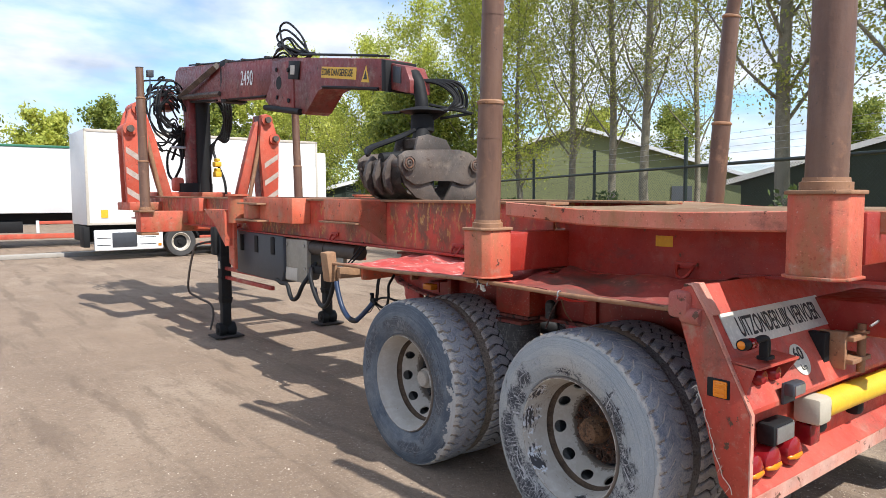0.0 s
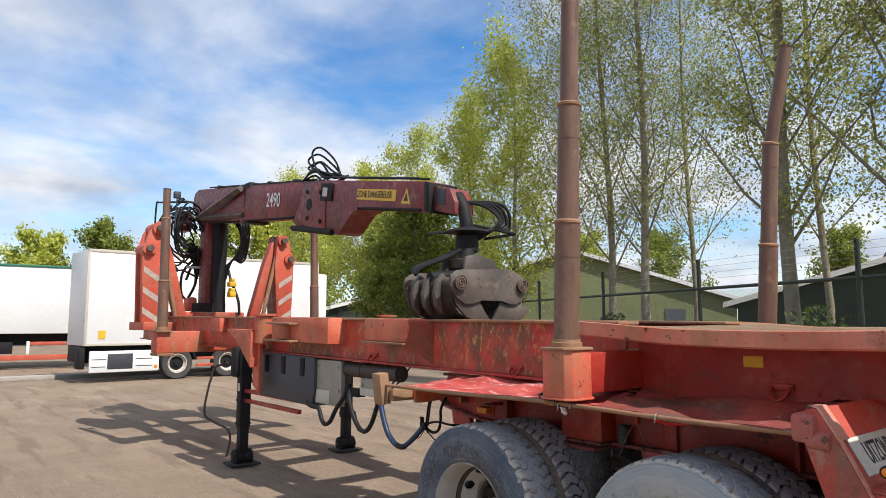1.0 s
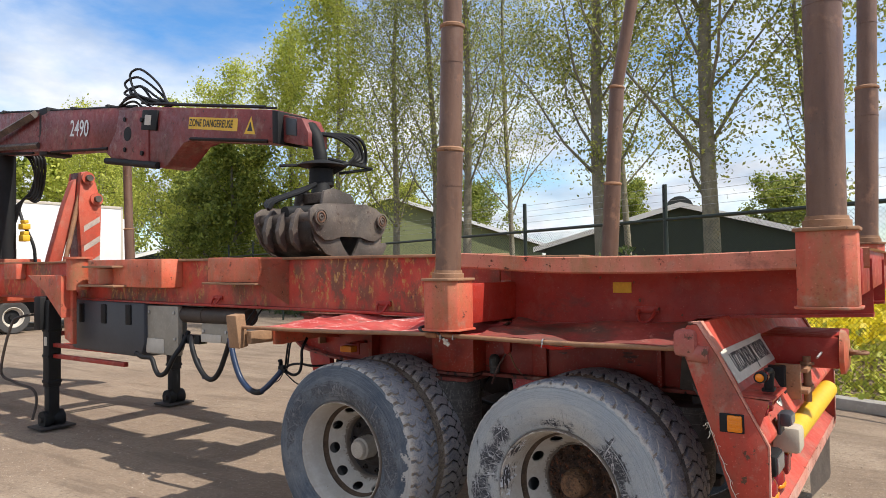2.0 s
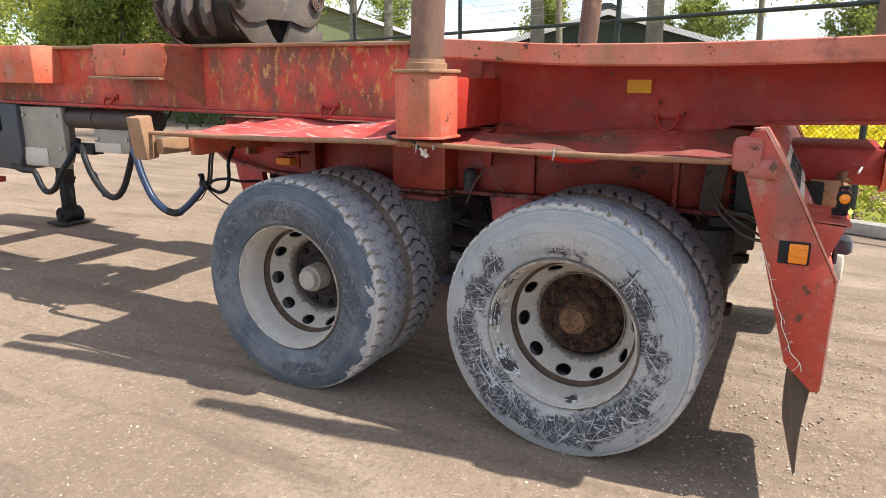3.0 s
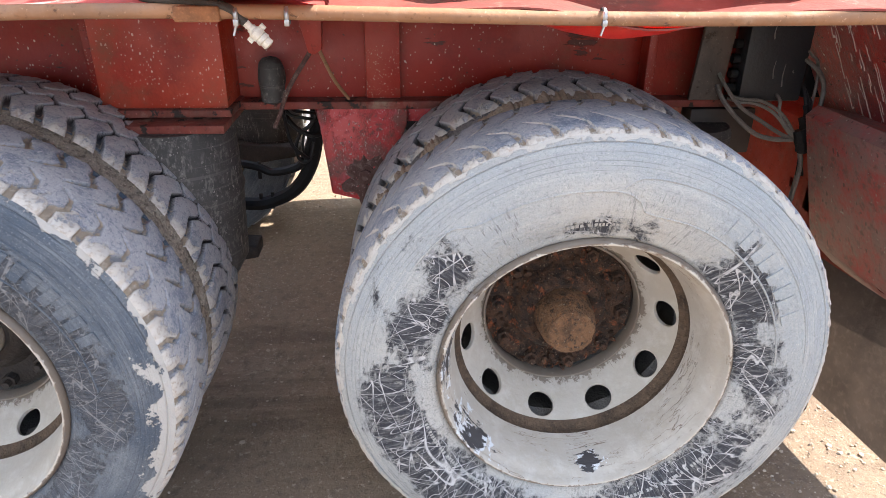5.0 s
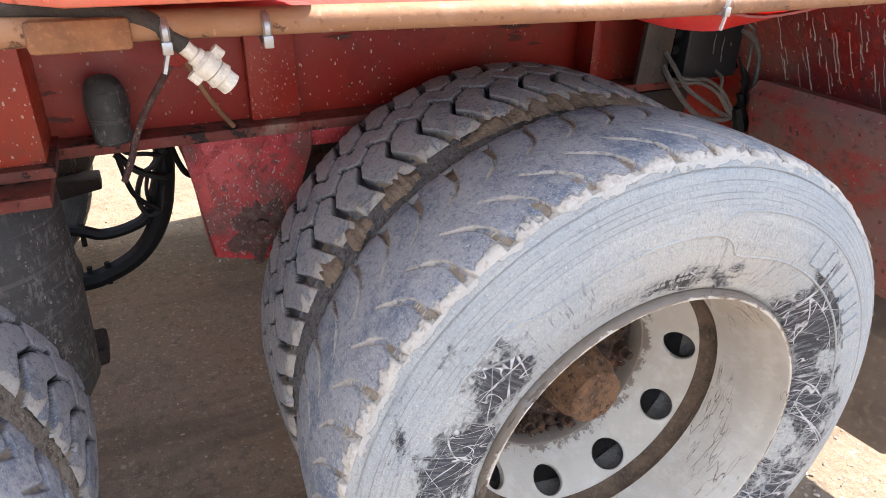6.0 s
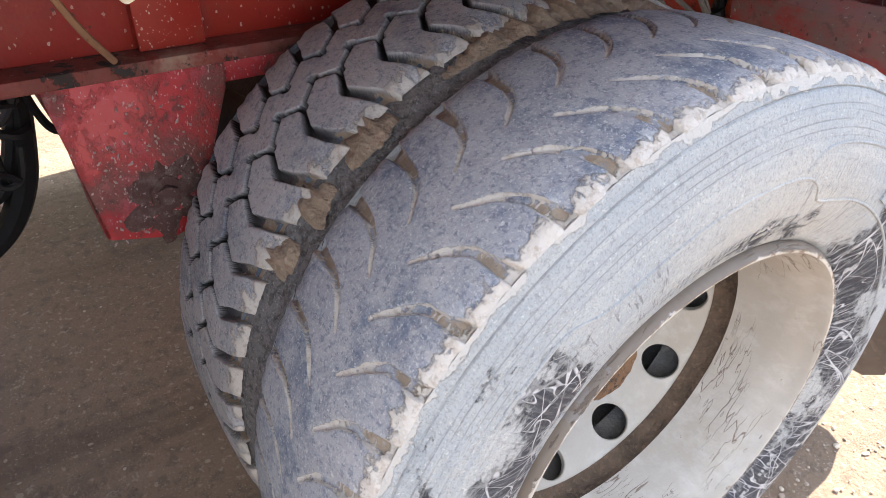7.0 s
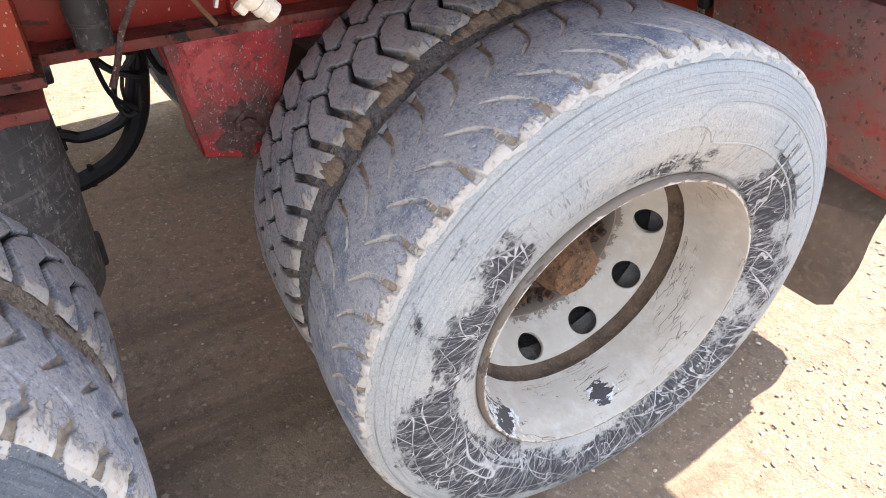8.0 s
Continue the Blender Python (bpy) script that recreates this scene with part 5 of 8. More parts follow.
def wall_mesh(kind, side):
    bm = lathe(B(), [(q, side * a) for q, a in PROFILE], (0, 0, 0), "x", 180)
    me = mesh_of(kind + "_wall", bm, M["side_pale" if kind == "worn" else "side_blue"], 60)
    co = np.array([v.co[:] for v in me.vertices])
    r, a = np.hypot(co[:, 1], co[:, 2]), np.arctan2(co[:, 1], co[:, 2])
    scuff = np.full_like(r, -0.2)
    for a0, da, r0, dr, top in SCUFFS[kind]:
        d = (a - a0 + math.pi) % (2 * math.pi) - math.pi
        scuff = np.maximum(scuff, 1.15 * top * np.exp(-np.abs(d / (da * 1.15)) ** 2.2 - np.abs((r - r0) / (dr * 1.15)) ** 2.2) - 0.2)
    attribute(me, "scuff", scuff)
    dust = np.interp(r, (0.47, 0.490, 0.5065), (-0.5, 0.0, 0.75))
    if kind == "chevron":
        rear_side = np.exp(-(((a + 1.7 + math.pi) % (2 * math.pi) - math.pi) / 0.9) ** 2)
        dust = np.interp(r, (0.40, 0.445, 0.485, 0.5065), (-0.5, 0.12, 0.5, 1.0)) * rear_side + np.interp(r, (0.47, 0.5065), (-0.6, 0.3)) * (1 - rear_side)
    attribute(me, "dust", dust if side < 0 and kind != "deep" else np.full_like(r, -0.8))
    return me


def tread_mesh(name, pattern, dirt, rough, seed, fine_arc, cell):
    """The tread as a ring of small faces, about the wheel's middle, outer side at -x; the arc that is passed closest is finest."""
    pitch = 2 * math.pi * TYRE_R / PITCHES
    out = OUT if name == "deep" else 0.0
    a0, a1 = fine_arc
    n0, n1 = int((a1 - a0) * TYRE_R / cell), int((2 * math.pi - a1 + a0) * TYRE_R / max(0.004, cell))
    th = np.concatenate((np.linspace(a0, a1, n0, endpoint=False), np.linspace(a1, a0 + 2 * math.pi, n1, endpoint=False)))
    us = np.linspace(-out, 0.242, int((0.242 + out) / (cell * 1.1)))
    u, t = np.meshgrid(us, th, indexing="ij")
    lump = dents(u, t, seed)
    grain = dents(u * 2.5, t, seed + 1, 14, 120, 420)
    v = (t * TYRE_R) % pitch
    uu, vv = u + 0.0020 * lump, v + 0.0030 * dents(u, t, seed + 7, 12, 8, 60)
    depth, lip = pattern(uu, vv, pitch)
    s = (u - 0.121 + out * 0.5) / (0.121 + out * 0.5)
    crown = TYRE_R - 0.006 * s ** 2 - 0.010 * np.abs(s) ** 12
    edge = np.abs(s) ** 6
    r = crown - depth * np.interp(np.abs(s), (0.9, 1.0), (1.0, 0.75)) + rough * (lump + 0.25 * grain) * (0.30 + 1.9 * edge)
    x = -0.121 + u + edge * 0.008 * lump * np.sign(s)
    rows, cols = u.shape
    co = np.stack((x, r * np.sin(t), r * np.cos(t)), -1).reshape(-1, 3)
    ii, jj = np.meshgrid(np.arange(rows - 1), np.arange(cols), indexing="ij")
    j2 = (jj + 1) % cols
    quads = np.stack((ii * cols + jj, (ii + 1) * cols + jj, (ii + 1) * cols + j2, ii * cols + j2), -1).reshape(-1, 4)
    me = bpy.data.meshes.new(name + "_tread")
    me.from_pydata(co.tolist(), [], quads.tolist())
    me.polygons.foreach_set("use_smooth", [True] * len(me.polygons))
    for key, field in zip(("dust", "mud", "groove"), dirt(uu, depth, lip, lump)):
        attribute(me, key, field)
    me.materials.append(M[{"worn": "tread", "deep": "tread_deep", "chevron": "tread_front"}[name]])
    return me


def raised(bm, r0, r1, a0, a1, h=0.0016, n=6):
    """A raised bar on a sidewall between two radii and two angles."""
    lo, hi = [], []
    ring = [(r0, a0 + (a1 - a0) * k / n) for k in range(n + 1)] + [(r1, a1 + (a0 - a1) * k / n) for k in range(n + 1)]
    for r, a in ring:
        xx = wall_x(r)
        lo.append(bm.verts.new((xx + 0.003, r * math.sin(a), r * math.cos(a))))
        hi.append(bm.verts.new((xx - h, r * math.sin(a), r * math.cos(a))))
    m = len(ring)
    bm.faces.new(hi)
    for k in range(m):
        bm.faces.new((lo[k], lo[(k + 1) % m], hi[(k + 1) % m], hi[k]))
    return bm


def moulded_line(path):
    """A thin moulded bead on a sidewall through places of (radius, angle)."""
    pts = curve([(0, r, a) for r, a in path], 8)
    return sweep(B(), [(wall_x(p.y) + 0.0004, p.y * math.sin(p.z), p.y * math.cos(p.z)) for p in pts], 0.0022, 6)


def small_print():
    """Lines of small moulded print, too worn to be read."""
    bm = B()
    rng = random.Random(4)
    for r, a0, a1 in ((0.352, 0.55, -0.15), (0.341, 0.45, -0.1), (0.347, 2.6, 1.9), (0.352, -2.2, -2.8)):
        a = a0
        while a > a1:
            w = rng.uniform(0.010, 0.018)
            raised(bm, r - 0.0035, r + 0.0035, a, a - w, 0.0009, 1)
            a -= w + rng.choice((0.008, 0.008, 0.025))
    return bm


def rim_bms():
    """Outer wheel: flange and barrel, dirt ring, disc with ten hand holes."""
    barrel = lathe(B(), [(0.306, -0.108), (0.3075, -0.128), (0.304, -0.136), (0.301, -0.139), (0.297, -0.1385), (0.2945, -0.134), (0.293, -0.122), (0.288, -0.110), (0.281, -0.095), (0.276, -0.065), (0.270, -0.030), (0.264, -0.004)], (0, 0, 0), "x", 120)
    well = lathe(B(), [(0.264, -0.004), (0.2650, 0.004), (0.2635, 0.012), (0.2590, 0.020), (0.2535, 0.025), (0.250, 0.028)], (0, 0, 0), "x", 96)
    disc = B()
    # a steep cone from the hub's edge out to the rim, with round holes
    n, hole, r0, x0, r1, x1 = 24, 0.0320, 0.190, 0.122, 0.252, 0.027
    slant = math.hypot(r1 - r0, x1 - x0)
    mid = 0.63 * slant
    rc = r0 + 0.63 * (r1 - r0)
    for k in range(10):
        a0 = math.radians(36 * k + 25)
        ring_in, ring_lip, ring_out, ring_back = [], [], [], []
        for j in range(n):
            al = 2 * math.pi * j / n
            c, s = math.cos(al), math.sin(al)
            h0, h1 = math.radians(18) * rc, (slant - mid if s > 0 else mid)
            q = min(h0 / abs(c) if abs(c) > 1e-6 else 9, h1 / abs(s) if abs(s) > 1e-6 else 9)

            def at(q, deep):
                f, a = (mid + q * s) / slant, a0 + q * c / rc
                r, x = r0 + (r1 - r0) * f, x0 + (x1 - x0) * f
                r, x = r + deep * 0.84, x + deep * 0.54
                return disc.verts.new((x, r * math.sin(a), r * math.cos(a)))
            ring_out.append(at(q, 0.0))
            ring_lip.append(at(hole + 0.002, 0.0))
            ring_in.append(at(hole, 0.0015))
            ring_back.append(at(hole, 0.010))
        for j in range(n):
            i = (j + 1) % n
            for p, q in ((ring_out, ring_lip), (ring_lip, ring_in), (ring_in, ring_back)):
                disc.faces.new((p[j], p[i], q[i], q[j]))
    bmesh.ops.remove_doubles(disc, verts=disc.verts, dist=0.0005)
    lathe(disc, [(0.190, 0.122), (0.188, 0.116), (0.1845, 0.116), (0.182, 0.121), (0.181, 0.150)], (0, 0, 0), "x", 72)
    back = lathe(B(), [(0.180, 0.150), (0.180, 0.240), (0.298, 0.240), (0.298, 0.092), (0.262, 0.088), (0.264, 0.080), (0.270, 0.066), (0.272, 0.050)], (0, 0, 0), "x", 60)
    return barrel, well, disc, back


def place(name, me, parent, loc, turn=None, label=""):
    ob = new(name, me)
    ob.parent = parent
    ob.matrix_basis = Matrix.Translation(Vector(loc)) @ (turn or Matrix.Identity(4))
    return tagged(ob, label)


KINDS = (("worn", worn_tread, worn_dirt_shade, 0.0014), ("deep", deep_tread, deep_dirt_shade, 0.0022), ("chevron", chevron_tread, front_dirt_shade, 0.0024))
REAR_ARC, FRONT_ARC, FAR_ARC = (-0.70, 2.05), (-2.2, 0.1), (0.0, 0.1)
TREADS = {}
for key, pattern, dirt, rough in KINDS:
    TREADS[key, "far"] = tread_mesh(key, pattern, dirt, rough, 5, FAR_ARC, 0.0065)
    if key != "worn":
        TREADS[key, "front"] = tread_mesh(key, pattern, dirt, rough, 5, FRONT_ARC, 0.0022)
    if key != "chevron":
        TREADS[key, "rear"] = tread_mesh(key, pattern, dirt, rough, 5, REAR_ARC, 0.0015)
WALLS = {key: [wall_mesh(key, side) for side in (-1, 1)] for key, *_ in KINDS}
barrel, well, disc, back = rim_bms()
RIM = [mesh_of("barrel", barrel, M["rim"]), mesh_of("well", well, M["well"]), mesh_of("disc", disc, M["rim"], 25), mesh_of("back", back, M["inner_disc"])]
CLEAN_RIM = []
for me in (RIM[0], RIM[2]):
    me = me.copy()
    me.materials[0] = M["rim_clean"]
    CLEAN_RIM.append(me)
FRAME_LINE = [(0.437, 0.95), (0.438, 0.80), (0.437, 0.70), (0.418, 0.60), (0.414, 0.45), (0.414, 0.30), (0.411, 0.05), (0.407, -0.07), (0.395, -0.14), (0.374, -0.19), (0.372, -0.30), (0.377, -0.47), (0.381, -0.78), (0.383, -1.1), (0.383, -1.5)]
BOX_LINE = [(0.414, -0.06), (0.432, -0.11), (0.439, -0.18), (0.442, -0.35), (0.444, -0.57), (0.444, -0.9), (0.444, -1.5)]


def gap_mesh(name, material):
    bm = lathe(B(), [(0.505, 0.118), (0.501, 0.121), (0.499, 0.126), (0.498, 0.132), (0.498, 0.138), (0.498, 0.145), (0.498, 0.152), (0.499, 0.158), (0.500, 0.164), (0.501, 0.170), (0.502, 0.178), (0.503, 0.186), (0.503, 0.196)], (0, 0, 0), "x", 420)
    for v in bm.verts:
        v.co *= 1 + 0.009 * noise.noise(v.co * 18) + 0.006 * noise.noise(v.co * 70) + 0.003 * noise.noise(v.co * 160)
    return mesh_of(name, bm, material, 80)


def mud_cake(a0, a1, seed):
    """A ragged slab of tan mud lying in the gap between twin tyres, from one angle to another."""
    bm, rows, n = B(), [], max(20, int((a1 - a0) * 200))
    for k in range(n + 1):
        a = a0 + (a1 - a0) * k / n
        f = math.sin(math.pi * k / n) ** 0.4 * (0.72 + 0.5 * noise.noise(Vector((a * 26, seed, 9))) + 0.3 * noise.noise(Vector((a * 80, seed, 2))))
        wob = noise.noise(Vector((a * 14, seed, 0))), noise.noise(Vector((a * 22, seed, 5))) + 0.6 * noise.noise(Vector((a * 70, seed, 7)))
        lo, hi = 0.164 - f * (0.026 + 0.018 * wob[0]), 0.166 + f * (0.056 + 0.030 * wob[1])
        row = []
        for j in range(9):
            x = lo + (hi - lo) * j / 8
            r = 0.499 + 0.0190 * f * math.sin(math.pi * (0.12 + 0.76 * j / 8)) + 0.003 * noise.noise(Vector((x * 60, a * 30, seed)))
            row.append(bm.verts.new((x, r * math.sin(a), r * math.cos(a))))
        rows.append(row)
    for u, v in zip(rows, rows[1:]):
        for j in range(8):
            bm.faces.new((u[j], v[j], v[j + 1], u[j + 1]))
    return mesh_of("mud_cake", bm, M["cake"], 80)


CAKES = [mud_cake(*q) for q in ((-0.45, 0.44, 1.0), (0.58, 0.74, 2.0), (0.79, 0.90, 3.4), (0.95, 1.05, 5.1))]
GAP = {"worn": gap_mesh("gap", M["gap_dark"]), "chevron": gap_mesh("gap_front", M["gap_tan"])}
FLIP, REAR_TOE = pose(0, 0, 0, 0, 0, 180), -1.8
MOULD = {}
for kind, colour in (("worn", M["side_pale"]), ("chevron", M["side_blue"])):
    MOULD[kind] = (mesh_of("bead_a", moulded_line(FRAME_LINE), colour, 80), mesh_of("bead_b", moulded_line(BOX_LINE), colour, 80),
                   mesh_of("bar", raised(B(), 0.394, 0.431, 0.0, -0.050, 0.0030, 4), colour), mesh_of("print", small_print(), colour))
    for me in MOULD[kind]:
        attribute(me, "scuff", [-0.4] * len(me.vertices))
        attribute(me, "dust", [-0.8] * len(me.vertices))
for side in (-1, 1):
    for y, outer in ((0.0, "worn"), (1.34, "chevron")):
        for off, kind in ((1.066, outer), (0.733, "deep")):
            flip = Matrix.Identity(4) if side < 0 else FLIP
            wheel = new("wheel")
            wheel.parent = trailer
            wheel.matrix_basis = Matrix.Translation((side * (off + (0.0 if y == 0 else 0.022)), y, 0.5))
            if y == 0 and side < 0:
                # this pair stands a little toed out
                wheel.matrix_basis = Matrix.Translation((-1.066, 0, 0.5)) @ pose(0, 0, 0, 0, 0, REAR_TOE) @ Matrix.Translation((1.066 - off, 0, 0))
            tagged(wheel, "pale dusty worn truck wheel" if kind == "worn" else "dirty truck wheel with deep lugs" if kind == "deep" else "blue-grey dusty truck wheel")
            where = "far" if side > 0 else "rear" if y == 0 else "front"
            place("tyre_tread", TREADS[kind, where], wheel, (0, 0, 0), flip, "worn grey-blue rubber tread" if kind == "worn" else "")
            for w in WALLS[kind]:
                place("sidewall", w, wheel, (0, 0, 0), flip)
            if kind == "deep":
                place("rim_barrel", RIM[0], wheel, (0, 0, 0), FLIP @ flip)
                continue
            place("gap_mud", GAP[kind], wheel, (0, 0, 0), flip, "gritty mud packed between the twin tyres")
            for me in CAKES if y == 0 and side < 0 else ():
                place("mud_cake", me, wheel, (0, 0, 0), None, "cake of dried tan mud")
            place("rim_barrel", RIM[0] if y == 0 else CLEAN_RIM[0], wheel, (0, 0, 0), flip, "dusty cream painted rim")
            place("dirt_ring", RIM[1], wheel, (0, 0, 0), flip, "brown dirt ring")
            place("wheel_disc", CLEAN_RIM[1], wheel, (0, 0, 0), flip, "cream wheel disc with round holes")
            place("inner_disc", RIM[3], wheel, (0, 0, 0), flip)
            if side > 0:
                continue
            place("moulded_bead", MOULD[kind][0], wheel, (0, 0, 0))
            place("moulded_bead", MOULD[kind][1], wheel, (0, 0, 0))
            tagged(place("moulded_print", MOULD[kind][3], wheel, (0, 0, 0)), kind="stuff")
            for a in [-0.60 - 0.083 * k - 0.008 * (k % 3) for k in range(8)]:
                place("moulded_bar", MOULD[kind][2], wheel, (0, 0, 0), pose(0, 0, 0, -math.degrees(a), 0, 0))


def hub(y, side, rusty):
    """Hub flange with wheel nuts and its cap."""
    hz = 0.512 if rusty else 0.5

    def at(a, r, ang):
        return Vector((side * a, y + r * math.sin(ang), hz + r * math.cos(ang)))
    bm = lathe(B(), [(0.1815, 0.915), (0.180, 0.926), (0.172, 0.930), (0.150, 0.932), (0.122, 0.930), (0.112, 0.938), (0.104, 0.964), (0.094, 0.974), (0.084, 0.980), (0.070, 0.974)], (0, y, hz), "x", 120)
    if rusty:
        for v in bm.verts:
            v.co.x += 0.010 * noise.noise(v.co * 45 + Vector((y, 0, 3))) + 0.005 * noise.noise(v.co * 110)
    if side < 0:
        bmesh.ops.scale(bm, vec=(-1, 1, 1), verts=bm.verts)
    flange = part("hub_flange", bm, M["hubrust" if rusty else "mudsteel"], trailer, "rusted hub flange" if rusty else "")
    for k in range(10):
        bm = B()
        p = at(0.930, 0.152, 2 * math.pi * k / 10 + 0.2)
        bolt(bm, p, (side, 0, 0), 0.0165, 0.022)
        cyl(bm, p + Vector((side * 0.02, 0, 0)), p + Vector((side * 0.038, 0, 0)), 0.009, seg=10)
        part("wheel_nut", bm, M["hubrust" if rusty else "mudsteel"], flange)
    if rusty and side < 0:
        # scale and clods lying round the studs
        rng, bm = random.Random(5), B()
        for k in range(110):
            lump = bmesh.ops.create_icosphere(bm, subdivisions=1, radius=rng.uniform(0.003, 0.009))["verts"]
            p, f = at(rng.uniform(0.930, 0.942), rng.uniform(0.108, 0.178), rng.uniform(0, 6.3)), rng.random()
            for v in lump:
                v.co = p + v.co * (0.7 + 0.6 * f + 0.9 * noise.noise(v.co * 120 + p * 40))
        tagged(part("rust_scale", bm, M["hubrust"], flange, "loose rust and caked dirt", 80), kind="stuff")
    bm = B()
    end = 1.062 if rusty else 1.080
    prof = [(0.068, 0.96), (0.064, end - 0.03), (0.054, end - 0.022), (0.052, end - 0.006), (0.046, end), (0.03, end + 0.0005), (0.015, end + 0.001), (0.0, end + 0.001)]
    if rusty:
        prof = [(0.070, 0.96), (0.069, 0.985), (0.066, 1.01), (0.064, 1.028), (0.057, end - 0.022), (0.0545, end - 0.012), (0.053, end - 0.004), (0.046, end), (0.03, end + 0.0005), (0.015, end + 0.001), (0.0, end + 0.001)]
    lathe(bm, [(r, side * a) for r, a in prof], (0, y, hz), "x", 64)
    for v in bm.verts if rusty else ():
        q = v.co * 1.0
        v.co += Vector((0.35, 0.5, 0.5)) * 0.0045 * noise.noise(q * 55) + Vector((0.3, 0.5, 0.5)) * 0.002 * noise.noise(q * 150)
    cap = part("hub_cap", bm, M["hubcap" if rusty else "cream_metal"], trailer, "rusty domed hub cap" if rusty else "grey-cream hub cap")


for side in (-1, 1):
    hub(0.0, side, True)
    hub(1.34, side, False)


# ---- rear panel, lamps and sign ----
SIDE = [(-0.575, 1.20), (-0.575, 1.27), (-0.60, 1.305), (-0.635, 1.305), (-0.705, 1.19), (-0.885, 0.845), (-0.885, 0.47), (-0.86, 0.46), (-0.77, 0.55), (-0.665, 0.93)]
bm = prism(B(), SIDE, "x", -1.205, -1.193, 0.003)
cheek = both("fender_cheek", bm, M["cheek"], trailer, "sun-faded red side plate of the rear fender")


bm = B()
v = [(-0.60, 1.30), (-0.632, 1.303), (-0.878, 0.862), (-0.878, 0.842), (-0.800, 0.836), (-0.800, 0.56), (-0.790, 0.56), (-0.790, 0.846), (-0.866, 0.852), (-0.622, 1.290), (-0.60, 1.29)]
prism(bm, v, "x", -1.193, 1.193, 0.002)
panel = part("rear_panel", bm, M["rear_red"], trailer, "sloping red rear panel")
for x0, x1 in ((-1.206, -1.125), (1.125, 1.206)):
    bm = prism(B(), [(-0.634, 1.309), (-0.706, 1.192), (-0.714, 1.198), (-0.640, 1.315), (-0.60, 1.312), (-0.60, 1.306)], "x", x0, x1)
    part("panel_edge", bm, M["chipped"], panel, "pale worn corner of the panel")
    bm = prism(B(), [(-0.706, 1.194), (-0.884, 0.848), (-0.884, 0.50), (-0.889, 0.50), (-0.890, 0.850), (-0.713, 1.198)], "x", x0 if x0 < 0 else x1 - 0.022, x0 + 0.022 if x0 < 0 else x1)
    part("panel_seam", bm, M["chipped"], panel, "chipped pale seam of the panel")
bm = B()
prism(bm, [(-0.790, 0.575), (-0.800, 0.575), (-0.872, 0.515), (-0.872, 0.46), (-0.864, 0.46), (-0.864, 0.508), (-0.790, 0.565)], "x", -1.193, 1.193)
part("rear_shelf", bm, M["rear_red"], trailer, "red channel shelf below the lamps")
bm = B()
box(bm, -1.193, 1.193, -0.879, -0.874, 0.455, 0.515)
part("shelf_lip", bm, M["chipped"], trailer, "chipped pale edge strip")
bm = B()
box(bm, -1.24, -1.14, -0.635, -0.545, 1.175, 1.285, 0.022)
cyl(bm, (-1.20, -0.60, 1.19), (-1.20, -0.68, 1.185), 0.035, seg=14)
both("rail_socket", bm, M["pinkpaint"], trailer, "faded pink-red rail socket")
# mud flap hanging from the lower sheet
bm = B()
g = []
for a in range(15):
    q = a / 14
    x = -1.192 + 0.54 * q
    round_off = 0.03 * max(0.0, abs(q - 0.5) * 2 - 0.86) / 0.14
    g.append([bm.verts.new((x + 0.010 * math.sin(b * 0.8) * (1 - q) * b / 10, -0.862 + 0.055 * q + 0.010 * math.sin(b / 10 * 3.0) + 0.012 * b / 10, 0.50 - (0.385 - round_off) * b / 10)) for b in range(11)])
for p, q in zip(g, g[1:]):
    for k in range(10):
        bm.faces.new((p[k], p[k + 1], q[k + 1], q[k]))
bmesh.ops.solidify(bm, geom=list(bm.faces), thickness=0.008)
both("mud_flap", bm, M["flap"], trailer, "grey dusty rubber mud flap")
bm = prism(B(), [(-0.612, 1.262), (-0.618, 1.268), (-0.848, 0.862), (-0.838, 0.862)], "x", -1.19, -0.50)
walls = both("splash_wall", bm, M["splash"], trailer, "red splash wall with drip marks")
rng, bm = random.Random(21), B()
for k in range(110):
    q, x = 0.10 + 0.66 * rng.random(), -1.16 + 0.52 * rng.random() ** 1.3
    span, size = rng.uniform(0.02, 0.10) * (0.5 + rng.random()), rng.uniform(0.0008, 0.0017)
    run = []
    for j in range(5):
        f = q + span * j / 4 / 0.46
        run.append((x + 0.002 * rng.uniform(-1, 1), -0.612 - 0.226 * f + 0.0004, 1.262 - 0.400 * f))
    sweep(bm, run, [size * 0.5, size, size * 0.8, size, size * 1.5], 5)
tagged(part("dried_mud", bm, M["fleck"], walls[0], "pale dried drips"), kind="stuff")
bm = prism(B(), [(-0.83, 0.905), (-0.70, 0.930), (-0.675, 0.905), (-0.775, 0.555), (-0.862, 0.475), (-0.868, 0.483), (-0.785, 0.560), (-0.688, 0.905), (-0.705, 0.918), (-0.83, 0.895)], "x", -1.191, -0.665)
both("inner_fender", bm, M["muddy"], trailer, "muddy dull red inner fender")
rng = random.Random(11)
pts = [(-1.209 - 0.005 * rng.random(), -0.670 - 0.0103 * k + 0.003 * rng.uniform(-1, 1) - (0.02 if k > 11 else 0), 0.92 - 0.030 * k) for k in range(14)]
rope = part("frayed_rope", sweep(B(), curve(pts, 4), 0.0016, 5), M["paleplastic"], trailer, "frayed pale rope along the fender edge")
for k in range(16):
    p = Vector(pts[rng.randint(0, 12)])
    q = p + Vector((rng.uniform(-0.012, 0.004), rng.uniform(-0.020, 0.020), rng.uniform(-0.035, 0.012)))
    m = p.lerp(q, 0.5) + Vector((-0.006, rng.uniform(-0.010, 0.010), 0.004))
    part("rope_strand", sweep(B(), curve([p, m, q], 3), 0.0008, 4), M["paleplastic"], rope)

# side marker lamp in the cheek
bm = B()
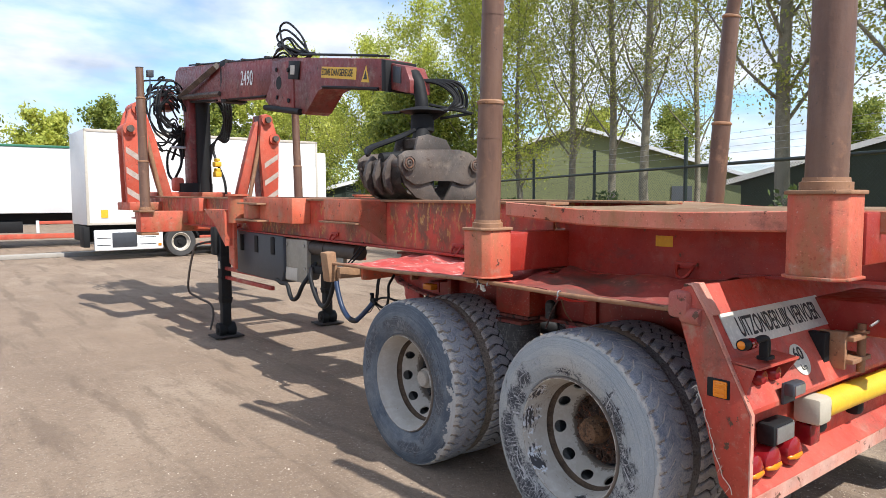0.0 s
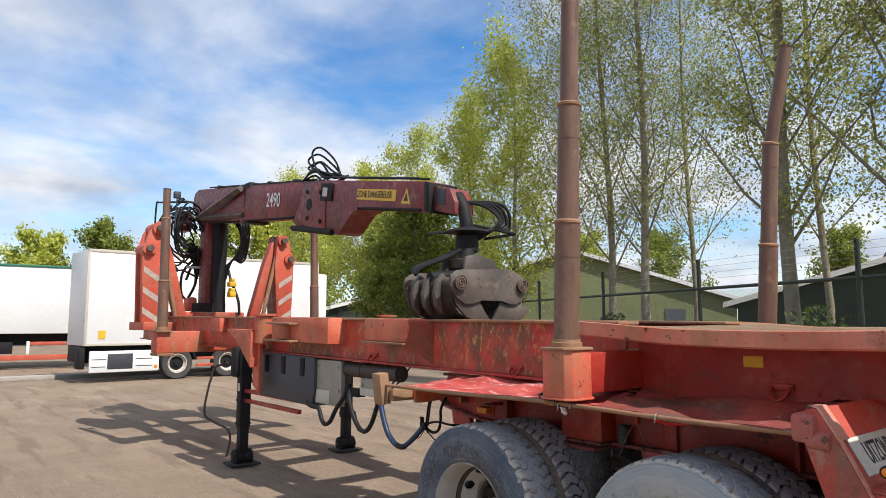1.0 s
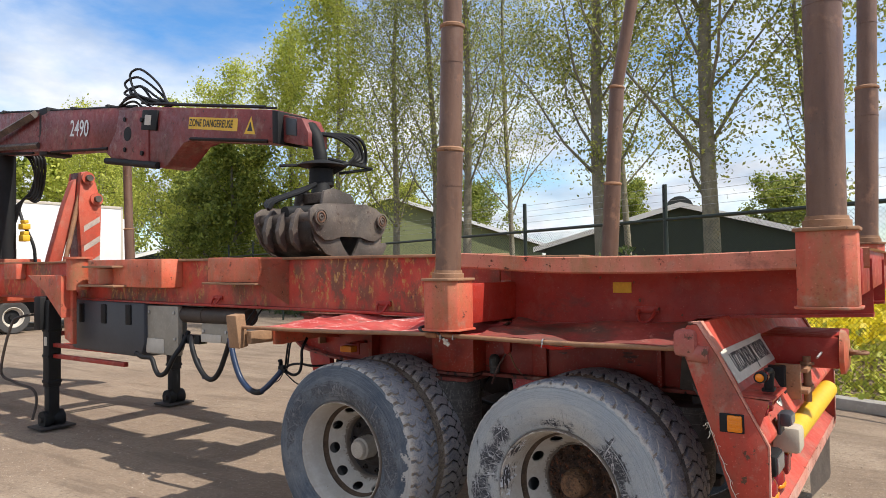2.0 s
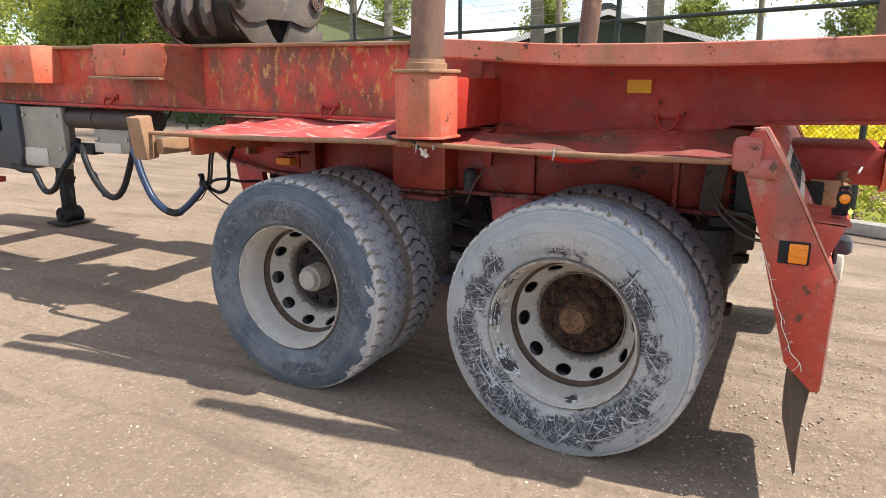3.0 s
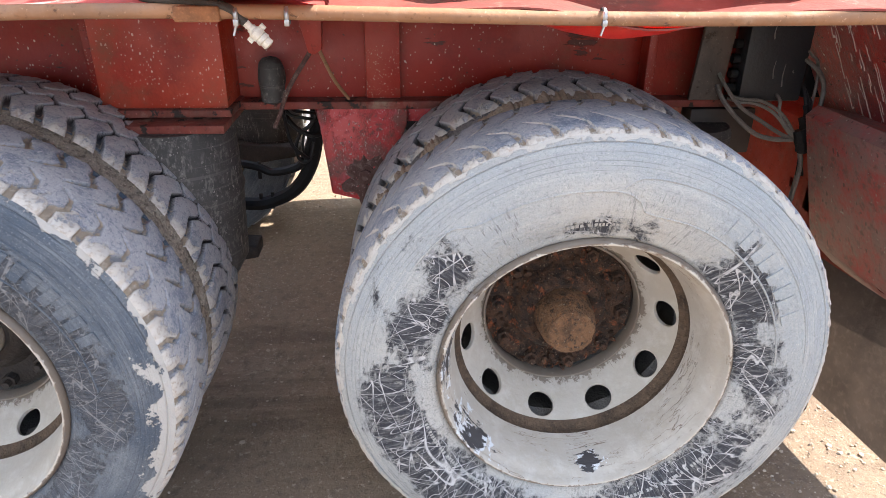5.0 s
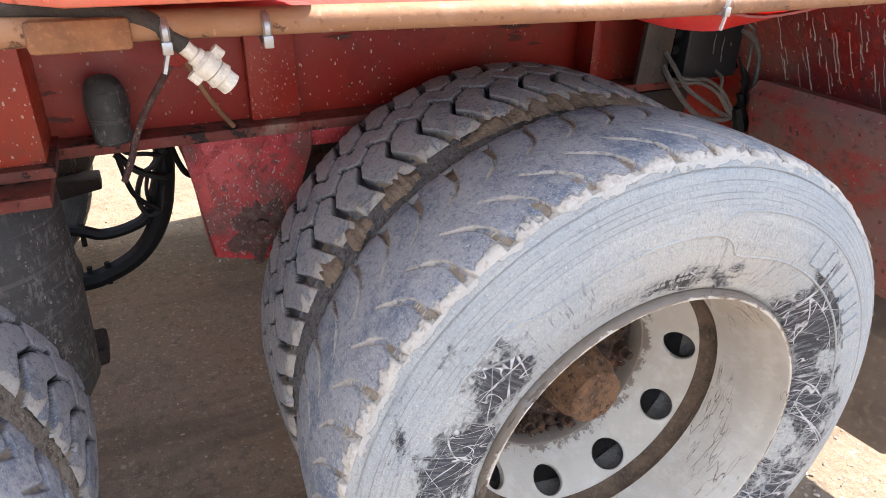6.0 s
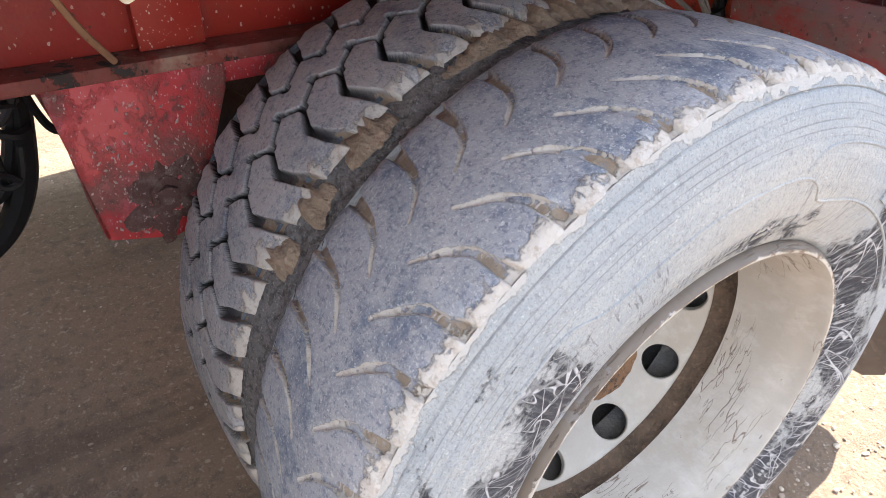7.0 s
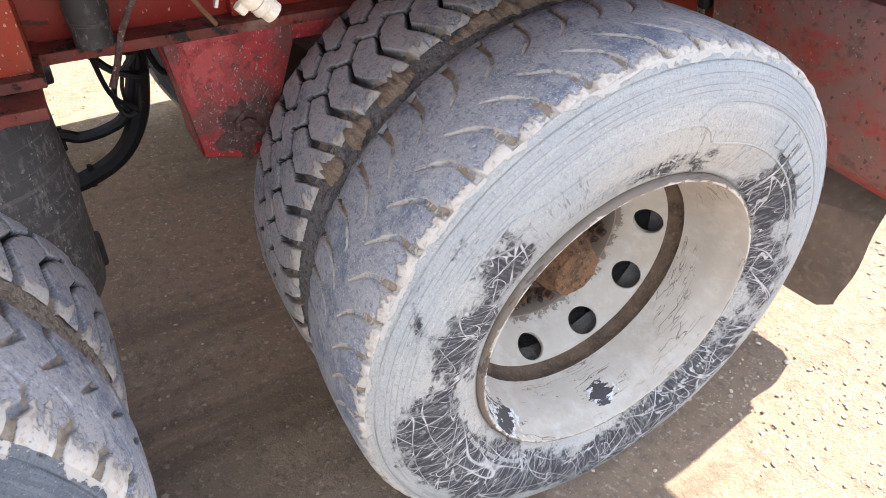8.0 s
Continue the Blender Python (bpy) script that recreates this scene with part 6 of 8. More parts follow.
box(bm, -1.212, -1.200, -0.803, -0.712, 0.888, 0.962, 0.004)
lamp = part("side_lamp", bm, M["black"], trailer)
bm = B()
box(bm, -1.222, -1.210, -0.797, -0.742, 0.893, 0.957, 0.005)
for k in range(3):
    box(bm, -1.225, -1.220, -0.792, -0.748, 0.900 + 0.02 * k, 0.910 + 0.02 * k, 0.001)
part("lens", bm, M["amber"], lamp, "amber lamp lens")

# words on the sloping panel
TILT_PANEL = 29.4


def on_panel(x, z, lift=0.003):
    """A pose on the sloping panel: x along it, its own up."""
    y = -0.632 - (1.303 - z) / 0.455 * 0.253
    n = Vector((0, -0.874, 0.486))
    return Matrix.Translation(Vector((x, y, z)) + n * lift) @ pose(0, 0, 0, 90 - TILT_PANEL, 0, 0)


bm = B()
box(bm, -0.43, 0.43, -0.072, 0.072, 0.0, 0.004, 0.001)
bmesh.ops.transform(bm, matrix=on_panel(-0.685, 1.128, 0.001), verts=bm.verts)
board = part("warning_sign", bm, M["sign"], trailer, "dirty white sign with tall black letters")
words("UITZONDERLIJK VERVOER", 0.118, on_panel(-0.675, 1.128, 0.006), M["ink"], "lettering", board, 0.0015, 0.50, "tall narrow black letters")
bm = lathe(B(), [(0.0, 0.003), (0.068, 0.003), (0.068, 0.0)], (0, 0, 0), "z", 40)
bmesh.ops.transform(bm, matrix=on_panel(-0.675, 0.968, 0.001), verts=bm.verts)
disc60 = part("speed_disc", bm, M["sign"], trailer, "round white speed sticker")
words("60", 0.078, on_panel(-0.675, 0.988, 0.0055), M["ink"], "lettering", disc60, 0.001)
words("km", 0.038, on_panel(-0.675, 0.938, 0.0055), M["ink"], "lettering", disc60)
# hooded pair of small red lamps and a round marker
bm = B()
prism(bm, [(-0.745, 1.040), (-0.905, 1.026), (-0.905, 1.018), (-0.745, 1.030)], "x", -1.19, -0.875)
prism(bm, [(-0.755, 1.02), (-0.903, 1.020), (-0.840, 0.925)], "x", -0.882, -0.875)
prism(bm, [(-0.755, 1.03), (-0.893, 1.024), (-0.850, 0.90)], "x", -1.190, -1.183)
part("lamp_hood", bm, M["rear_red"], trailer)
for x in (-1.065, -0.955):
    bm = lathe(B(), [(0.0, -0.868), (0.024, -0.864), (0.036, -0.845), (0.038, -0.78)], (x, 0, 0.965), "y", 24)
    part("small_lamp", bm, M["lens"], trailer, "small round red lamp")
bm = lathe(B(), [(0.021, -1.225), (0.0225, -1.245), (0.021, -1.262), (0.018, -1.266), (0.015, -1.262)], (0, -0.872, 1.118), "x", 24)
marker = part("corner_lamp", bm, M["black"], trailer, "round two-coloured corner lamp on a rubber arm")
part("amber_lens", lathe(B(), [(0.0, -1.271), (0.010, -1.269), (0.0165, -1.262), (0.017, -1.25)], (0, -0.872, 1.118), "x", 24), M["amber"], marker)
part("red_lens", lathe(B(), [(0.0, -1.170), (0.012, -1.173), (0.021, -1.185), (0.022, -1.225)], (0, -0.874, 1.116), "x", 24), M["lens"], marker, "cracked red lens")
bm = sweep(B(), curve([(-1.175, -0.875, 1.118), (-1.13, -0.880, 1.128), (-1.10, -0.885, 1.120), (-1.085, -0.88, 1.085), (-1.080, -0.875, 1.045)], 4), 0.013, 10)
box(bm, -1.11, -1.05, -0.895, -0.85, 1.040, 1.056, 0.005)
box(bm, -1.115, -1.095, -0.895, -0.86, 1.05, 1.135, 0.008)
part("lamp_bracket", bm, M["black"], marker)
bm = B()
box(bm, -0.965, -0.865, -0.892, -0.880, 0.845, 0.93, 0.004)
pl = part("plate_bracket", bm, M["plastic"], trailer, "grey lamp bracket")
bm = B()
box(bm, -0.965, -0.865, -0.93, -0.885, 0.88, 0.935, 0.012)
part("plate_lamp", bm, M["plastic"], pl, "grey plate lamp")
part("lamp_glass", box(B(), -0.955, -0.875, -0.934, -0.9285, 0.888, 0.925, 0.002), M["chrome"], pl)
bm = B()
box(bm, -1.00, -0.83, -0.878, -0.80, 0.675, 0.765, 0.016)
wl2 = part("work_lamp", bm, M["black"], trailer, "square black work lamp")
bm = B()
box(bm, -0.985, -0.845, -0.884, -0.876, 0.688, 0.752, 0.003)
box(bm, -0.831, -0.820, -0.872, -0.812, 0.688, 0.752, 0.004)
part("lamp_glass", bm, M["chrome"], wl2, "pale lamp face")
# yellow tube with a cream end sleeve
bm = sweep(B(), [(-0.60, -0.868, 0.765), (0.95, -0.868, 0.735)], 0.056, 24)
tube = part("warning_tube", bm, M["yellow"], trailer, "yellow painted warning tube")
bm = box(B(), -0.725, -0.605, -0.932, -0.815, 0.712, 0.828, 0.022)
part("end_sleeve", bm, M["cream"], tube, "cream plastic cover on the tube's end")
for x, r in ((-1.095, 0.062), (-0.955, 0.066), (-0.775, 0.064)):
    bm = lathe(B(), [(0.0, -0.872), (r * 0.6, -0.868), (r * 0.92, -0.855), (r, -0.84), (r, -0.79)], (x, 0, 0.605), "y", 36)
    tail = part("tail_lamp", bm, M["lens"], trailer, "round red and amber tail lamp")
    bm = lathe(B(), [(0.0, -0.877), (r * 0.60, -0.873), (r * 0.90, -0.861), (r * 0.93, -0.84)], (x, 0, 0.0), "y", 28)
    for v in bm.verts:
        v.co.z = 0.592 + v.co.z * 0.30
    part("amber_lens", bm, M["amber"], tail, "amber band of the lamp")
bm = B()
box(bm, -0.655, -0.565, -0.868, -0.79, 0.60, 0.69, 0.008)
part("fog_lamp", bm, M["lens"], trailer, "square red fog lamp")
for x in (-0.50, -0.10):
    bm = B()
    box(bm, x - 0.04, x + 0.04, -0.86, -0.79, 0.62, 0.70, 0.025)
    part("rubber_buffer", bm, M["black"], trailer, "black rubber buffer")
# tow hitch in the middle
bm = B()
box(bm, -0.49, -0.435, -0.84, -0.76, 0.91, 1.06, 0.006)
part("hitch_back", bm, M["black"], trailer)
bm = B()
for z in (0.925, 1.025):
    box(bm, -0.42, -0.22, -0.93, -0.80, z, z + 0.022, 0.004)
box(bm, -0.43, -0.405, -0.90, -0.79, 0.90, 1.065, 0.004)
cyl(bm, (-0.28, -0.91, 0.87), (-0.28, -0.91, 1.09), 0.018, seg=16)
cyl(bm, (-0.28, -0.91, 1.05), (-0.28, -0.91, 1.062), 0.032, seg=16)
part("tow_hitch", bm, M["pipe"], trailer, "rusty pin tow hitch")
bm = B()
sweep(bm, curve([(-0.33, -0.96, 1.09), (-0.24, -0.98, 1.12), (-0.18, -0.96, 1.09), (-0.25, -0.93, 1.08)], 5), 0.006, 6)
part("pin_ring", bm, M["chrome"], trailer)
# extension box that sticks out behind, with a round end flange and an eye bolt
bm = B()
box(bm, -0.28, 0.28, -1.05, -0.66, 1.035, 1.185, 0.008)
ext = part("extension_box", bm, M["red"], trailer, "dull red drawbar box")
bm = lathe(B(), [(0.0, -1.085), (0.07, -1.085), (0.105, -1.07), (0.11, -1.05), (0.0, -1.05)], (-0.20, 0, 1.11), "y", 28)
part("end_flange", bm, M["orange"], ext)
bm = B()
sweep(bm, curve([(-0.20 + 0.035 * math.cos(a), -1.125 + 0.035 * math.sin(a), 1.11) for a in [0.5 * k for k in range(13)]], 3), 0.009, 8)
cyl(bm, (-0.20, -1.085, 1.11), (-0.20, -1.10, 1.11), 0.018, seg=12)
part("eye_bolt", bm, M["pipe"], ext)

# junction box and cables behind the rear wheel
bm = B()
box(bm, -0.60, -0.53, -0.69, -0.52, 0.925, 1.17, 0.008)
jb = part("junction_box", bm, M["darkbox"], trailer, "dark junction box with grey cables")
for y, z0, z1 in ((-0.585, 1.085, 1.118), (-0.602, 0.985, 1.03), (-0.630, 0.965, 1.022), (-0.655, 1.00, 1.008)):
    drip = sweep(B(), curve([(-0.6005, y, z1), (-0.6005, y + 0.002, (z0 + z1) / 2), (-0.6005, y - 0.001, z0)], 4), [0.0008 + 0.0012 * k / 8 for k in range(9)], 6)
    part("paint_drip", drip, M["cable"], jb, "pale dried drip")
# added block, no known part: stands in for the dark gap below the box
part("valve_block", box(B(), -0.54, -0.47, -0.610, -0.425, 0.765, 0.892, 0.006), M["tank"], trailer, "dark brown block added to darken the gap under the junction box")
KNOT = [(-0.62, -0.700, 0.822), (-0.62, -0.714, 0.786), (-0.615, -0.726, 0.740), (-0.60, -0.730, 0.62)]
for k, (r, pts) in enumerate(((0.0055, [(-0.60, -0.455, 1.00), (-0.62, -0.471, 0.968), (-0.62, -0.519, 0.917), (-0.62, -0.585, 0.877), (-0.62, -0.655, 0.838)]),
                              (0.0065, [(-0.60, -0.455, 0.97), (-0.62, -0.468, 0.936), (-0.62, -0.520, 0.883), (-0.62, -0.574, 0.844), (-0.62, -0.623, 0.829), (-0.62, -0.665, 0.826)]),
                              (0.0045, [(-0.60, -0.490, 0.935), (-0.62, -0.515, 0.929), (-0.62, -0.561, 0.924), (-0.62, -0.619, 0.896), (-0.62, -0.672, 0.842)]),
                              (0.0045, [(-0.60, -0.500, 0.940), (-0.62, -0.530, 0.935), (-0.62, -0.579, 0.930), (-0.62, -0.639, 0.895), (-0.62, -0.680, 0.848)]),
                              (0.0045, [(-0.58, -0.622, 0.950), (-0.62, -0.624, 0.932), (-0.62, -0.628, 0.905), (-0.62, -0.648, 0.872), (-0.62, -0.680, 0.843)]),
                              (0.0065, [(-0.57, -0.680, 1.040), (-0.62, -0.690, 1.024), (-0.62, -0.714, 1.004), (-0.62, -0.734, 0.969), (-0.62, -0.738, 0.913), (-0.62, -0.724, 0.862), (-0.62, -0.705, 0.835)]),
                              (0.0040, [(-0.57, -0.680, 1.070), (-0.61, -0.690, 1.046), (-0.61, -0.708, 1.030), (-0.60, -0.725, 0.98), (-0.60, -0.725, 0.90), (-0.61, -0.705, 0.84)]))):
    w = 0.004 * (k - 3)
    tail = [(x - w, y + 0.5 * w, z) for x, y, z in KNOT]
    part("cable", sweep(B(), curve(pts + tail, 6), r, 6), M["cable"], jb)
for z, r in ((0.905, 0.008), (0.872, 0.012), (0.838, 0.018), (0.812, 0.020)):
    y = -0.700 - 0.012 * (z < 0.83)
    part("cable_wrap", sweep(B(), curve([(-0.625, y + 0.006, z + 0.016), (-0.628, y, z), (-0.625, y - 0.004, z - 0.013)], 3), r, 9), M["black"], jb)
for k in range(3):
    part("cable", sweep(B(), curve([(-0.60, -0.69 - 0.006 * k, 0.97 - 0.01 * k), (-0.625, -0.694 - 0.008 * k, 0.92), (-0.63, -0.700, 0.86), (-0.62, -0.714, 0.79), (-0.61, -0.726 - 0.008 * k, 0.72)], 5), 0.004, 6), M["hose"], jb)
for k in range(4):
    z = 0.955 + 0.038 * k
    part("cable_gland", cyl(B(), (-0.565, -0.522, z), (-0.565, -0.500, z), 0.012, seg=10), M["black"], jb)
bm = B()
prism(bm, [(-0.385, 0.93), (-0.47, 0.93), (-0.49, 1.20), (-0.41, 1.22)], "x", -0.60, -0.585, 0.003)
part("post", bm, M["steel"], trailer, "grey bolted bracket plate")
# small air coupling tied to the rail
bm = B()
sweep(bm, curve([(-1.08, 0.80, 1.245), (-1.17, 0.79, 1.240), (-1.205, 0.76, 1.2295), (-1.212, 0.70, 1.2265), (-1.214, 0.66, 1.222), (-1.215, 0.632, 1.213), (-1.213, 0.613, 1.194)], 4), 0.0075, 10)
part("air_hose", bm, M["dirtyhose"], trailer, "dirty black air hose along the rail")
bm = B()
ax = Vector((0.0, -0.70, -0.71)).normalized()
at = Vector((-1.213, 0.613, 1.194))
sweep(bm, [at, at + ax * 0.012, at + ax * 0.013, at + ax * 0.020], [0.0075, 0.0075, 0.0095, 0.0095], 12)
sweep(bm, [at + ax * 0.018, at + ax * 0.022, at + ax * 0.034, at + ax * 0.037], [0.010, 0.0135, 0.0135, 0.010], 14)
sweep(bm, [at + ax * 0.036, at + ax * 0.044, at + ax * 0.046, at + ax * 0.056, at + ax * 0.058], [0.0125, 0.0140, 0.0115, 0.0115, 0.006], 14)
side = Vector((0.0, -0.71, 0.70))
for s in (-1, 1):
    c = at + ax * 0.026 + side * 0.016 * s
    sweep(bm, [c - ax * 0.005, c + ax * 0.006], 0.0055, 8)
    sweep(bm, [at + ax * 0.026, c], 0.005, 8)
bmesh.ops.transform(bm, matrix=Matrix.Translation(at) @ Matrix.Scale(0.84, 4) @ Matrix.Translation(-at), verts=bm.verts)
part("air_coupling", bm, M["paleplastic"], trailer, "small pale plastic air coupling tied to the rail")
for y in (0.625, 0.548, 0.05):
    bm = lathe(B(), [(0.0125, -0.0035), (0.0145, -0.002), (0.0145, 0.002), (0.0125, 0.0035)], (-1.211, y, 1.2045), "y", 14)
    box(bm, -1.226, -1.220, y - 0.004, y + 0.004, 1.190, 1.200, 0.001)
    if y != 0.548:
        sweep(bm, [(-1.223, y, 1.192), (-1.224, y + 0.005, 1.176)], 0.0022, 5)
    part("cable_tie", bm, M["chrome"], trailer, "grey cable tie")
bm = B()
box(bm, -1.226, -1.190, 0.648, 0.718, 1.1955, 1.2195, 0.004)
part("rail_clamp", bm, M["clamp"], trailer, "rusty brown clamp plate under the rail")
# loose cables and the damper between the wheels
bm = B()
lathe(bm, [(0.0, 1.040), (0.018, 1.035), (0.028, 1.026), (0.033, 1.01), (0.033, 0.985), (0.030, 0.96), (0.031, 0.93), (0.0, 0.915)], (-0.575, 0.695, 0), "z", 26)
for v in bm.verts:
    v.co += Vector((1, 1, 0.5)) * 0.006 * noise.noise(v.co * 38)
part("damper", bm, M["rubber_bag"], trailer, "black dusty damper")
part("brake_line", sweep(B(), curve([(-0.62, 0.578, 1.085), (-0.62, 0.589, 1.058), (-0.62, 0.632, 0.995), (-0.62, 0.658, 0.950), (-0.62, 0.675, 0.905), (-0.62, 0.692, 0.870)], 6), 0.0055, 8), M["splash_mud"], trailer)
part("brake_line", sweep(B(), curve([(-0.62, 0.572, 1.075), (-0.62, 0.556, 1.035), (-0.62, 0.532, 0.985), (-0.60, 0.502, 0.938)], 6), 0.0045, 8), M["pipe"], trailer, "rusty thin pipe with pale chips")
bm = prism(B(), [(0.630, 1.21), (0.592, 1.056), (0.576, 1.052), (0.560, 1.064), (0.550, 1.21)], "x", -0.632, -0.600, 0.002)
part("line_bracket", bm, M["frame"], trailer, "folded dark red bracket holding thin lines")
rng = random.Random(3)
for pts, r in (([(-0.36, 0.61, 0.95), (-0.34, 0.612, 0.855), (-0.34, 0.622, 0.77), (-0.34, 0.644, 0.682), (-0.34, 0.691, 0.608), (-0.34, 0.761, 0.567), (-0.34, 0.846, 0.556), (-0.30, 1.10, 0.57), (-0.22, 1.36, 0.62)], 0.021),
               ([(-0.36, 0.630, 0.94), (-0.35, 0.622, 0.85), (-0.345, 0.632, 0.78), (-0.345, 0.666, 0.694), (-0.345, 0.704, 0.668), (-0.345, 0.764, 0.660), (-0.345, 0.817, 0.680), (-0.30, 1.0, 0.70)], 0.013)):
    part("hose", sweep(B(), curve(pts, 7), r, 8), M["hose"], trailer, "black hose hanging under the frame")
for pts, r in (([(-0.40, 0.705, 0.90), (-0.40, 0.70, 0.829), (-0.40, 0.685, 0.758), (-0.39, 0.644, 0.714)], 0.0055),
               ([(-0.38, 0.70, 0.90), (-0.38, 0.678, 0.858), (-0.38, 0.641, 0.851), (-0.37, 0.604, 0.847), (-0.36, 0.585, 0.87)], 0.005),
               ([(-0.38, 0.71, 0.87), (-0.38, 0.684, 0.841), (-0.38, 0.649, 0.834), (-0.37, 0.618, 0.825)], 0.005),
               ([(-0.37, 0.705, 0.838), (-0.37, 0.675, 0.801), (-0.37, 0.631, 0.779), (-0.36, 0.608, 0.781)], 0.008),
               ([(-0.37, 0.615, 0.84), (-0.37, 0.635, 0.808), (-0.37, 0.665, 0.787), (-0.37, 0.681, 0.739), (-0.37, 0.669, 0.701), (-0.37, 0.643, 0.707), (-0.36, 0.629, 0.756)], 0.0055),
               ([(-0.36, 0.610, 0.83), (-0.36, 0.645, 0.80), (-0.36, 0.662, 0.750), (-0.36, 0.655, 0.70), (-0.36, 0.632, 0.72)], 0.004),
               ([(-0.36, 0.604, 0.86), (-0.36, 0.592, 0.804), (-0.36, 0.575, 0.772), (-0.36, 0.540, 0.767)], 0.007),
               ([(-0.36, 0.60, 0.88), (-0.36, 0.585, 0.85), (-0.36, 0.56, 0.845)], 0.006)):
    part("thin_hose", sweep(B(), curve(pts, 6), r, 6), M["hose"], trailer)
for y, z in ((0.800, 0.664), (0.805, 0.562), (0.770, 0.566), (0.633, 0.70)):
    part("hose_clip", sweep(B(), [(-0.345, y, z - 0.024), (-0.345, y - 0.002, z + 0.028)], 0.006, 6), M["black"], trailer)


# ---- under the beam: legs, boxes, hoses ----
def landing_leg(s):
    x, y = 0.69 * s, 5.90
    bm = B()
    box(bm, x - 0.062, x + 0.062, y - 0.062, y + 0.062, 0.42, 1.30, 0.008)
    leg = part("landing_leg", bm, M["black"], trailer, "black telescopic landing leg")
    bm = B()
    box(bm, x - 0.052, x + 0.052, y - 0.052, y + 0.052, 0.10, 0.44, 0.006)
    part("inner_leg", bm, M["black"], leg)
    bm = B()
    lathe(bm, [(0.0, -0.10), (0.085, -0.10), (0.09, -0.06), (0.06, 0.0), (0.09, 0.06), (0.085, 0.10), (0.0, 0.10)], (x, y, 0.095), "x", 24)
    part("foot_roller", bm, M["black"], leg)
    bm = B()
    box(bm, x - 0.17, x + 0.17, y - 0.15, y + 0.15, 0.012, 0.032, 0.004)
    part("foot_plate", bm, M["mudsteel"], leg)
    bm = B()
    box(bm, x - 0.11, x + 0.11, y + 0.02, y + 0.16, 1.00, 1.34, 0.02)
    part("gear_box", bm, M["black"], leg)
    for z in (0.46, 0.72, 0.98):
        part("leg_band", box(B(), x - 0.068, x + 0.068, y - 0.068, y + 0.068, z, z + 0.03, 0.004), M["black"], leg)
    part("roller_hub", cyl(B(), (x - 0.12, y, 0.095), (x + 0.12, y, 0.095), 0.03, seg=14), M["mudsteel"], leg)
    part("leg_plate", box(B(), x - 0.066, x - 0.062, y - 0.03, y + 0.03, 0.84, 0.93, 0.001), M["pale"], leg, "small pale maker's plate")
    return leg


for s in (-1, 1):
    landing_leg(s)
bm = B()
sweep(bm, curve([(-0.70, 6.10, 1.16), (-0.90, 6.08, 1.14), (-0.98, 6.12, 1.06), (-1.02, 6.25, 0.60), (-0.94, 6.15, 0.48), (-0.87, 5.92, 0.42), (-0.85, 5.87, 0.30), (-0.89, 5.87, 0.12)], 6), 0.013, 8)
part("leg_crank", bm, M["tank"], trailer, "hanging bent crank handle")
for z in (0.80, 0.93):
    part("leg_brace", box(B(), -0.63, 0.63, 5.88, 5.93, z, z + 0.045, 0.004), M["frame"], trailer)
for z in (0.715, 0.825):
    part("leg_brace", box(B(), -0.71, -0.67, 4.5, 5.85, z, z + 0.04, 0.003), M["frame"], trailer)
bm = B()
prism(bm, [(4.20, 0.82), (4.14, 0.95), (4.14, 1.30), (5.46, 1.32), (5.46, 0.90), (5.38, 0.84)], "x", -0.735, -0.30, 0.03)
chest = part("tool_chest", bm, M["plastic"], trailer, "grey moulded plastic tool chest")
for k, y in enumerate((4.38, 4.80, 5.20)):
    bm = B()
    box(bm, -0.747, -0.730, y - 0.045, y + 0.045, 1.10, 1.28, 0.012)
    part("latch", bm, M["black"], chest, "black recessed latch")
bm = B()
box(bm, -0.70, -0.655, 3.69, 4.16, 0.86, 1.275, 0.006)
cab = part("control_box", bm, M["beige"], trailer, "beige steel control box")
bm = B()
box(bm, -0.706, -0.70, 3.89, 4.155, 0.87, 0.993, 0.002)
part("plate", bm, M["pale"], cab)
for y, z in ((3.73, 1.00), (3.74, 1.22), (4.11, 1.22)):
    part("screw", bolt(B(), (-0.70, y, z), (-1, 0, 0), 0.014, 0.01), M["chrome"], cab)
bm = B()
cyl(bm, (-0.62, 3.78, 1.205), (-0.62, 2.85, 1.203), 0.068, seg=24)
cyl(bm, (-0.62, 3.42, 1.205), (-0.62, 3.40, 1.205), 0.072, seg=24)
part("air_tank", bm, M["tank"], trailer, "long dark brown tube tank")
bm = B()
box(bm, -0.64, -0.60, 3.11, 3.455, 0.985, 1.15, 0.004)
vp = part("valve_plate", bm, M["beige"], trailer, "beige steel valve plate")
part("pale_cover", box(B(), -0.646, -0.64, 3.19, 3.455, 0.985, 1.05, 0.002), M["pale"], vp)
for y in (3.13, 3.42):
    part("screw", bolt(B(), (-0.64, y, 1.075), (-1, 0, 0), 0.014, 0.01), M["chrome"], vp)
bm = B()
box(bm, -0.66, -0.58, 3.46, 3.80, 0.965, 1.035, 0.004)
part("box_bracket", bm, M["black"], trailer)


def loop(name, pts, r, material, label=""):
    bm = sweep(B(), curve(pts, 8), r, 10)
    return part(name, bm, material, trailer, label)


loop("hanging_hose", [(-0.80, 4.15, 0.87), (-0.80, 4.05, 0.845), (-0.80, 3.92, 0.84), (-0.80, 3.86, 0.75), (-0.80, 3.80, 0.71), (-0.79, 3.72, 0.74), (-0.76, 3.66, 0.86), (-0.70, 3.64, 0.95), (-0.62, 3.66, 1.06)], 0.020, M["hose"], "thick black hanging hose")
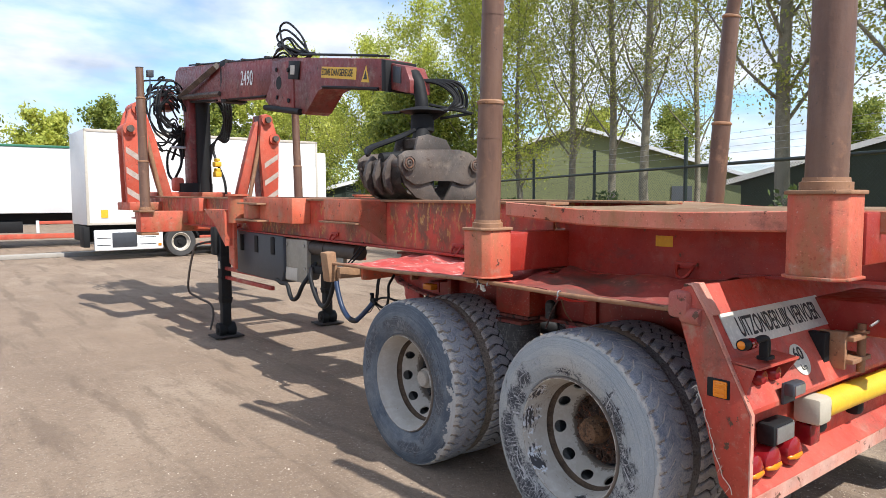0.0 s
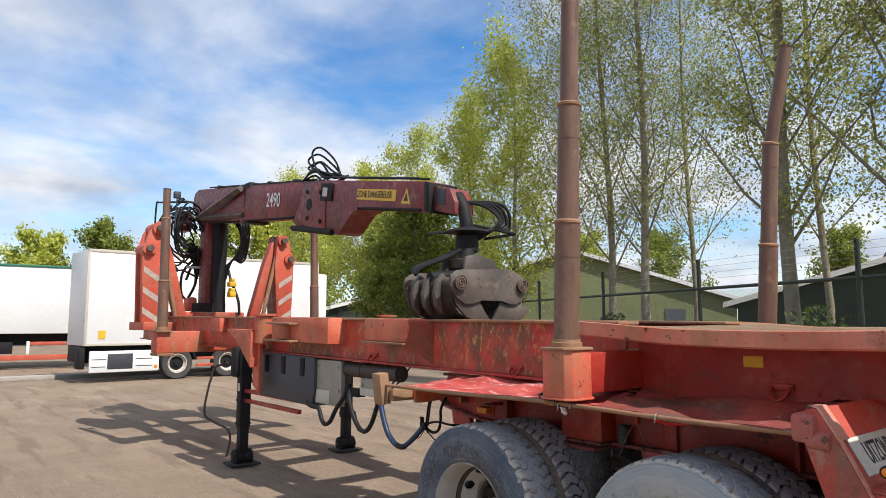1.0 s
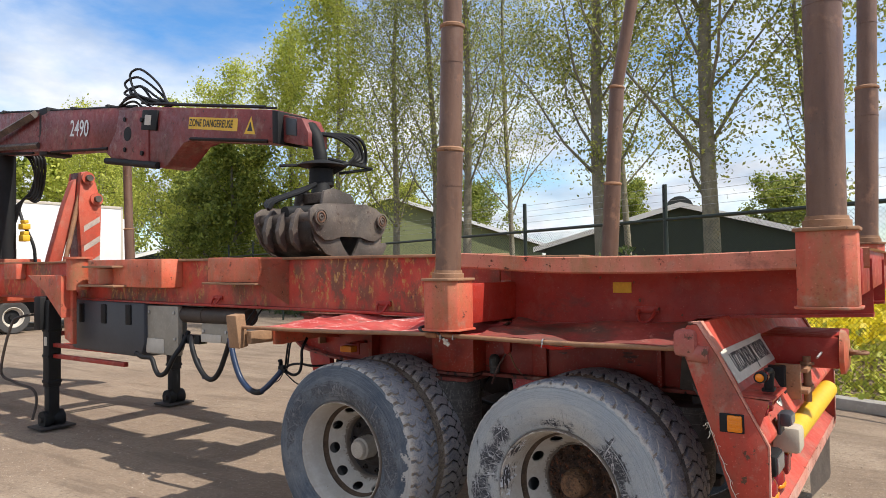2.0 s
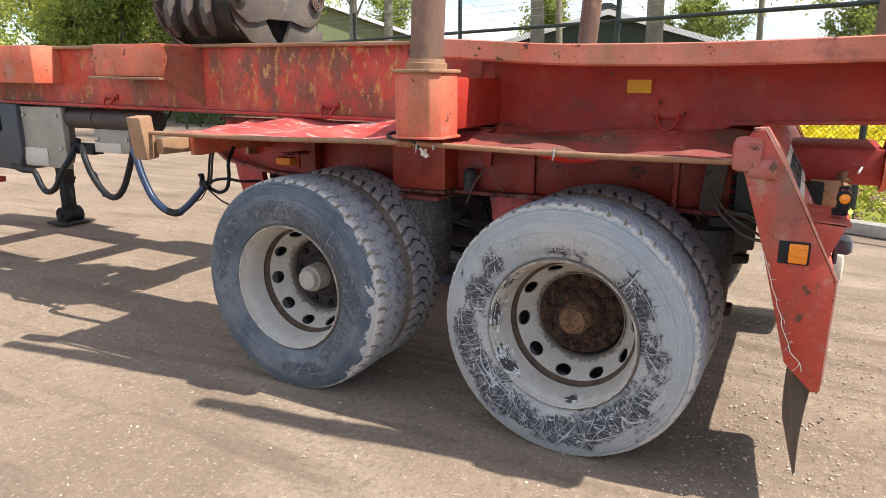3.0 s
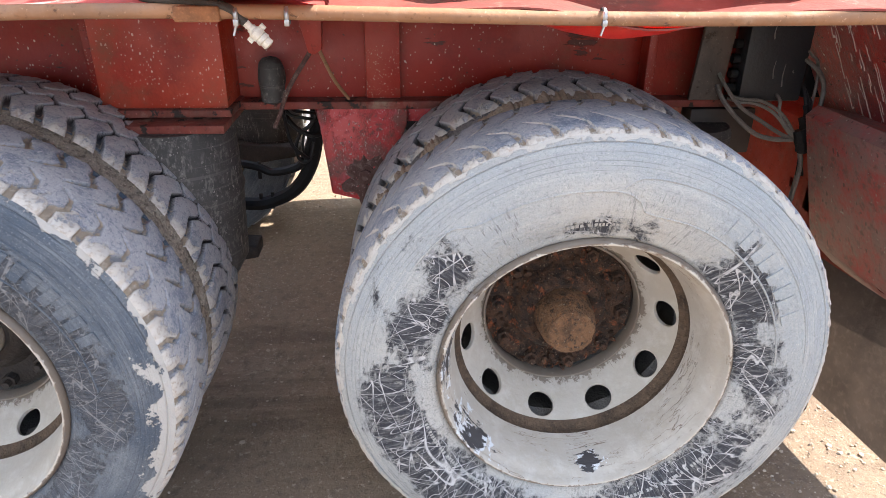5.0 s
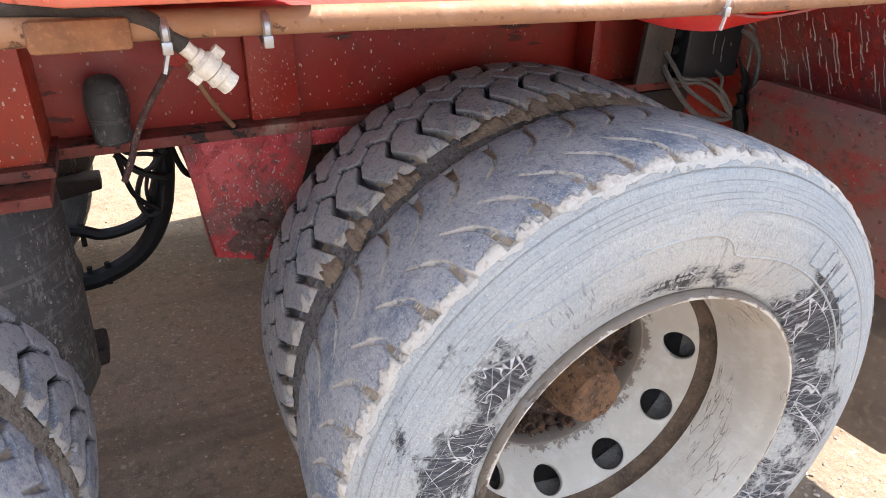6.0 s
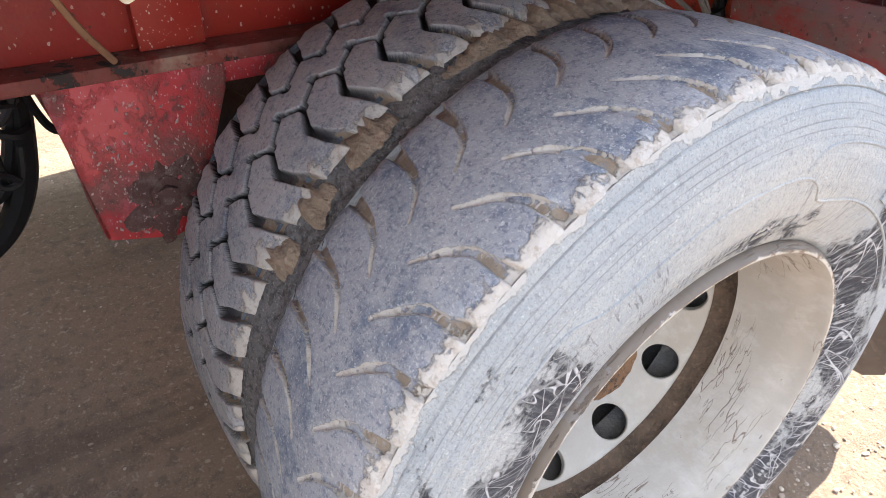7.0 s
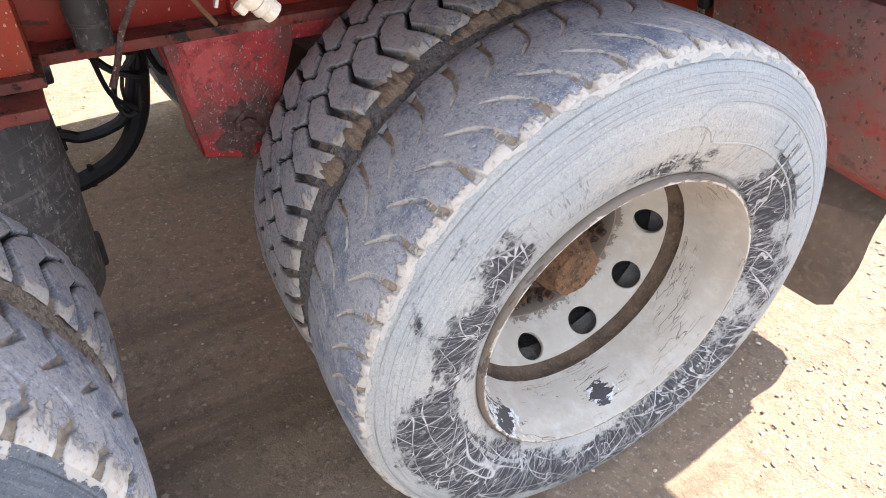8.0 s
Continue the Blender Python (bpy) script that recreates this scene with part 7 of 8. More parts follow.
loop("hanging_hose", [(-0.90, 3.20, 1.06), (-0.95, 3.13, 1.0), (-0.95, 3.07, 0.88), (-0.95, 2.97, 0.785), (-0.95, 2.88, 0.77), (-0.95, 2.80, 0.83), (-0.95, 2.73, 0.95), (-0.96, 2.66, 1.07)], 0.019, M["hose"], "thick black hanging hose")
loop("sleeve_hose", [(-0.97, 2.65, 1.075), (-0.99, 2.61, 1.04), (-1.0, 2.56, 0.93), (-1.0, 2.50, 0.82), (-1.0, 2.42, 0.755), (-1.0, 2.36, 0.735)], 0.020, M["bluehose"], "dark blue sleeve hose")
loop("hanging_hose", [(-1.0, 2.37, 0.737), (-1.0, 2.32, 0.733), (-1.0, 2.27, 0.745)], 0.0205, M["hose"], "thick black hanging hose")
loop("sleeve_hose", [(-1.0, 2.28, 0.742), (-0.99, 2.22, 0.785), (-0.96, 2.17, 0.845), (-0.935, 2.15, 0.885)], 0.019, M["bluehose"], "dark blue sleeve hose")
for w in (-0.010, 0.010):
    loop("thin_hose", [(-0.92, 2.12 + w, 0.90), (-0.925, 2.105 + w, 0.95), (-0.925, 2.085 + w, 1.05), (-0.90, 2.08 + w, 1.12)], 0.0065, M["hose"])
loop("thin_hose", [(-0.93, 2.13, 0.90), (-0.91, 2.08, 0.925), (-0.90, 2.00, 0.935), (-0.88, 1.92, 0.925), (-0.80, 1.86, 0.92)], 0.008, M["hose"])
loop("thin_hose", [(-0.93, 2.14, 0.895), (-0.91, 2.10, 0.865), (-0.90, 2.06, 0.857), (-0.90, 2.01, 0.885), (-0.90, 1.99, 0.95), (-0.90, 1.985, 1.03), (-0.84, 2.0, 1.10)], 0.010, M["hose"])
loop("thin_hose", [(-0.93, 2.15, 0.89), (-0.92, 2.10, 0.85), (-0.90, 2.06, 0.81), (-0.88, 2.00, 0.78)], 0.0045, M["hose"])
loop("thin_hose", [(-0.95, 2.21, 0.80), (-0.95, 2.16, 0.82), (-0.93, 2.135, 0.87)], 0.003, M["hose"])
bm = B()
for y, z, w, h in ((2.155, 0.895, 0.016, 0.022), (2.130, 0.905, 0.014, 0.016), (2.158, 0.930, 0.008, 0.020), (2.164, 0.950, 0.011, 0.008), (2.115, 0.885, 0.012, 0.012)):
    box(bm, -0.948, -0.920, y - w, y + w, z - h, z + h, 0.005)
part("hose_joint", bm, M["black"], trailer, "cluster of black hose fittings")
loop("thin_hose", [(-0.66, 2.72, 1.30), (-0.78, 2.73, 1.16), (-0.92, 2.70, 1.06), (-0.97, 2.66, 1.075), (-0.86, 2.60, 1.14), (-0.68, 2.64, 1.28)], 0.006, M["hose"])
loop("blue_strap", [(-0.92, 3.10, 0.90), (-0.93, 3.05, 0.83), (-0.93, 3.01, 0.76)], 0.012, M["bluehose"])


# ---- the loading crane on the nose of the trailer ----
crane = thing("loader_crane", (0, 9.5, 1.72), "maroon hydraulic log loader crane folded over the trailer", "crane")


def boom_x(y):
    return 0.02 - (9.5 - y) * 0.036


def boom_prism(poly, half, bev=0.012):
    """A profile in (y, z) made into a box beam that follows the boom's line."""
    bm = B()
    prism(bm, poly, "x", -half, half, bev)
    for v in bm.verts:
        v.co.x += boom_x(v.co.y)
    return bm


def boom_band(y, z0, z1, half, w=0.05):
    bm = B()
    box(bm, boom_x(y) - half, boom_x(y) + half, y - w, y + w, z0, z1, 0.004)
    return bm


bm = B()
box(bm, -0.60, 0.60, 9.05, 10.05, 1.70, 1.80, 0.015)
part("base", bm, M["orange"], crane, "faded orange crane base")
bm = B()
box(bm, -0.13, 0.10, 9.34, 9.68, 1.80, 3.45, 0.03)
part("column", bm, M["maroon"], crane, "maroon crane column")
bm = B()
cyl(bm, (0.08, 9.30, 1.80), (0.08, 9.30, 3.40), 0.115, seg=24)
cyl(bm, (0.0, 9.5, 1.79), (0.0, 9.5, 1.95), 0.27, seg=28)
part("slewing_column", bm, M["black"], crane, "black greasy column tube")
bm = boom_prism([(10.35, 3.70), (10.20, 3.92), (9.95, 3.95), (7.9, 3.665), (5.60, 3.335), (5.28, 3.275), (5.22, 3.10), (5.28, 2.87), (7.5, 3.10), (9.2, 3.28), (9.9, 3.32)], 0.135)
main = part("main_boom", bm, M["maroon"], crane, "maroon box boom with a painted model number")
bm = boom_band(7.62, 3.07, 3.665, 0.155, 0.10)
part("boom_collar", bm, M["black"], main)
bm = B()
sweep(bm, [(-0.21, 9.6, 3.38), (-0.24, 7.75, 3.60)], 0.055, 4)
sweep(bm, [(-0.21, 9.4, 3.36), (-0.22, 7.70, 3.20)], 0.04, 4)
part("lift_cylinder", bm, M["steel"], crane, "grey steel lift strut")
bm = boom_prism([(6.0, 2.90), (5.85, 2.80), (4.80, 2.59), (4.70, 2.61), (4.62, 2.68), (4.42, 2.80), (4.22, 2.815), (3.02, 2.61), (2.97, 2.62), (2.96, 2.87), (5.35, 3.30), (5.55, 3.30), (5.70, 3.15)], 0.150)
arm = part("outer_boom", bm, M["maroon"], crane, "maroon outer boom with yellow warning label")
bm = B()
for y0, y1, z0, z1 in ((3.20, 5.30, 2.94, 3.335),):
    sweep(bm, [(boom_x(y1) - 0.1, y1, z1), (boom_x(y0) - 0.1, y0, z0)], 0.012, 6)
    sweep(bm, [(boom_x(y1) + 0.02, y1, z1 + 0.01), (boom_x(y0) + 0.02, y0, z0 + 0.01)], 0.010, 6)
part("boom_pipe", bm, M["hose"], arm)
bm = B()
for dx, dz in ((-0.10, 0.012), (0.0, 0.016)):
    sweep(bm, curve([(boom_x(9.4) + dx, 9.4, 3.885 + dz), (boom_x(8.2) + dx, 8.2, 3.715 + dz), (boom_x(6.5) + dx, 6.5, 3.472 + dz), (boom_x(5.4) + dx, 5.4, 3.31 + dz)], 4), 0.013, 6)
for y, z in ((8.9, 3.81), (6.9, 3.53), (6.0, 3.40)):
    box(bm, boom_x(y) - 0.14, boom_x(y) + 0.05, y - 0.03, y + 0.03, z - 0.01, z + 0.035, 0.004)
part("boom_pipe", bm, M["hose"], main)
for y0, y1, z0, z1, w in ((5.95, 7.4, 2.935, 3.085, 0.018), (3.1, 4.3, 2.625, 2.812, 0.016), (7.9, 9.2, 3.13, 3.27, 0.018)):
    bar = sweep(B(), [(boom_x(y0) - 0.152, y0, z0), (boom_x(y1) - 0.150, y1, z1)], w, 4)
    part("edge_bar", bar, M["black"], main, "black bar along the boom's lower edge")

bm = B()
prism(bm, [(5.62, 3.30), (5.05, 3.20), (5.05, 2.66), (5.30, 2.70), (5.75, 2.86)], "x", boom_x(5.3) - 0.172, boom_x(5.3) - 0.152, 0.004)
part("knuckle_plate", bm, M["maroon"], arm, "bolted maroon knuckle plate")
for y, z in ((5.5, 3.18), (5.15, 3.12), (5.15, 2.78), (5.5, 2.86)):
    part("knuckle_bolt", bolt(B(), (boom_x(y) - 0.172, y, z), (-1, 0, 0), 0.025, 0.02), M["black"], arm)
bm = B()
sweep(bm, [(boom_x(5.9) - 0.16, 5.95, 2.80), (boom_x(4.9) - 0.17, 4.85, 2.62)], 0.035, 10)
part("fold_cylinder", bm, M["black"], arm)
bm = B()
cyl(bm, (boom_x(5.45) - 0.18, 5.45, 3.02), (boom_x(5.45) + 0.18, 5.45, 3.02), 0.075, seg=20)
part("knuckle_pin", bm, M["black"], arm)
bm = boom_prism([(2.98, 2.62), (2.98, 2.845), (2.60, 2.765), (2.50, 2.64), (2.50, 2.53), (2.62, 2.55)], 0.105, 0.01)
part("extension", bm, M["maroon"], crane, "inner telescopic boom section")
bm = boom_prism([(3.0, 2.60), (3.0, 2.87), (2.90, 2.85), (2.90, 2.58)], 0.165, 0.006)
part("boom_head", bm, M["black"], crane)
bm = boom_prism([(2.86, 2.66), (2.86, 2.80), (2.68, 2.765), (2.68, 2.63)], 0.112, 0.004)
part("boom_window", bm, M["plastic"], crane)
# lettering and labels on the boom's side
YAW = math.degrees(math.atan(0.036))


def on_boom(y, z, off, tilt):
    return Matrix.Translation((boom_x(y) - off, y, z)) @ pose(0, 0, 0, 0, 0, -90 + YAW * -1) @ pose(0, 0, 0, 90, 0, 0) @ pose(0, 0, 0, 0, 0, -tilt)


words("2490", 0.27, on_boom(6.62, 3.25, 0.168, 8.2), M["white"], "lettering", main, 0.002, 0.92, "white model number")
bm = B()
box(bm, -0.40, 0.40, -0.055, 0.055, 0, 0.002)
bmesh.ops.transform(bm, matrix=on_boom(3.92, 2.895, 0.152, 10), verts=bm.verts)
tag = part("warning_label", bm, M["yellow"], arm, "yellow warning label with black letters")
words("ZONE DANGEREUSE", 0.095, on_boom(3.95, 2.90, 0.156, 10), M["ink"], "lettering", tag, 0.001, 0.82)
bm = prism(B(), [(-0.08, -0.07), (0.08, -0.07), (0.0, 0.08)], "z", 0, 0.002)
bmesh.ops.transform(bm, matrix=on_boom(3.34, 2.79, 0.152, 10), verts=bm.verts)
tri = part("warning_triangle", bm, M["yellow"], arm, "yellow warning triangle")
bm = prism(B(), [(-0.04, -0.045), (0.04, -0.045), (0.0, 0.035)], "z", 0.002, 0.003)
bmesh.ops.transform(bm, matrix=on_boom(3.34, 2.79, 0.152, 10), verts=bm.verts)
part("triangle_mark", bm, M["ink"], tri)
bm = B()
box(bm, -0.15, 0.15, -0.10, 0.10, 0, 0.02, 0.004)
bmesh.ops.transform(bm, matrix=on_boom(5.02, 3.10, 0.152, 10), verts=bm.verts)
win = part("valve_cover", bm, M["black"], arm)
bm = B()
box(bm, -0.08, 0.04, -0.05, 0.05, 0.02, 0.024)
bmesh.ops.transform(bm, matrix=on_boom(5.02, 3.10, 0.152, 10), verts=bm.verts)
part("data_plate", bm, M["pale"], win)
# hoses: loops on the elbow, coils at the column
rng = random.Random(11)
for k in range(6):
    a = rng.uniform(-0.1, 0.1)
    top = 3.68 - 0.06 * k
    lean = 0.10 + 0.09 * (k % 3)
    pts = [(-0.28 + 0.03 * k, 5.10 - 0.05 * k, 3.27), (-0.30 + a, 5.20 + lean * 0.6, 3.40), (-0.26 + a, 5.30 + lean * 1.6, top - 0.03), (-0.24 + a, 5.18 + lean, top), (-0.2, 5.02 + 0.02 * k, top - 0.20), (-0.18, 4.90 - 0.03 * k, 3.26)]
    part("hose", sweep(B(), curve(pts, 8), 0.0125, 8), M["hose"], crane, "looped black hydraulic hose")
for k in range(15):
    bm = B()
    r = rng.uniform(0.18, 0.40)
    cy, cz = 10.0 + rng.uniform(-0.25, 0.15), 3.26 + rng.uniform(-0.16, 0.10)
    x0 = -0.36 + rng.uniform(-0.12, 0.12)
    n = 14
    pts = [(x0 + 0.85 * r * math.cos(a) + 0.03 * math.sin(a * 1.7 + k), cy - 0.2 + 0.35 * r * math.sin(a + k), cz + 1.35 * r * math.sin(a) - 0.1) for a in [rng.uniform(0, 1) + 5.2 * j / n for j in range(n)]]
    pts.append((-0.12, 9.75, 2.65 - 0.02 * k))
    sweep(bm, curve(pts, 3), 0.016, 6)
    part("hose", bm, M["hose"], crane, "coiled black hydraulic hose")
for k in range(9):
    bm = B()
    w = 0.030 * (k % 5)
    pts = [(0.16, 9.25, 3.34), (0.24 + w, 9.0 - 0.03 * k, 3.24), (0.30 + w, 8.95, 3.0 - 0.03 * k), (0.27 + w * 0.7, 9.0, 2.78 - 0.02 * k), (0.22, 9.1, 2.66), (0.15, 9.22, 2.55 - 0.03 * k)]
    sweep(bm, curve(pts, 6), 0.017, 7)
    part("hose", bm, M["hose"], crane, "hanging black hydraulic hose")
for pts in ([(-0.2, 9.8, 2.7), (-0.34, 9.9, 2.45), (-0.36, 9.8, 2.1), (-0.25, 9.6, 1.95)], [(0.2, 9.2, 2.5), (0.22, 9.1, 2.3), (0.30, 9.0, 2.0), (0.33, 9.0, 1.75)], [(-0.3, 9.8, 2.35), (-0.22, 9.7, 2.6), (-0.2, 9.6, 2.3), (-0.3, 9.7, 2.0)]):
    part("hose", sweep(B(), curve(pts, 7), 0.022, 8), M["hose"], crane)
bm = B()
for k, (w, h) in enumerate(((0.05, 0.09), (0.035, 0.06), (0.055, 0.08), (0.03, 0.05))):
    box(bm, 0.205 - w, 0.205 + w, 8.98, 9.12, 2.05 + 0.085 * k, 2.05 + 0.085 * k + h, 0.012)
part("yellow_valve", bm, M["yellow"], crane, "yellow valve block")
bm = B()
box(bm, -0.42, -0.20, 9.9, 10.25, 3.20, 3.55, 0.03)
part("valve_bank", bm, M["maroon"], crane)
bm = B()
box(bm, -0.35, -0.18, 9.5, 9.75, 1.82, 2.05, 0.05)
part("red_canister", bm, M["stab"], crane, "red canister")
bm = B()
box(bm, -0.36, 0.36, 9.56, 9.60, 2.53, 2.57, 0.004)
part("hose_carrier", bm, M["chrome"], crane)
bm = B()
sweep(bm, curve([(-0.20, 10.2, 3.75), (-0.62, 10.35, 3.72), (-0.70, 10.35, 3.62), (-0.70, 10.35, 2.75)], 5), 0.016, 7)
part("guard_rod", bm, M["black"], crane)
bm = B()
box(bm, -1.10, -1.02, 7.42, 7.50, 3.30, 3.39, 0.006)
sweep(bm, [(-1.06, 7.46, 3.30), (-1.07, 7.47, 2.9)], 0.008, 6)
part("work_lamp", bm, M["plastic"], crane, "small square work lamp")


# folded stabiliser legs
def stabiliser(s, y0, out):
    """A striped plate and a strut that lean together, with bossed pins."""
    plate = [(1.12 * s, 1.60), (1.15 * s, 2.66), (1.06 * s, 2.98), (0.94 * s, 3.14), (0.84 * s, 3.12), (0.80 * s, 2.60), (0.86 * s, 1.60)]
    leg = part("stabiliser_leg", prism(B(), plate, "y", y0 - 0.30, y0 - 0.20, 0.01), M["stab"], crane, "orange-red folded stabiliser leg with striped plate")
    part("rear_plate", prism(B(), [(x, z) for x, z in plate], "y", y0 + 0.02, y0 + 0.07, 0.008), M["stab"], leg)
    part("edge_strip", prism(B(), [(0.86 * s, 1.60), (0.80 * s, 2.60), (0.84 * s, 3.12), (0.87 * s, 3.12), (0.83 * s, 2.60), (0.90 * s, 1.60)], "y", y0 - 0.196, y0 + 0.016), M["maroon"], leg)
    arm = [(0.92 * s, 3.10), (0.78 * s, 2.98), (0.66 * s, 2.60), (0.40 * s, 1.62), (0.58 * s, 1.62), (0.80 * s, 2.50)]
    part("stabiliser_arm", prism(B(), arm, "y", y0 - 0.17, y0 - 0.02, 0.012), M["stab"], leg)
    bm = sweep(B(), [(0.86 * s, y0 - 0.24, 2.85), (0.62 * s, y0 - 0.24, 1.70)], 0.035, 10)
    part("leg_cylinder", bm, M["pipe"], leg)
    for x, z in ((0.93, 3.03), (1.06, 2.72)):
        part("leg_pin", cyl(B(), (x * s, y0 - 0.40, z), (x * s, y0 + 0.10, z), 0.050, seg=18), M["steel"], leg)
        part("pin_boss", cyl(B(), (x * s, y0 - 0.34, z), (x * s, y0 + 0.085, z), 0.095, seg=22), M["stab"], leg)
    for k in range(3):
        z = 2.46 - 0.30 * k
        bm = prism(B(), [(1.12 * s, z), (0.88 * s, z - 0.16), (0.88 * s, z - 0.25), (1.12 * s, z - 0.09)], "y", y0 - 0.305, y0 - 0.3015)
        part("warning_stripe", bm, M["stripe"], leg, "white warning stripe")
    bm = B()
    box(bm, min(1.12 * s, 0.40 * s), max(1.12 * s, 0.40 * s), y0 - 0.40, y0 + 0.35, 1.52, 1.64, 0.01)
    part("stabiliser_beam", bm, M["orange"], leg)
    for ob in (leg, *leg.children):
        for v in ob.data.vertices:
            v.co.x += out


stabiliser(-1, 8.95, 0.0)
stabiliser(1, 9.25, 0.28)

# rotator and grapple
bm = B()
sweep(bm, curve([(-0.24, 2.60, 2.68), (-0.24, 2.52, 2.62), (-0.24, 2.47, 2.48), (-0.24, 2.46, 2.40)], 4), [0.075, 0.07, 0.066, 0.063, 0.06, 0.058, 0.056, 0.055, 0.055, 0.055, 0.055, 0.055, 0.055][:13], 12)
part("link", bm, M["black"], crane)
bm = lathe(B(), [(0.0, 2.42), (0.07, 2.42), (0.17, 2.395), (0.20, 2.375), (0.07, 2.365), (0.095, 2.35), (0.10, 2.22), (0.075, 2.20), (0.085, 2.17), (0.05, 2.10), (0.0, 2.10)], (-0.24, 2.46, 0), "z", 28)
part("rotator", bm, M["black"], crane, "black hydraulic rotator")
for k in range(5):
    a = 0.6 * k
    pts = [(-0.24, 2.60, 2.66), (-0.10 + 0.03 * k, 2.42 - 0.03 * k, 2.62), (-0.02 + 0.03 * k, 2.30, 2.50 - 0.02 * k), (-0.08, 2.32, 2.40), (-0.20, 2.42, 2.30 + 0.02 * k)]
    part("hose", sweep(B(), curve(pts, 6), 0.014, 7), M["hose"], crane)
bm = B()
for p, q in (((-0.20, 2.42, 2.44), (0.10, 2.22, 2.37)), ((0.10, 2.22, 2.37), (-0.10, 2.40, 2.33)), ((-0.2, 2.50, 2.40), (-0.55, 2.62, 2.36))):
    sweep(bm, [p, q], 0.012, 6)
part("hose_guard", bm, M["black"], crane)

# the column stands right of the middle and the boom slants back over the frame
KEEP = ("stabiliser", "rear_plate", "edge_strip", "leg_", "pin_boss", "warning_stripe", "base", "work_lamp")
for ob in crane.children_recursive:
    if not ob.name.startswith(KEEP):
        for v in ob.data.vertices:
            v.co.x += 0.26 * max(0.0, (v.co.y + 7.0) / 7.0) - 0.10 * max(0.0, min(1.0, (v.co.y + 2.5) / 2.5))
            v.co.y -= 0.13 * max(0.0, min(1.0, -v.co.y / 5.0)) * max(0.0, min(1.0, (v.co.y + 7.0) / 0.6))

grapple = thing("log_grapple", (-0.43, 2.35, 1.64), "worn grey steel clamshell log grapple lying on the trailer beams", "grapple")
CX = -0.36
UPPER = [(-0.775, 1.90), (-0.77, 1.975), (-0.71, 2.015), (-0.60, 2.030), (-0.20, 2.045), (-0.09, 2.025), (-0.015, 1.985), (0.028, 1.92), (0.022, 1.86), (-0.03, 1.80), (-0.10, 1.768), (-0.18, 1.772), (-0.26, 1.800), (-0.46, 1.800), (-0.55, 1.768), (-0.63, 1.765), (-0.71, 1.81)]
LEFT = [(-0.75, 1.87), (-0.70, 1.76), (-0.60, 1.67), (-0.50, 1.645), (-0.345, 1.642), (-0.42, 1.71), (-0.47, 1.80), (-0.60, 1.86)]
RIGHT = [(-0.01, 1.86), (-0.005, 1.75), (0.05, 1.765), (0.072, 1.745), (0.03, 1.68), (-0.03, 1.648), (-0.335, 1.640), (-0.28, 1.71), (-0.24, 1.80), (-0.12, 1.86)]
for y in (2.03, 2.60):
    bm = prism(B(), UPPER, "y", y, y + 0.022, 0.004)
    part("link_plate", bm, M["steel"], grapple, "worn grey link plate")
    bm = prism(B(), LEFT, "y", y + 0.024, y + 0.046, 0.004)
    part("jaw_plate", bm, M["steel"], grapple)
    bm = prism(B(), RIGHT, "y", y + 0.024, y + 0.046, 0.004)
    part("jaw_plate", bm, M["steel"], grapple)
for x in (-0.695, -0.045):
    bm = B()
    cyl(bm, (x, 2.005, 1.925), (x, 2.66, 1.925), 0.045, seg=22)
    pin = part("pivot_pin", bm, M["steel"], grapple)
    for r in (0.058, 0.040, 0.020):
        bm = lathe(B(), [(r, 2.004), (r, 1.998), (r - 0.008, 1.996), (r - 0.010, 2.004)], (x, 0, 1.925), "y", 26)
        part("pin_ring", bm, M["rust"] if r == 0.04 else M["steel"], pin)


def shell(s):
    """The curved floor of one jaw."""
    bm = B()
    prof = [(0.36, 1.93), (0.385, 1.86), (0.37, 1.77), (0.31, 1.70), (0.20, 1.655), (0.03, 1.642)]
    rows = []
    for y in (2.06, 2.2, 2.4, 2.58):
        rows.append([bm.verts.new((CX + s * a * 1.0, y, z)) for a, z in prof])
    for u, v in zip(rows, rows[1:]):
        for k in range(len(prof) - 1):
            bm.faces.new((u[k], u[k + 1], v[k + 1], v[k]))
    bmesh.ops.solidify(bm, geom=list(bm.faces), thickness=0.014)
    return part("jaw_shell", bm, M["steel"], grapple, "curved jaw shell")


for s in (-1, 1):
    shell(s)
    for y in (2.20, 2.34, 2.48):
        prof = [(0.36, 2.00), (0.415, 1.93), (0.44, 1.84), (0.42, 1.75), (0.36, 1.69), (0.36, 1.74), (0.388, 1.80), (0.375, 1.90), (0.32, 1.97)]
        bm = prism(B(), [(CX + s * a, z) for a, z in prof], "y", y - 0.02, y + 0.02, 0.004)
        part("jaw_rib", bm, M["steel"], grapple)
bm = B()
for y in (2.16, 2.44):
    prism(bm, [(-0.54, 2.00), (-0.50, 2.14), (-0.40, 2.165), (-0.22, 2.13), (-0.13, 2.00)], "y", y, y + 0.03, 0.006)
box(bm, -0.45, -0.25, 2.19, 2.44, 2.06, 2.14, 0.01)
part("crown", bm, M["steel"], grapple, "dark steel crown under the rotator")
bm = B()
cyl(bm, (-0.34, 2.36, 2.10), (-0.26, 2.44, 2.22), 0.07, seg=16)
part("crown_neck", bm, M["black"], grapple)
bm = B()
cyl(bm, (-0.74, 2.32, 1.97), (-0.18, 2.32, 2.03), 0.045, seg=16)
part("jaw_cylinder", bm, M["black"], grapple)
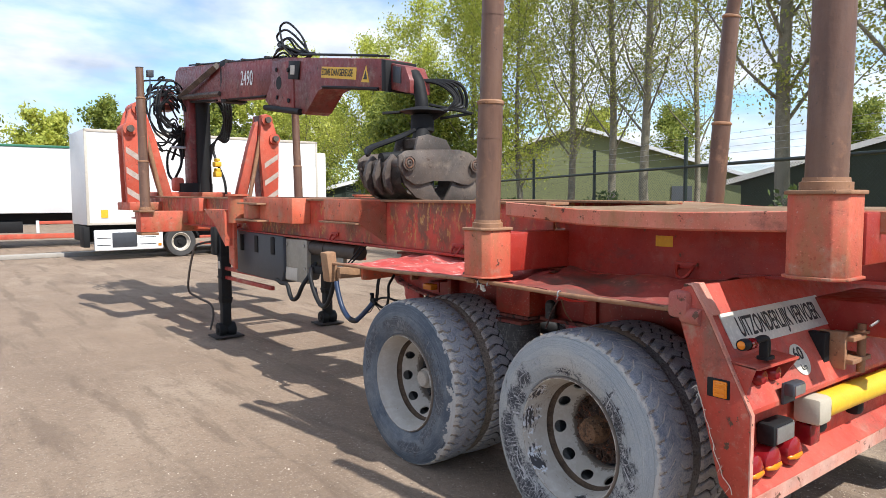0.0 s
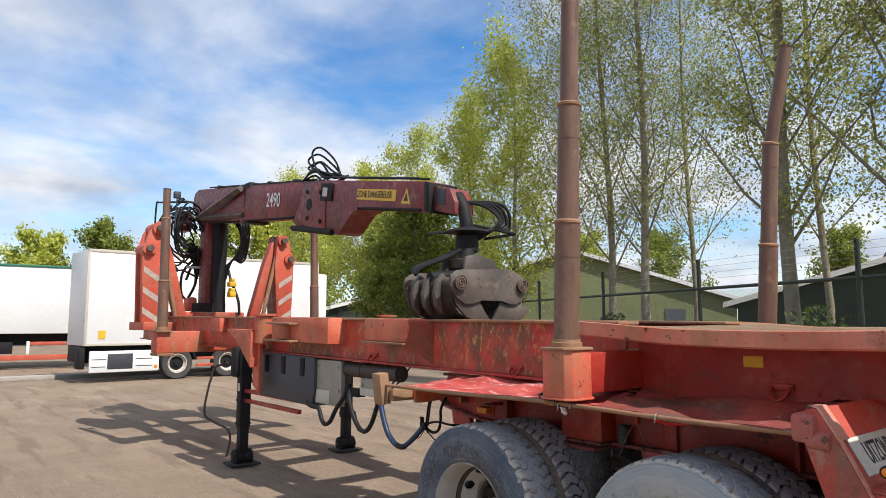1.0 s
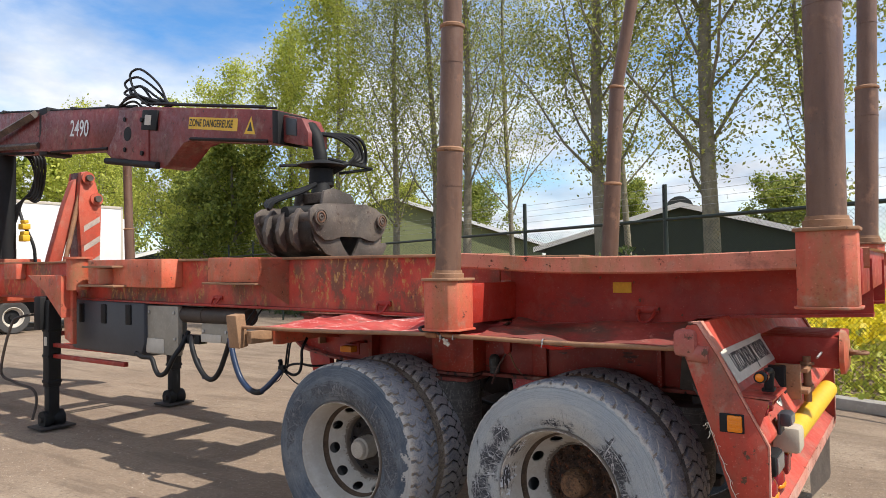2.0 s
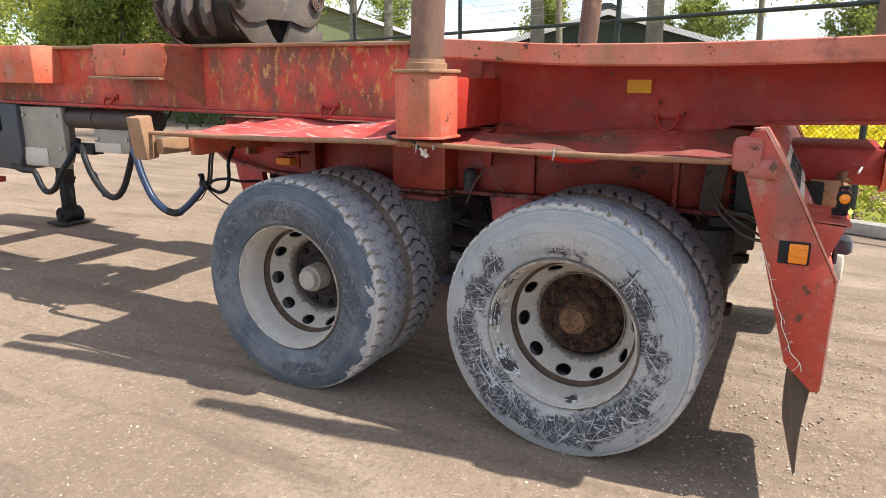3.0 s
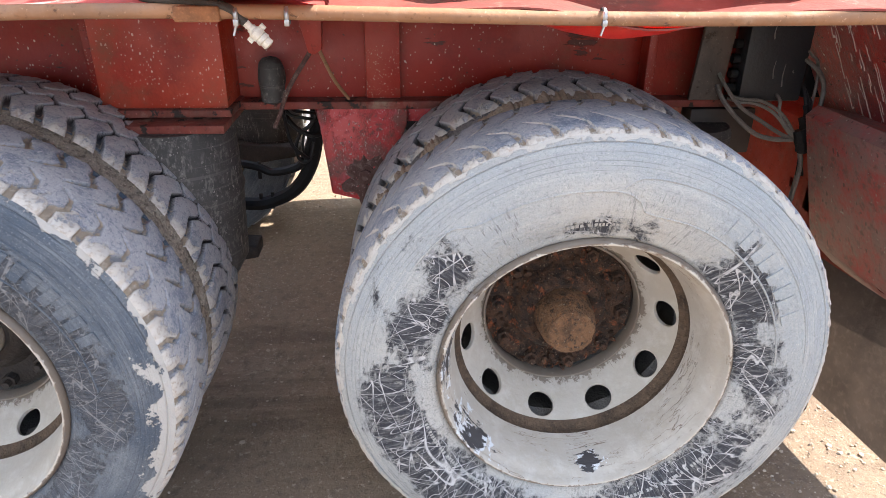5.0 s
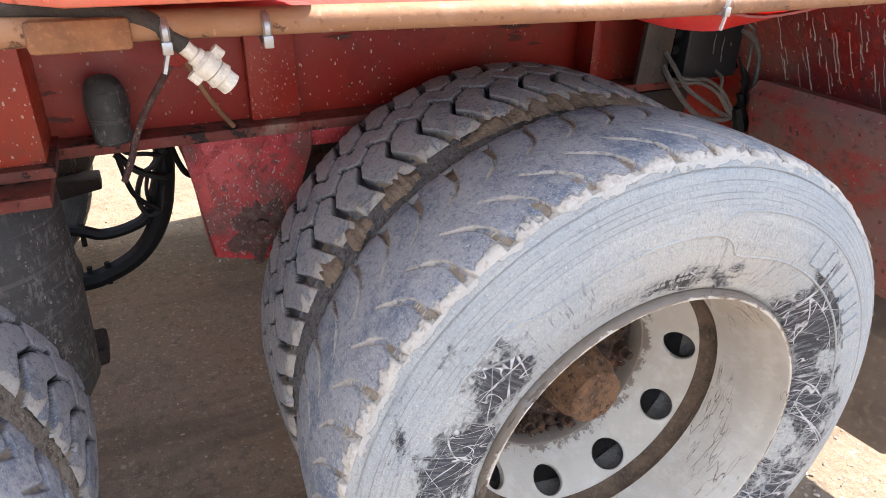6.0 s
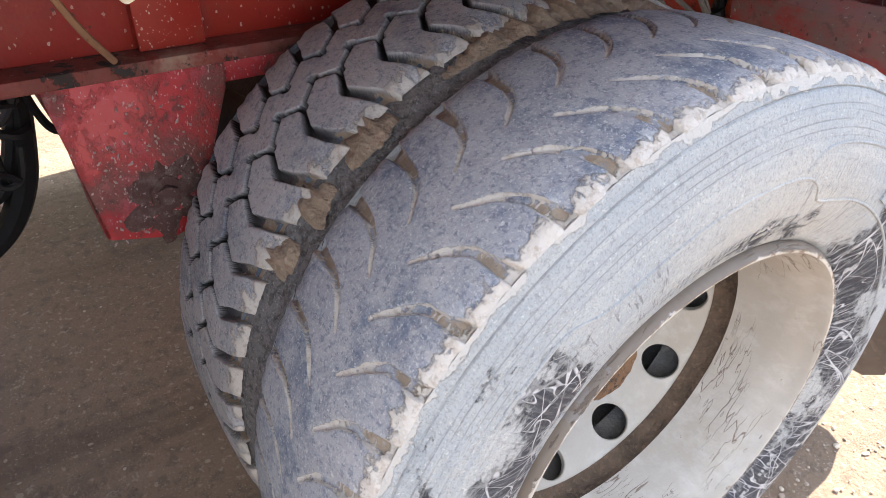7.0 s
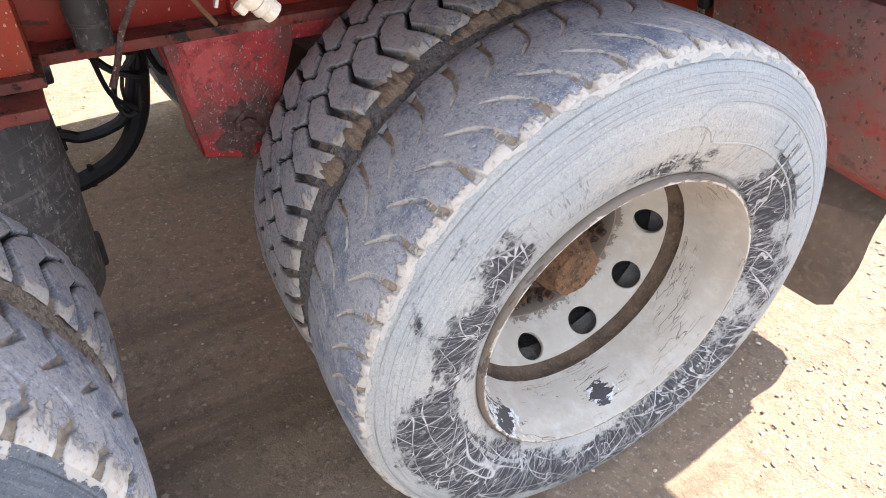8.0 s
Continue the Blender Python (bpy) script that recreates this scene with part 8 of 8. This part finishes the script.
for k in range(3):
    pts = [(-0.36, 2.40, 2.22), (-0.55, 2.35 + 0.05 * k, 2.14), (-0.75, 2.40 + 0.05 * k, 2.06), (-0.80, 2.42, 2.00)]
    part("hose", sweep(B(), curve(pts, 5), 0.016, 7), M["hose"], grapple)


# ---- fence, field, trees, sheds, parked trucks ----
def leaf_mat(name, a, b):
    k = Mat(name, a, 0.6)
    k.over(b, k.random)
    k.p.inputs["Transmission Weight"].default_value = 0.0
    k.t.links.new(k.col, k.p.inputs["Base Color"])
    shine = k.t.nodes.new("ShaderNodeBsdfTranslucent")
    k.t.links.new(k.col, shine.inputs["Color"])
    mix = k.t.nodes.new("ShaderNodeMixShader")
    mix.inputs[0].default_value = 0.45
    k.t.links.new(k.p.outputs[0], mix.inputs[1])
    k.t.links.new(shine.outputs[0], mix.inputs[2])
    k.t.links.new(mix.outputs[0], k.t.nodes["Material Output"].inputs["Surface"])
    return k.m


M["leaf_spring"] = leaf_mat("spring_leaves", (0.30, 0.36, 0.05), (0.64, 0.64, 0.13))
M["leaf_sparse"] = leaf_mat("sparse_leaves", (0.16, 0.20, 0.045), (0.50, 0.50, 0.13))
M["leaf_dark"] = leaf_mat("dark_leaves", (0.11, 0.16, 0.03), (0.38, 0.41, 0.075))
M["leaf_shrub"] = leaf_mat("shrub_leaves", (0.035, 0.07, 0.018), (0.11, 0.15, 0.035))
M["flower"] = leaf_mat("yellow_flowers", (0.70, 0.55, 0.02), (0.80, 0.68, 0.04))


def fence_x(y):
    return 5.0 + 0.38 * y


def leaves(points, size, seed, material, name, parent=None, flat=0.0):
    """Small pointed leaves at the given points, each turned its own way, as one mesh."""
    rng = np.random.default_rng(seed)
    p = np.asarray(points)
    n = len(p)
    a = rng.normal(size=(n, 3))
    a[:, 2] *= 1 - flat
    a /= np.linalg.norm(a, axis=1, keepdims=True)
    b = np.cross(a, rng.normal(size=(n, 3)))
    b /= np.linalg.norm(b, axis=1, keepdims=True)
    s = size * rng.uniform(0.6, 1.3, (n, 1))
    co = np.stack((p - a * s, p + b * s * 0.55, p + a * s, p - b * s * 0.55), 1).reshape(-1, 3)
    me = bpy.data.meshes.new(name)
    me.from_pydata(co.tolist(), [], (np.arange(n)[:, None] * 4 + np.arange(4)[None]).tolist())
    me.materials.append(material)
    ob = new(name, me)
    ob.parent = parent
    return ob


def tree(base, height, spread, trunk_r, seed, count, material, label, bare=0.3, steep=1.0, size=0.085, category="tree", group=""):
    """Tapered trunk, rising limbs and twigs, and a crown of single leaves round the twigs."""
    rng = random.Random(seed)
    ob = thing("tree", base, label, category, group)
    bx, by, bz = base
    lean = Vector((rng.uniform(-0.03, 0.03), rng.uniform(-0.03, 0.03), 1))
    n = 9
    trunk = [Vector(base) + lean * height * 0.94 * k / n + Vector((0.12 * math.sin(k * 1.1 + seed), 0.12 * math.cos(k * 0.9 + seed), 0)) * (k > 0) for k in range(n + 1)]
    bm = B()
    sweep(bm, trunk, [trunk_r * (1.25 if k == 0 else (1 - 0.90 * k / n)) for k in range(n + 1)], 9)
    part("trunk", bm, M["bark"], ob, "grey-brown bark trunk", 80)
    bm = B()
    tips = []
    limbs = int(height * 1.9)
    for k in range(limbs):
        t = bare + (1 - bare) * (k + rng.random()) / limbs
        f = t * n * 0.98
        i = min(n - 1, int(f))
        at = trunk[i].lerp(trunk[i + 1], f - i)
        ang = k * 2.4 + rng.uniform(-0.5, 0.5)
        length = spread * (1.15 - 0.80 * t) * rng.uniform(0.6, 1.15)
        up = steep * rng.uniform(0.6, 1.25)
        out = Vector((math.cos(ang), math.sin(ang), up)).normalized()
        pts = [at + out * length * q + Vector((0, 0, 0.22 * length * q * q)) + Vector((rng.uniform(-1, 1), rng.uniform(-1, 1), rng.uniform(-1, 1))) * 0.05 * length * (q > 0) for q in (0, 0.35, 0.7, 1.0)]
        r0 = trunk_r * (1 - 0.88 * t) * 0.32
        sweep(bm, pts, [r0, r0 * 0.7, r0 * 0.42, r0 * 0.15], 5, False)
        for q in range(6):
            j = rng.randint(0, 2)
            a = pts[j].lerp(pts[j + 1], rng.random())
            e = a + Vector((rng.uniform(-1, 1), rng.uniform(-1, 1), rng.uniform(-0.1, 1.0))) * length * 0.34
            m = a.lerp(e, 0.5) + Vector((0, 0, 0.03 * length))
            sweep(bm, [a, m, e], [r0 * 0.22, r0 * 0.14, r0 * 0.05], 4, False)
            tips += [(a, e)]
        tips += [(pts[2], pts[3]), (pts[1], pts[2])]
    tagged(part("branch_work", bm, M["bark"], ob, "", 80), kind="stuff")
    nrng = np.random.default_rng(seed)
    pick = nrng.integers(0, len(tips), count)
    a = np.array([t[0][:] for t in tips])[pick]
    e = np.array([t[1][:] for t in tips])[pick]
    q = nrng.random((count, 1)) ** 0.7
    pts = a + (e - a) * (q * 1.05) + nrng.normal(size=(count, 3)) * 0.16 * (spread / 2.5)
    crown = leaves(pts - np.array(base), size, seed, material, "crown", ob)
    return ob


POPLAR = "tall spring poplar with sparse young leaves beyond the fence"
rows_of_trees = [
    # x, y, height, spread, trunk, leaves, sparse
    (9.6, -1.9, 17, 3.0, 0.14, 14300, True), (9.9, 0.2, 16, 3.0, 0.06, 20000, True), (9.3, 1.9, 18, 3.6, 0.175, 26000, True), (9.4, 3.92, 18, 3.4, 0.155, 28000, True),
    (13.6, 10.0, 20, 4.6, 0.15, 26000, True), (14.2, 11.7, 19, 4.6, 0.14, 28000, True), (14.6, 14.0, 18, 4.6, 0.14, 26000, True), (15.6, 17.5, 13.8, 4.8, 0.14, 19000, False),
    (16.6, 21.5, 12.0, 4.4, 0.15, 19000, False), (17.2, 26.5, 11.6, 4.2, 0.15, 18000, False), (17.5, 31.5, 11.0, 4.2, 0.15, 16000, False), (16.2, 37.0, 10.8, 4.4, 0.15, 16000, False), (9.4, -5.0, 16, 3.0, 0.15, 8000, True), (17.6, 10.9, 20, 5.6, 0.11, 30000, True), (14.0, 5.2, 19, 4.6, 0.10, 24000, True),
]
for k, (x, y, h, sp, tr, cnt, sparse) in enumerate(rows_of_trees):
    tree((x, y, 0), h, sp, tr, 20 + k, cnt, M["leaf_sparse" if sparse else "leaf_spring"], POPLAR if sparse else "tall yellow-green spring poplar in a row beside the yard", 0.16 if sparse else 0.13, 1.45 if sparse else 1.1, 0.043 if sparse else 0.072, "tree", "poplars along the yard")
ROUND = "round dense green tree beyond the yard"
far_trees = [(x, 58 + 4 * math.sin(x * 1.3), 8.3 + 1.1 * math.sin(x * 0.9), 4.0) for x in range(-32, 14, 4)]
far_trees += [(14.6, 22.8, 7.0, 3.4), (14.9, 25.4, 6.6, 3.2), (14, 47, 9.5, 4.4), (17.5, 45, 10.5, 4.6), (21, 44, 11, 4.8), (25, 42, 10.5, 4.6), (52, 44, 11, 5), (58, 38, 11, 5), (62, 22, 10, 4.5), (46, 52, 10.5, 5), (40, 56, 10, 5), (60, 8, 9, 4.5), (58, -4, 9, 4.5)]
for k, (x, y, h, sp) in enumerate(far_trees):
    tree((x, y, 0), h, sp, 0.22, 60 + k, 11000 if y > 40 or x > 30 else 20000, M["leaf_spring" if k % 3 == 0 and y > 40 else "leaf_dark"], ROUND, 0.10, 0.75, 0.15 if y > 40 or x > 30 else 0.085, "tree", "far trees")

# wire fence with dark posts, a top rail and thin wires above it
fence = thing("wire_fence", (fence_x(0), 0, 0), "dark green wire mesh fence with tall posts and thin wires", "fence")
k = 0
for i in range(-4, 14):
    y = 1.54 + i * 2.82
    x = fence_x(y)
    bm = B()
    cyl(bm, (x, y, 0), (x, y, 2.70), 0.034, seg=10)
    post = part("post", bm, M["darkgreen"], fence)
    for z in (2.36, 2.46, 2.56, 2.66):
        part("insulator", box(B(), x - 0.05, x - 0.02, y - 0.012, y + 0.012, z - 0.012, z + 0.012), M["black"], post)
y0, y1 = -10.0, 40.0
bm = B()
sweep(bm, [(fence_x(y0), y0, 2.20), (fence_x(y1), y1, 2.20)], 0.026, 8)
part("top_rail", bm, M["darkgreen"], fence)
for z in (2.36, 2.46, 2.56, 2.66):
    part("wire", sweep(B(), [(fence_x(y0), y0, z), (fence_x(y1), y1, z)], 0.0022, 4), M["chrome"], fence)
verts, faces = [], []
length = (y1 - y0) * math.hypot(1, 0.38)
step, r = 0.055, 0.0016
along = Vector((fence_x(y1) - fence_x(y0), y1 - y0, 0)).normalized()
start = Vector((fence_x(y0), y0, 0))
side = Vector((along.y, -along.x, 0))
for k in range(int(length / step) + 40):
    for s in (-1, 1):
        a = start + along * (k * step - (2.15 if s > 0 else 0))
        b = a + along * (2.15 * s if s > 0 else -2.15) + Vector((0, 0, 2.15)) if s > 0 else start + along * (k * step - 2.15) + Vector((0, 0, 2.15))
        if s < 0:
            a = start + along * (k * step)
        d = (b - a).normalized()
        w = d.cross(side) * r
        n = len(verts)
        verts += [a - w, a + w, b + w, b - w, a - side * r, a + side * r, b + side * r, b - side * r]
        faces += [(n, n + 1, n + 2, n + 3)]
me = bpy.data.meshes.new("mesh_panel")
me.from_pydata([tuple(v - Vector((fence_x(0), 0, 0))) for v in verts], [], faces)
me.materials.append(M["darkgreen"])
net = new("wire_mesh", me)
net.parent = fence
tagged(net, "fine diamond wire mesh", "", "", "stuff")

# shrubs along the fence and a flowering field beyond it
rng = np.random.default_rng(77)


def clump_points(n, y0, y1, off, h, seed):
    r = np.random.default_rng(seed)
    y = r.uniform(y0, y1, n)
    x = 5.0 + 0.38 * y + off + r.normal(0, 0.35, n)
    top = h * (0.55 + 0.45 * np.sin(y * 1.7 + seed) * np.sin(y * 0.63 + 2 * seed))
    z = np.abs(r.random(n)) ** 0.8 * np.maximum(0.25, top)
    return np.stack((x, y, z), 1)


tagged(leaves(clump_points(26000, 2.0, 34, 1.5, 1.9, 3), 0.06, 5, M["leaf_shrub"], "shrubs"), "mixed green shrubs and brambles along the fence", "shrubs", "", "stuff")


def field_points(n, x0, x1, y0, y1, z0, z1, seed):
    r = np.random.default_rng(seed)
    x, y = r.uniform(x0, x1, n), r.uniform(y0, y1, n)
    keep = x > 5.0 + 0.38 * y + 0.35
    z = r.uniform(z0, z1, n) * (0.8 + 0.2 * np.sin(x * 2.1) * np.cos(y * 1.7))
    return np.stack((x, y, z), 1)[keep]


tagged(leaves(field_points(30000, 3, 16, -10, 4, 0.05, 0.80, 12), 0.06, 13, M["leaf_spring"], "field_stems"), "tall green stems of a flowering field", "field", "", "stuff")
tagged(leaves(field_points(34000, 3, 16, -10, 4, 0.78, 1.12, 14), 0.062, 15, M["flower"], "field_flowers"), "dense yellow flower heads beyond the fence", "flowers", "", "stuff")
tagged(leaves(field_points(9000, 3.2, 7, -10, 3, 0.0, 0.22, 16) - np.array((0.9, 0, 0)), 0.05, 17, M["leaf_spring"], "grass"), "strip of grass at the foot of the fence", "grass", "", "stuff")
bm = B()
prism(bm, [(fence_x(-10) - 0.55, -10), (fence_x(3) - 0.55, 3), (fence_x(3) - 0.35, 3), (fence_x(-10) - 0.35, -10)], "z", 0.0, 0.12, 0.01)
single("kerb", bm, M["concrete"], (fence_x(0) - 0.45, 0, 0), "low grey concrete kerb beside the yard", "kerb", "", "structure")


# sheds
def shed(name, centre, facing, width, length, eave, ridge, wall, roof, label):
    """A gabled shed: its gable end looks along facing."""
    ob = thing(name, centre, label, "shed")
    f = Vector((math.sin(radians(facing)), math.cos(radians(facing)), 0))
    m = Matrix.Translation(centre) @ pose(0, 0, 0, 0, 0, -facing)
    w = width / 2

    def put(bm):
        bmesh.ops.transform(bm, matrix=m, verts=bm.verts)
        return bm
    wl = part("wall", put(prism(B(), [(-w, 0), (w, 0), (w, eave), (0, ridge), (-w, eave)], "y", 0, length)), wall, ob)
    for s in (-1, 1):
        bm = B()
        prism(bm, [(0, ridge + 0.02), (s * (w + 0.5), eave - 0.5 * (ridge - eave) / w + 0.02), (s * (w + 0.5), eave - 0.5 * (ridge - eave) / w + 0.16), (0, ridge + 0.17)], "y", -0.3, length + 0.3)
        rf = part("roof", put(bm), roof, ob, "grey corrugated roof")
        bm = B()
        prism(bm, [(0, ridge + 0.0), (s * (w + 0.5), eave - 0.5 * (ridge - eave) / w), (s * (w + 0.5), eave - 0.5 * (ridge - eave) / w + 0.22), (0, ridge + 0.22)], "y", -0.36, -0.30)
        part("barge_board", put(bm), M["white"], rf)
    return ob, put, wl


ob, put, wl = shed("farm_shed", (29.5, 26.5, 0), 50, 20, 22, 3.0, 6.2, M["shedgreen"], M["roofgrey"], "olive green farm shed with a low grey roof")
for x in (6.4,):
    bm = B()
    box(bm, x - 0.6, x + 0.6, -0.06, 0.04, 1.3, 2.5)
    win = part("window", put(bm), M["glass_dark"], wl)
    bm = B()
    box(bm, x - 0.68, x + 0.68, -0.04, 0.02, 1.22, 1.30)
    part("sill", put(bm), M["white"], win)
ob, put, wl = shed("dark_shed", (25.0, 6.8, 0), 73, 11.5, 14, 2.4, 4.0, M["sheddark"], M["roofdark"], "dark green shed with a ridge vent")
bm = B()
cyl(bm, (0, 1.0, 4.0), (0, 3.5, 4.0), 0.6, seg=20)
part("ridge_vent", put(bm), M["roofdark"], ob)
bm = B()
box(bm, 2.2, 4.2, -0.08, 0.04, 0.2, 2.0)
part("shed_door", put(bm), M["beige"], ob)
ob, put, wl = shed("white_roofed_shed", (21.0, 38.0, 0), 20, 7, 14, 2.2, 3.1, M["sheddark"], M["white"], "low shed with a pale roof beyond the trees")


# parked trucks
def wheel_far(parent, x, y, r, label="truck wheel"):
    bm = lathe(B(), [(r * 0.55, -0.12), (r * 0.62, -0.14), (r * 0.95, -0.14), (r, -0.10), (r, 0.12), (r * 0.5, 0.12)], (0, 0, 0), "y", 28)
    bmesh.ops.transform(bm, matrix=TRUCK @ Matrix.Translation((x, y, r)), verts=bm.verts)
    w = part("wheel", bm, M["truck_tyre"], parent)
    bm = lathe(B(), [(r * 0.44, -0.05), (r * 0.50, -0.07), (r * 0.58, -0.143), (r * 0.62, -0.142)], (0, 0, 0), "y", 28)
    bmesh.ops.transform(bm, matrix=TRUCK @ Matrix.Translation((x, y, r)), verts=bm.verts)
    part("rim", bm, M["pale"], w)
    bm = lathe(B(), [(0.0, -0.09), (r * 0.16, -0.09), (r * 0.18, -0.04), (r * 0.45, -0.03)], (0, 0, 0), "y", 28)
    bmesh.ops.transform(bm, matrix=TRUCK @ Matrix.Translation((x, y, r)), verts=bm.verts)
    part("wheel_hub", bm, M["black"], w)


TRUCK = Matrix.Translation((0.10, 18.6, 0)) @ pose(0, 0, 0, 0, 0, 1)
truck = thing("box_truck", (0.10, 18.6, 0), "parked white box truck body with low side skirts", "truck")


def on_truck(name, bm, material, parent=truck, label=""):
    bmesh.ops.transform(bm, matrix=TRUCK, verts=bm.verts)
    return part(name, bm, material, parent, label)


on_truck("cargo_box", box(B(), 0.0, 7.15, 0.0, 2.0, 1.0, 3.66, 0.02), M["white"])
bm = B()
for x0, x1 in ((0.0, 0.07), (7.08, 7.15)):
    box(bm, x0, x1, -0.015, 0.02, 1.0, 3.66, 0.004)
box(bm, 0.0, 7.15, -0.015, 0.02, 3.58, 3.66, 0.004)
box(bm, 0.0, 7.15, -0.012, 0.02, 1.0, 1.07, 0.004)
on_truck("edge_trim", bm, M["pale"])
on_truck("side_sticker", box(B(), 0.36, 0.54, -0.018, 0.0, 1.20, 1.42), M["yellow"], label="square yellow and white sticker")
on_truck("underframe", box(B(), 0.05, 7.0, 0.4, 2.1, 0.52, 0.98, 0.01), M["black"])
skirt = on_truck("side_skirt", box(B(), 0.16, 2.0, -0.03, 0.05, 0.27, 0.86, 0.03), M["white"], label="white ribbed plastic side skirt")
for x0, x1 in ((0.22, 0.58), (1.36, 1.80)):
    for z in (0.42, 0.62):
        on_truck("skirt_groove", box(B(), x0, x1, -0.036, -0.028, z, z + 0.02, 0.002), M["plastic"], skirt)
on_truck("locker_door", box(B(), 0.62, 1.28, -0.045, 0.0, 0.36, 0.78, 0.015), M["plastic"], skirt, "dark grey locker door")
on_truck("rear_mudguard", box(B(), -0.10, 0.06, 0.0, 0.5, 0.38, 0.96, 0.02), M["black"])
on_truck("marker_lamp", box(B(), 1.86, 1.95, -0.04, -0.02, 0.36, 0.44, 0.004), M["amber"], skirt)
arch = sweep(B(), [(2.53 - 0.60 * math.cos(a), 0.22, 0.44 + 0.60 * math.sin(a)) for a in [math.pi * k / 12 for k in range(1, 12)]], 0.05, 6)
on_truck("wheel_arch", arch, M["black"])
on_truck("red_bar", box(B(), 3.10, 3.62, 0.02, 0.08, 0.34, 0.42, 0.01), M["stab"], label="red side guard bar")
on_truck("red_bar", box(B(), 3.10, 3.62, 0.02, 0.08, 0.54, 0.62, 0.01), M["stab"], label="red side guard bar")
on_truck("cab", box(B(), 7.17, 7.55, 0.1, 2.0, 0.9, 3.3, 0.06), M["white"])
for x in (2.53, 4.05, 6.4):
    wheel_far(truck, x, 0.15, 0.45)
TRUCK = Matrix.Translation((-13.0, 26.8, 0)) @ pose(0, 0, 0, 0, 0, -3)
semi = thing("semi_trailer", (-13.0, 26.8, 0), "parked white semi trailer on a red chassis", "trailer")
on_truck("cargo_box", box(B(), 0.0, 15.5, 0.0, 2.5, 1.25, 3.62, 0.02), M["white"], semi)
on_truck("roof_edge", box(B(), 0.0, 15.5, -0.03, 2.53, 3.62, 3.70, 0.01), M["green"], semi)
on_truck("chassis", box(B(), 0.5, 15.4, 0.5, 2.0, 0.85, 1.22, 0.01), M["black"], semi)
on_truck("red_chassis", box(B(), 0.5, 15.4, 0.02, 0.14, 0.32, 0.50, 0.01), M["stab"], semi)
on_truck("red_side_bar", box(B(), 12.9, 14.6, 0.02, 0.08, 0.84, 0.96, 0.01), M["stab"], semi)
on_truck("bar_post", box(B(), 12.8, 12.9, 0.0, 0.08, 0.52, 0.98, 0.01), M["white"], semi)
for k, z in enumerate((0.60, 0.74, 0.86, 0.98)):
    on_truck("stacked_plank", box(B(), 9.0, 10.9 - 0.1 * k, 0.02, 0.30, z, z + 0.07, 0.01), M["wood" if k % 2 else "stab"], semi, "stacked plank under the trailer body")
on_truck("locker", box(B(), 11.3, 12.4, 0.10, 0.6, 0.55, 0.95, 0.02), M["black"], semi)
for x in (5.0, 6.4, 7.8):
    wheel_far(semi, x, 0.5, 0.48)
bm = B()
box(bm, -30, 30, 20.6, 21.0, 0.0, 0.13, 0.02)
bmesh.ops.transform(bm, matrix=pose(0, 0, 0, 0, 0, 4), verts=bm.verts)
single("kerb", bm, M["concrete"], (0, 20.8, 0), "low concrete kerb in front of the parked trucks", "kerb", "", "structure")
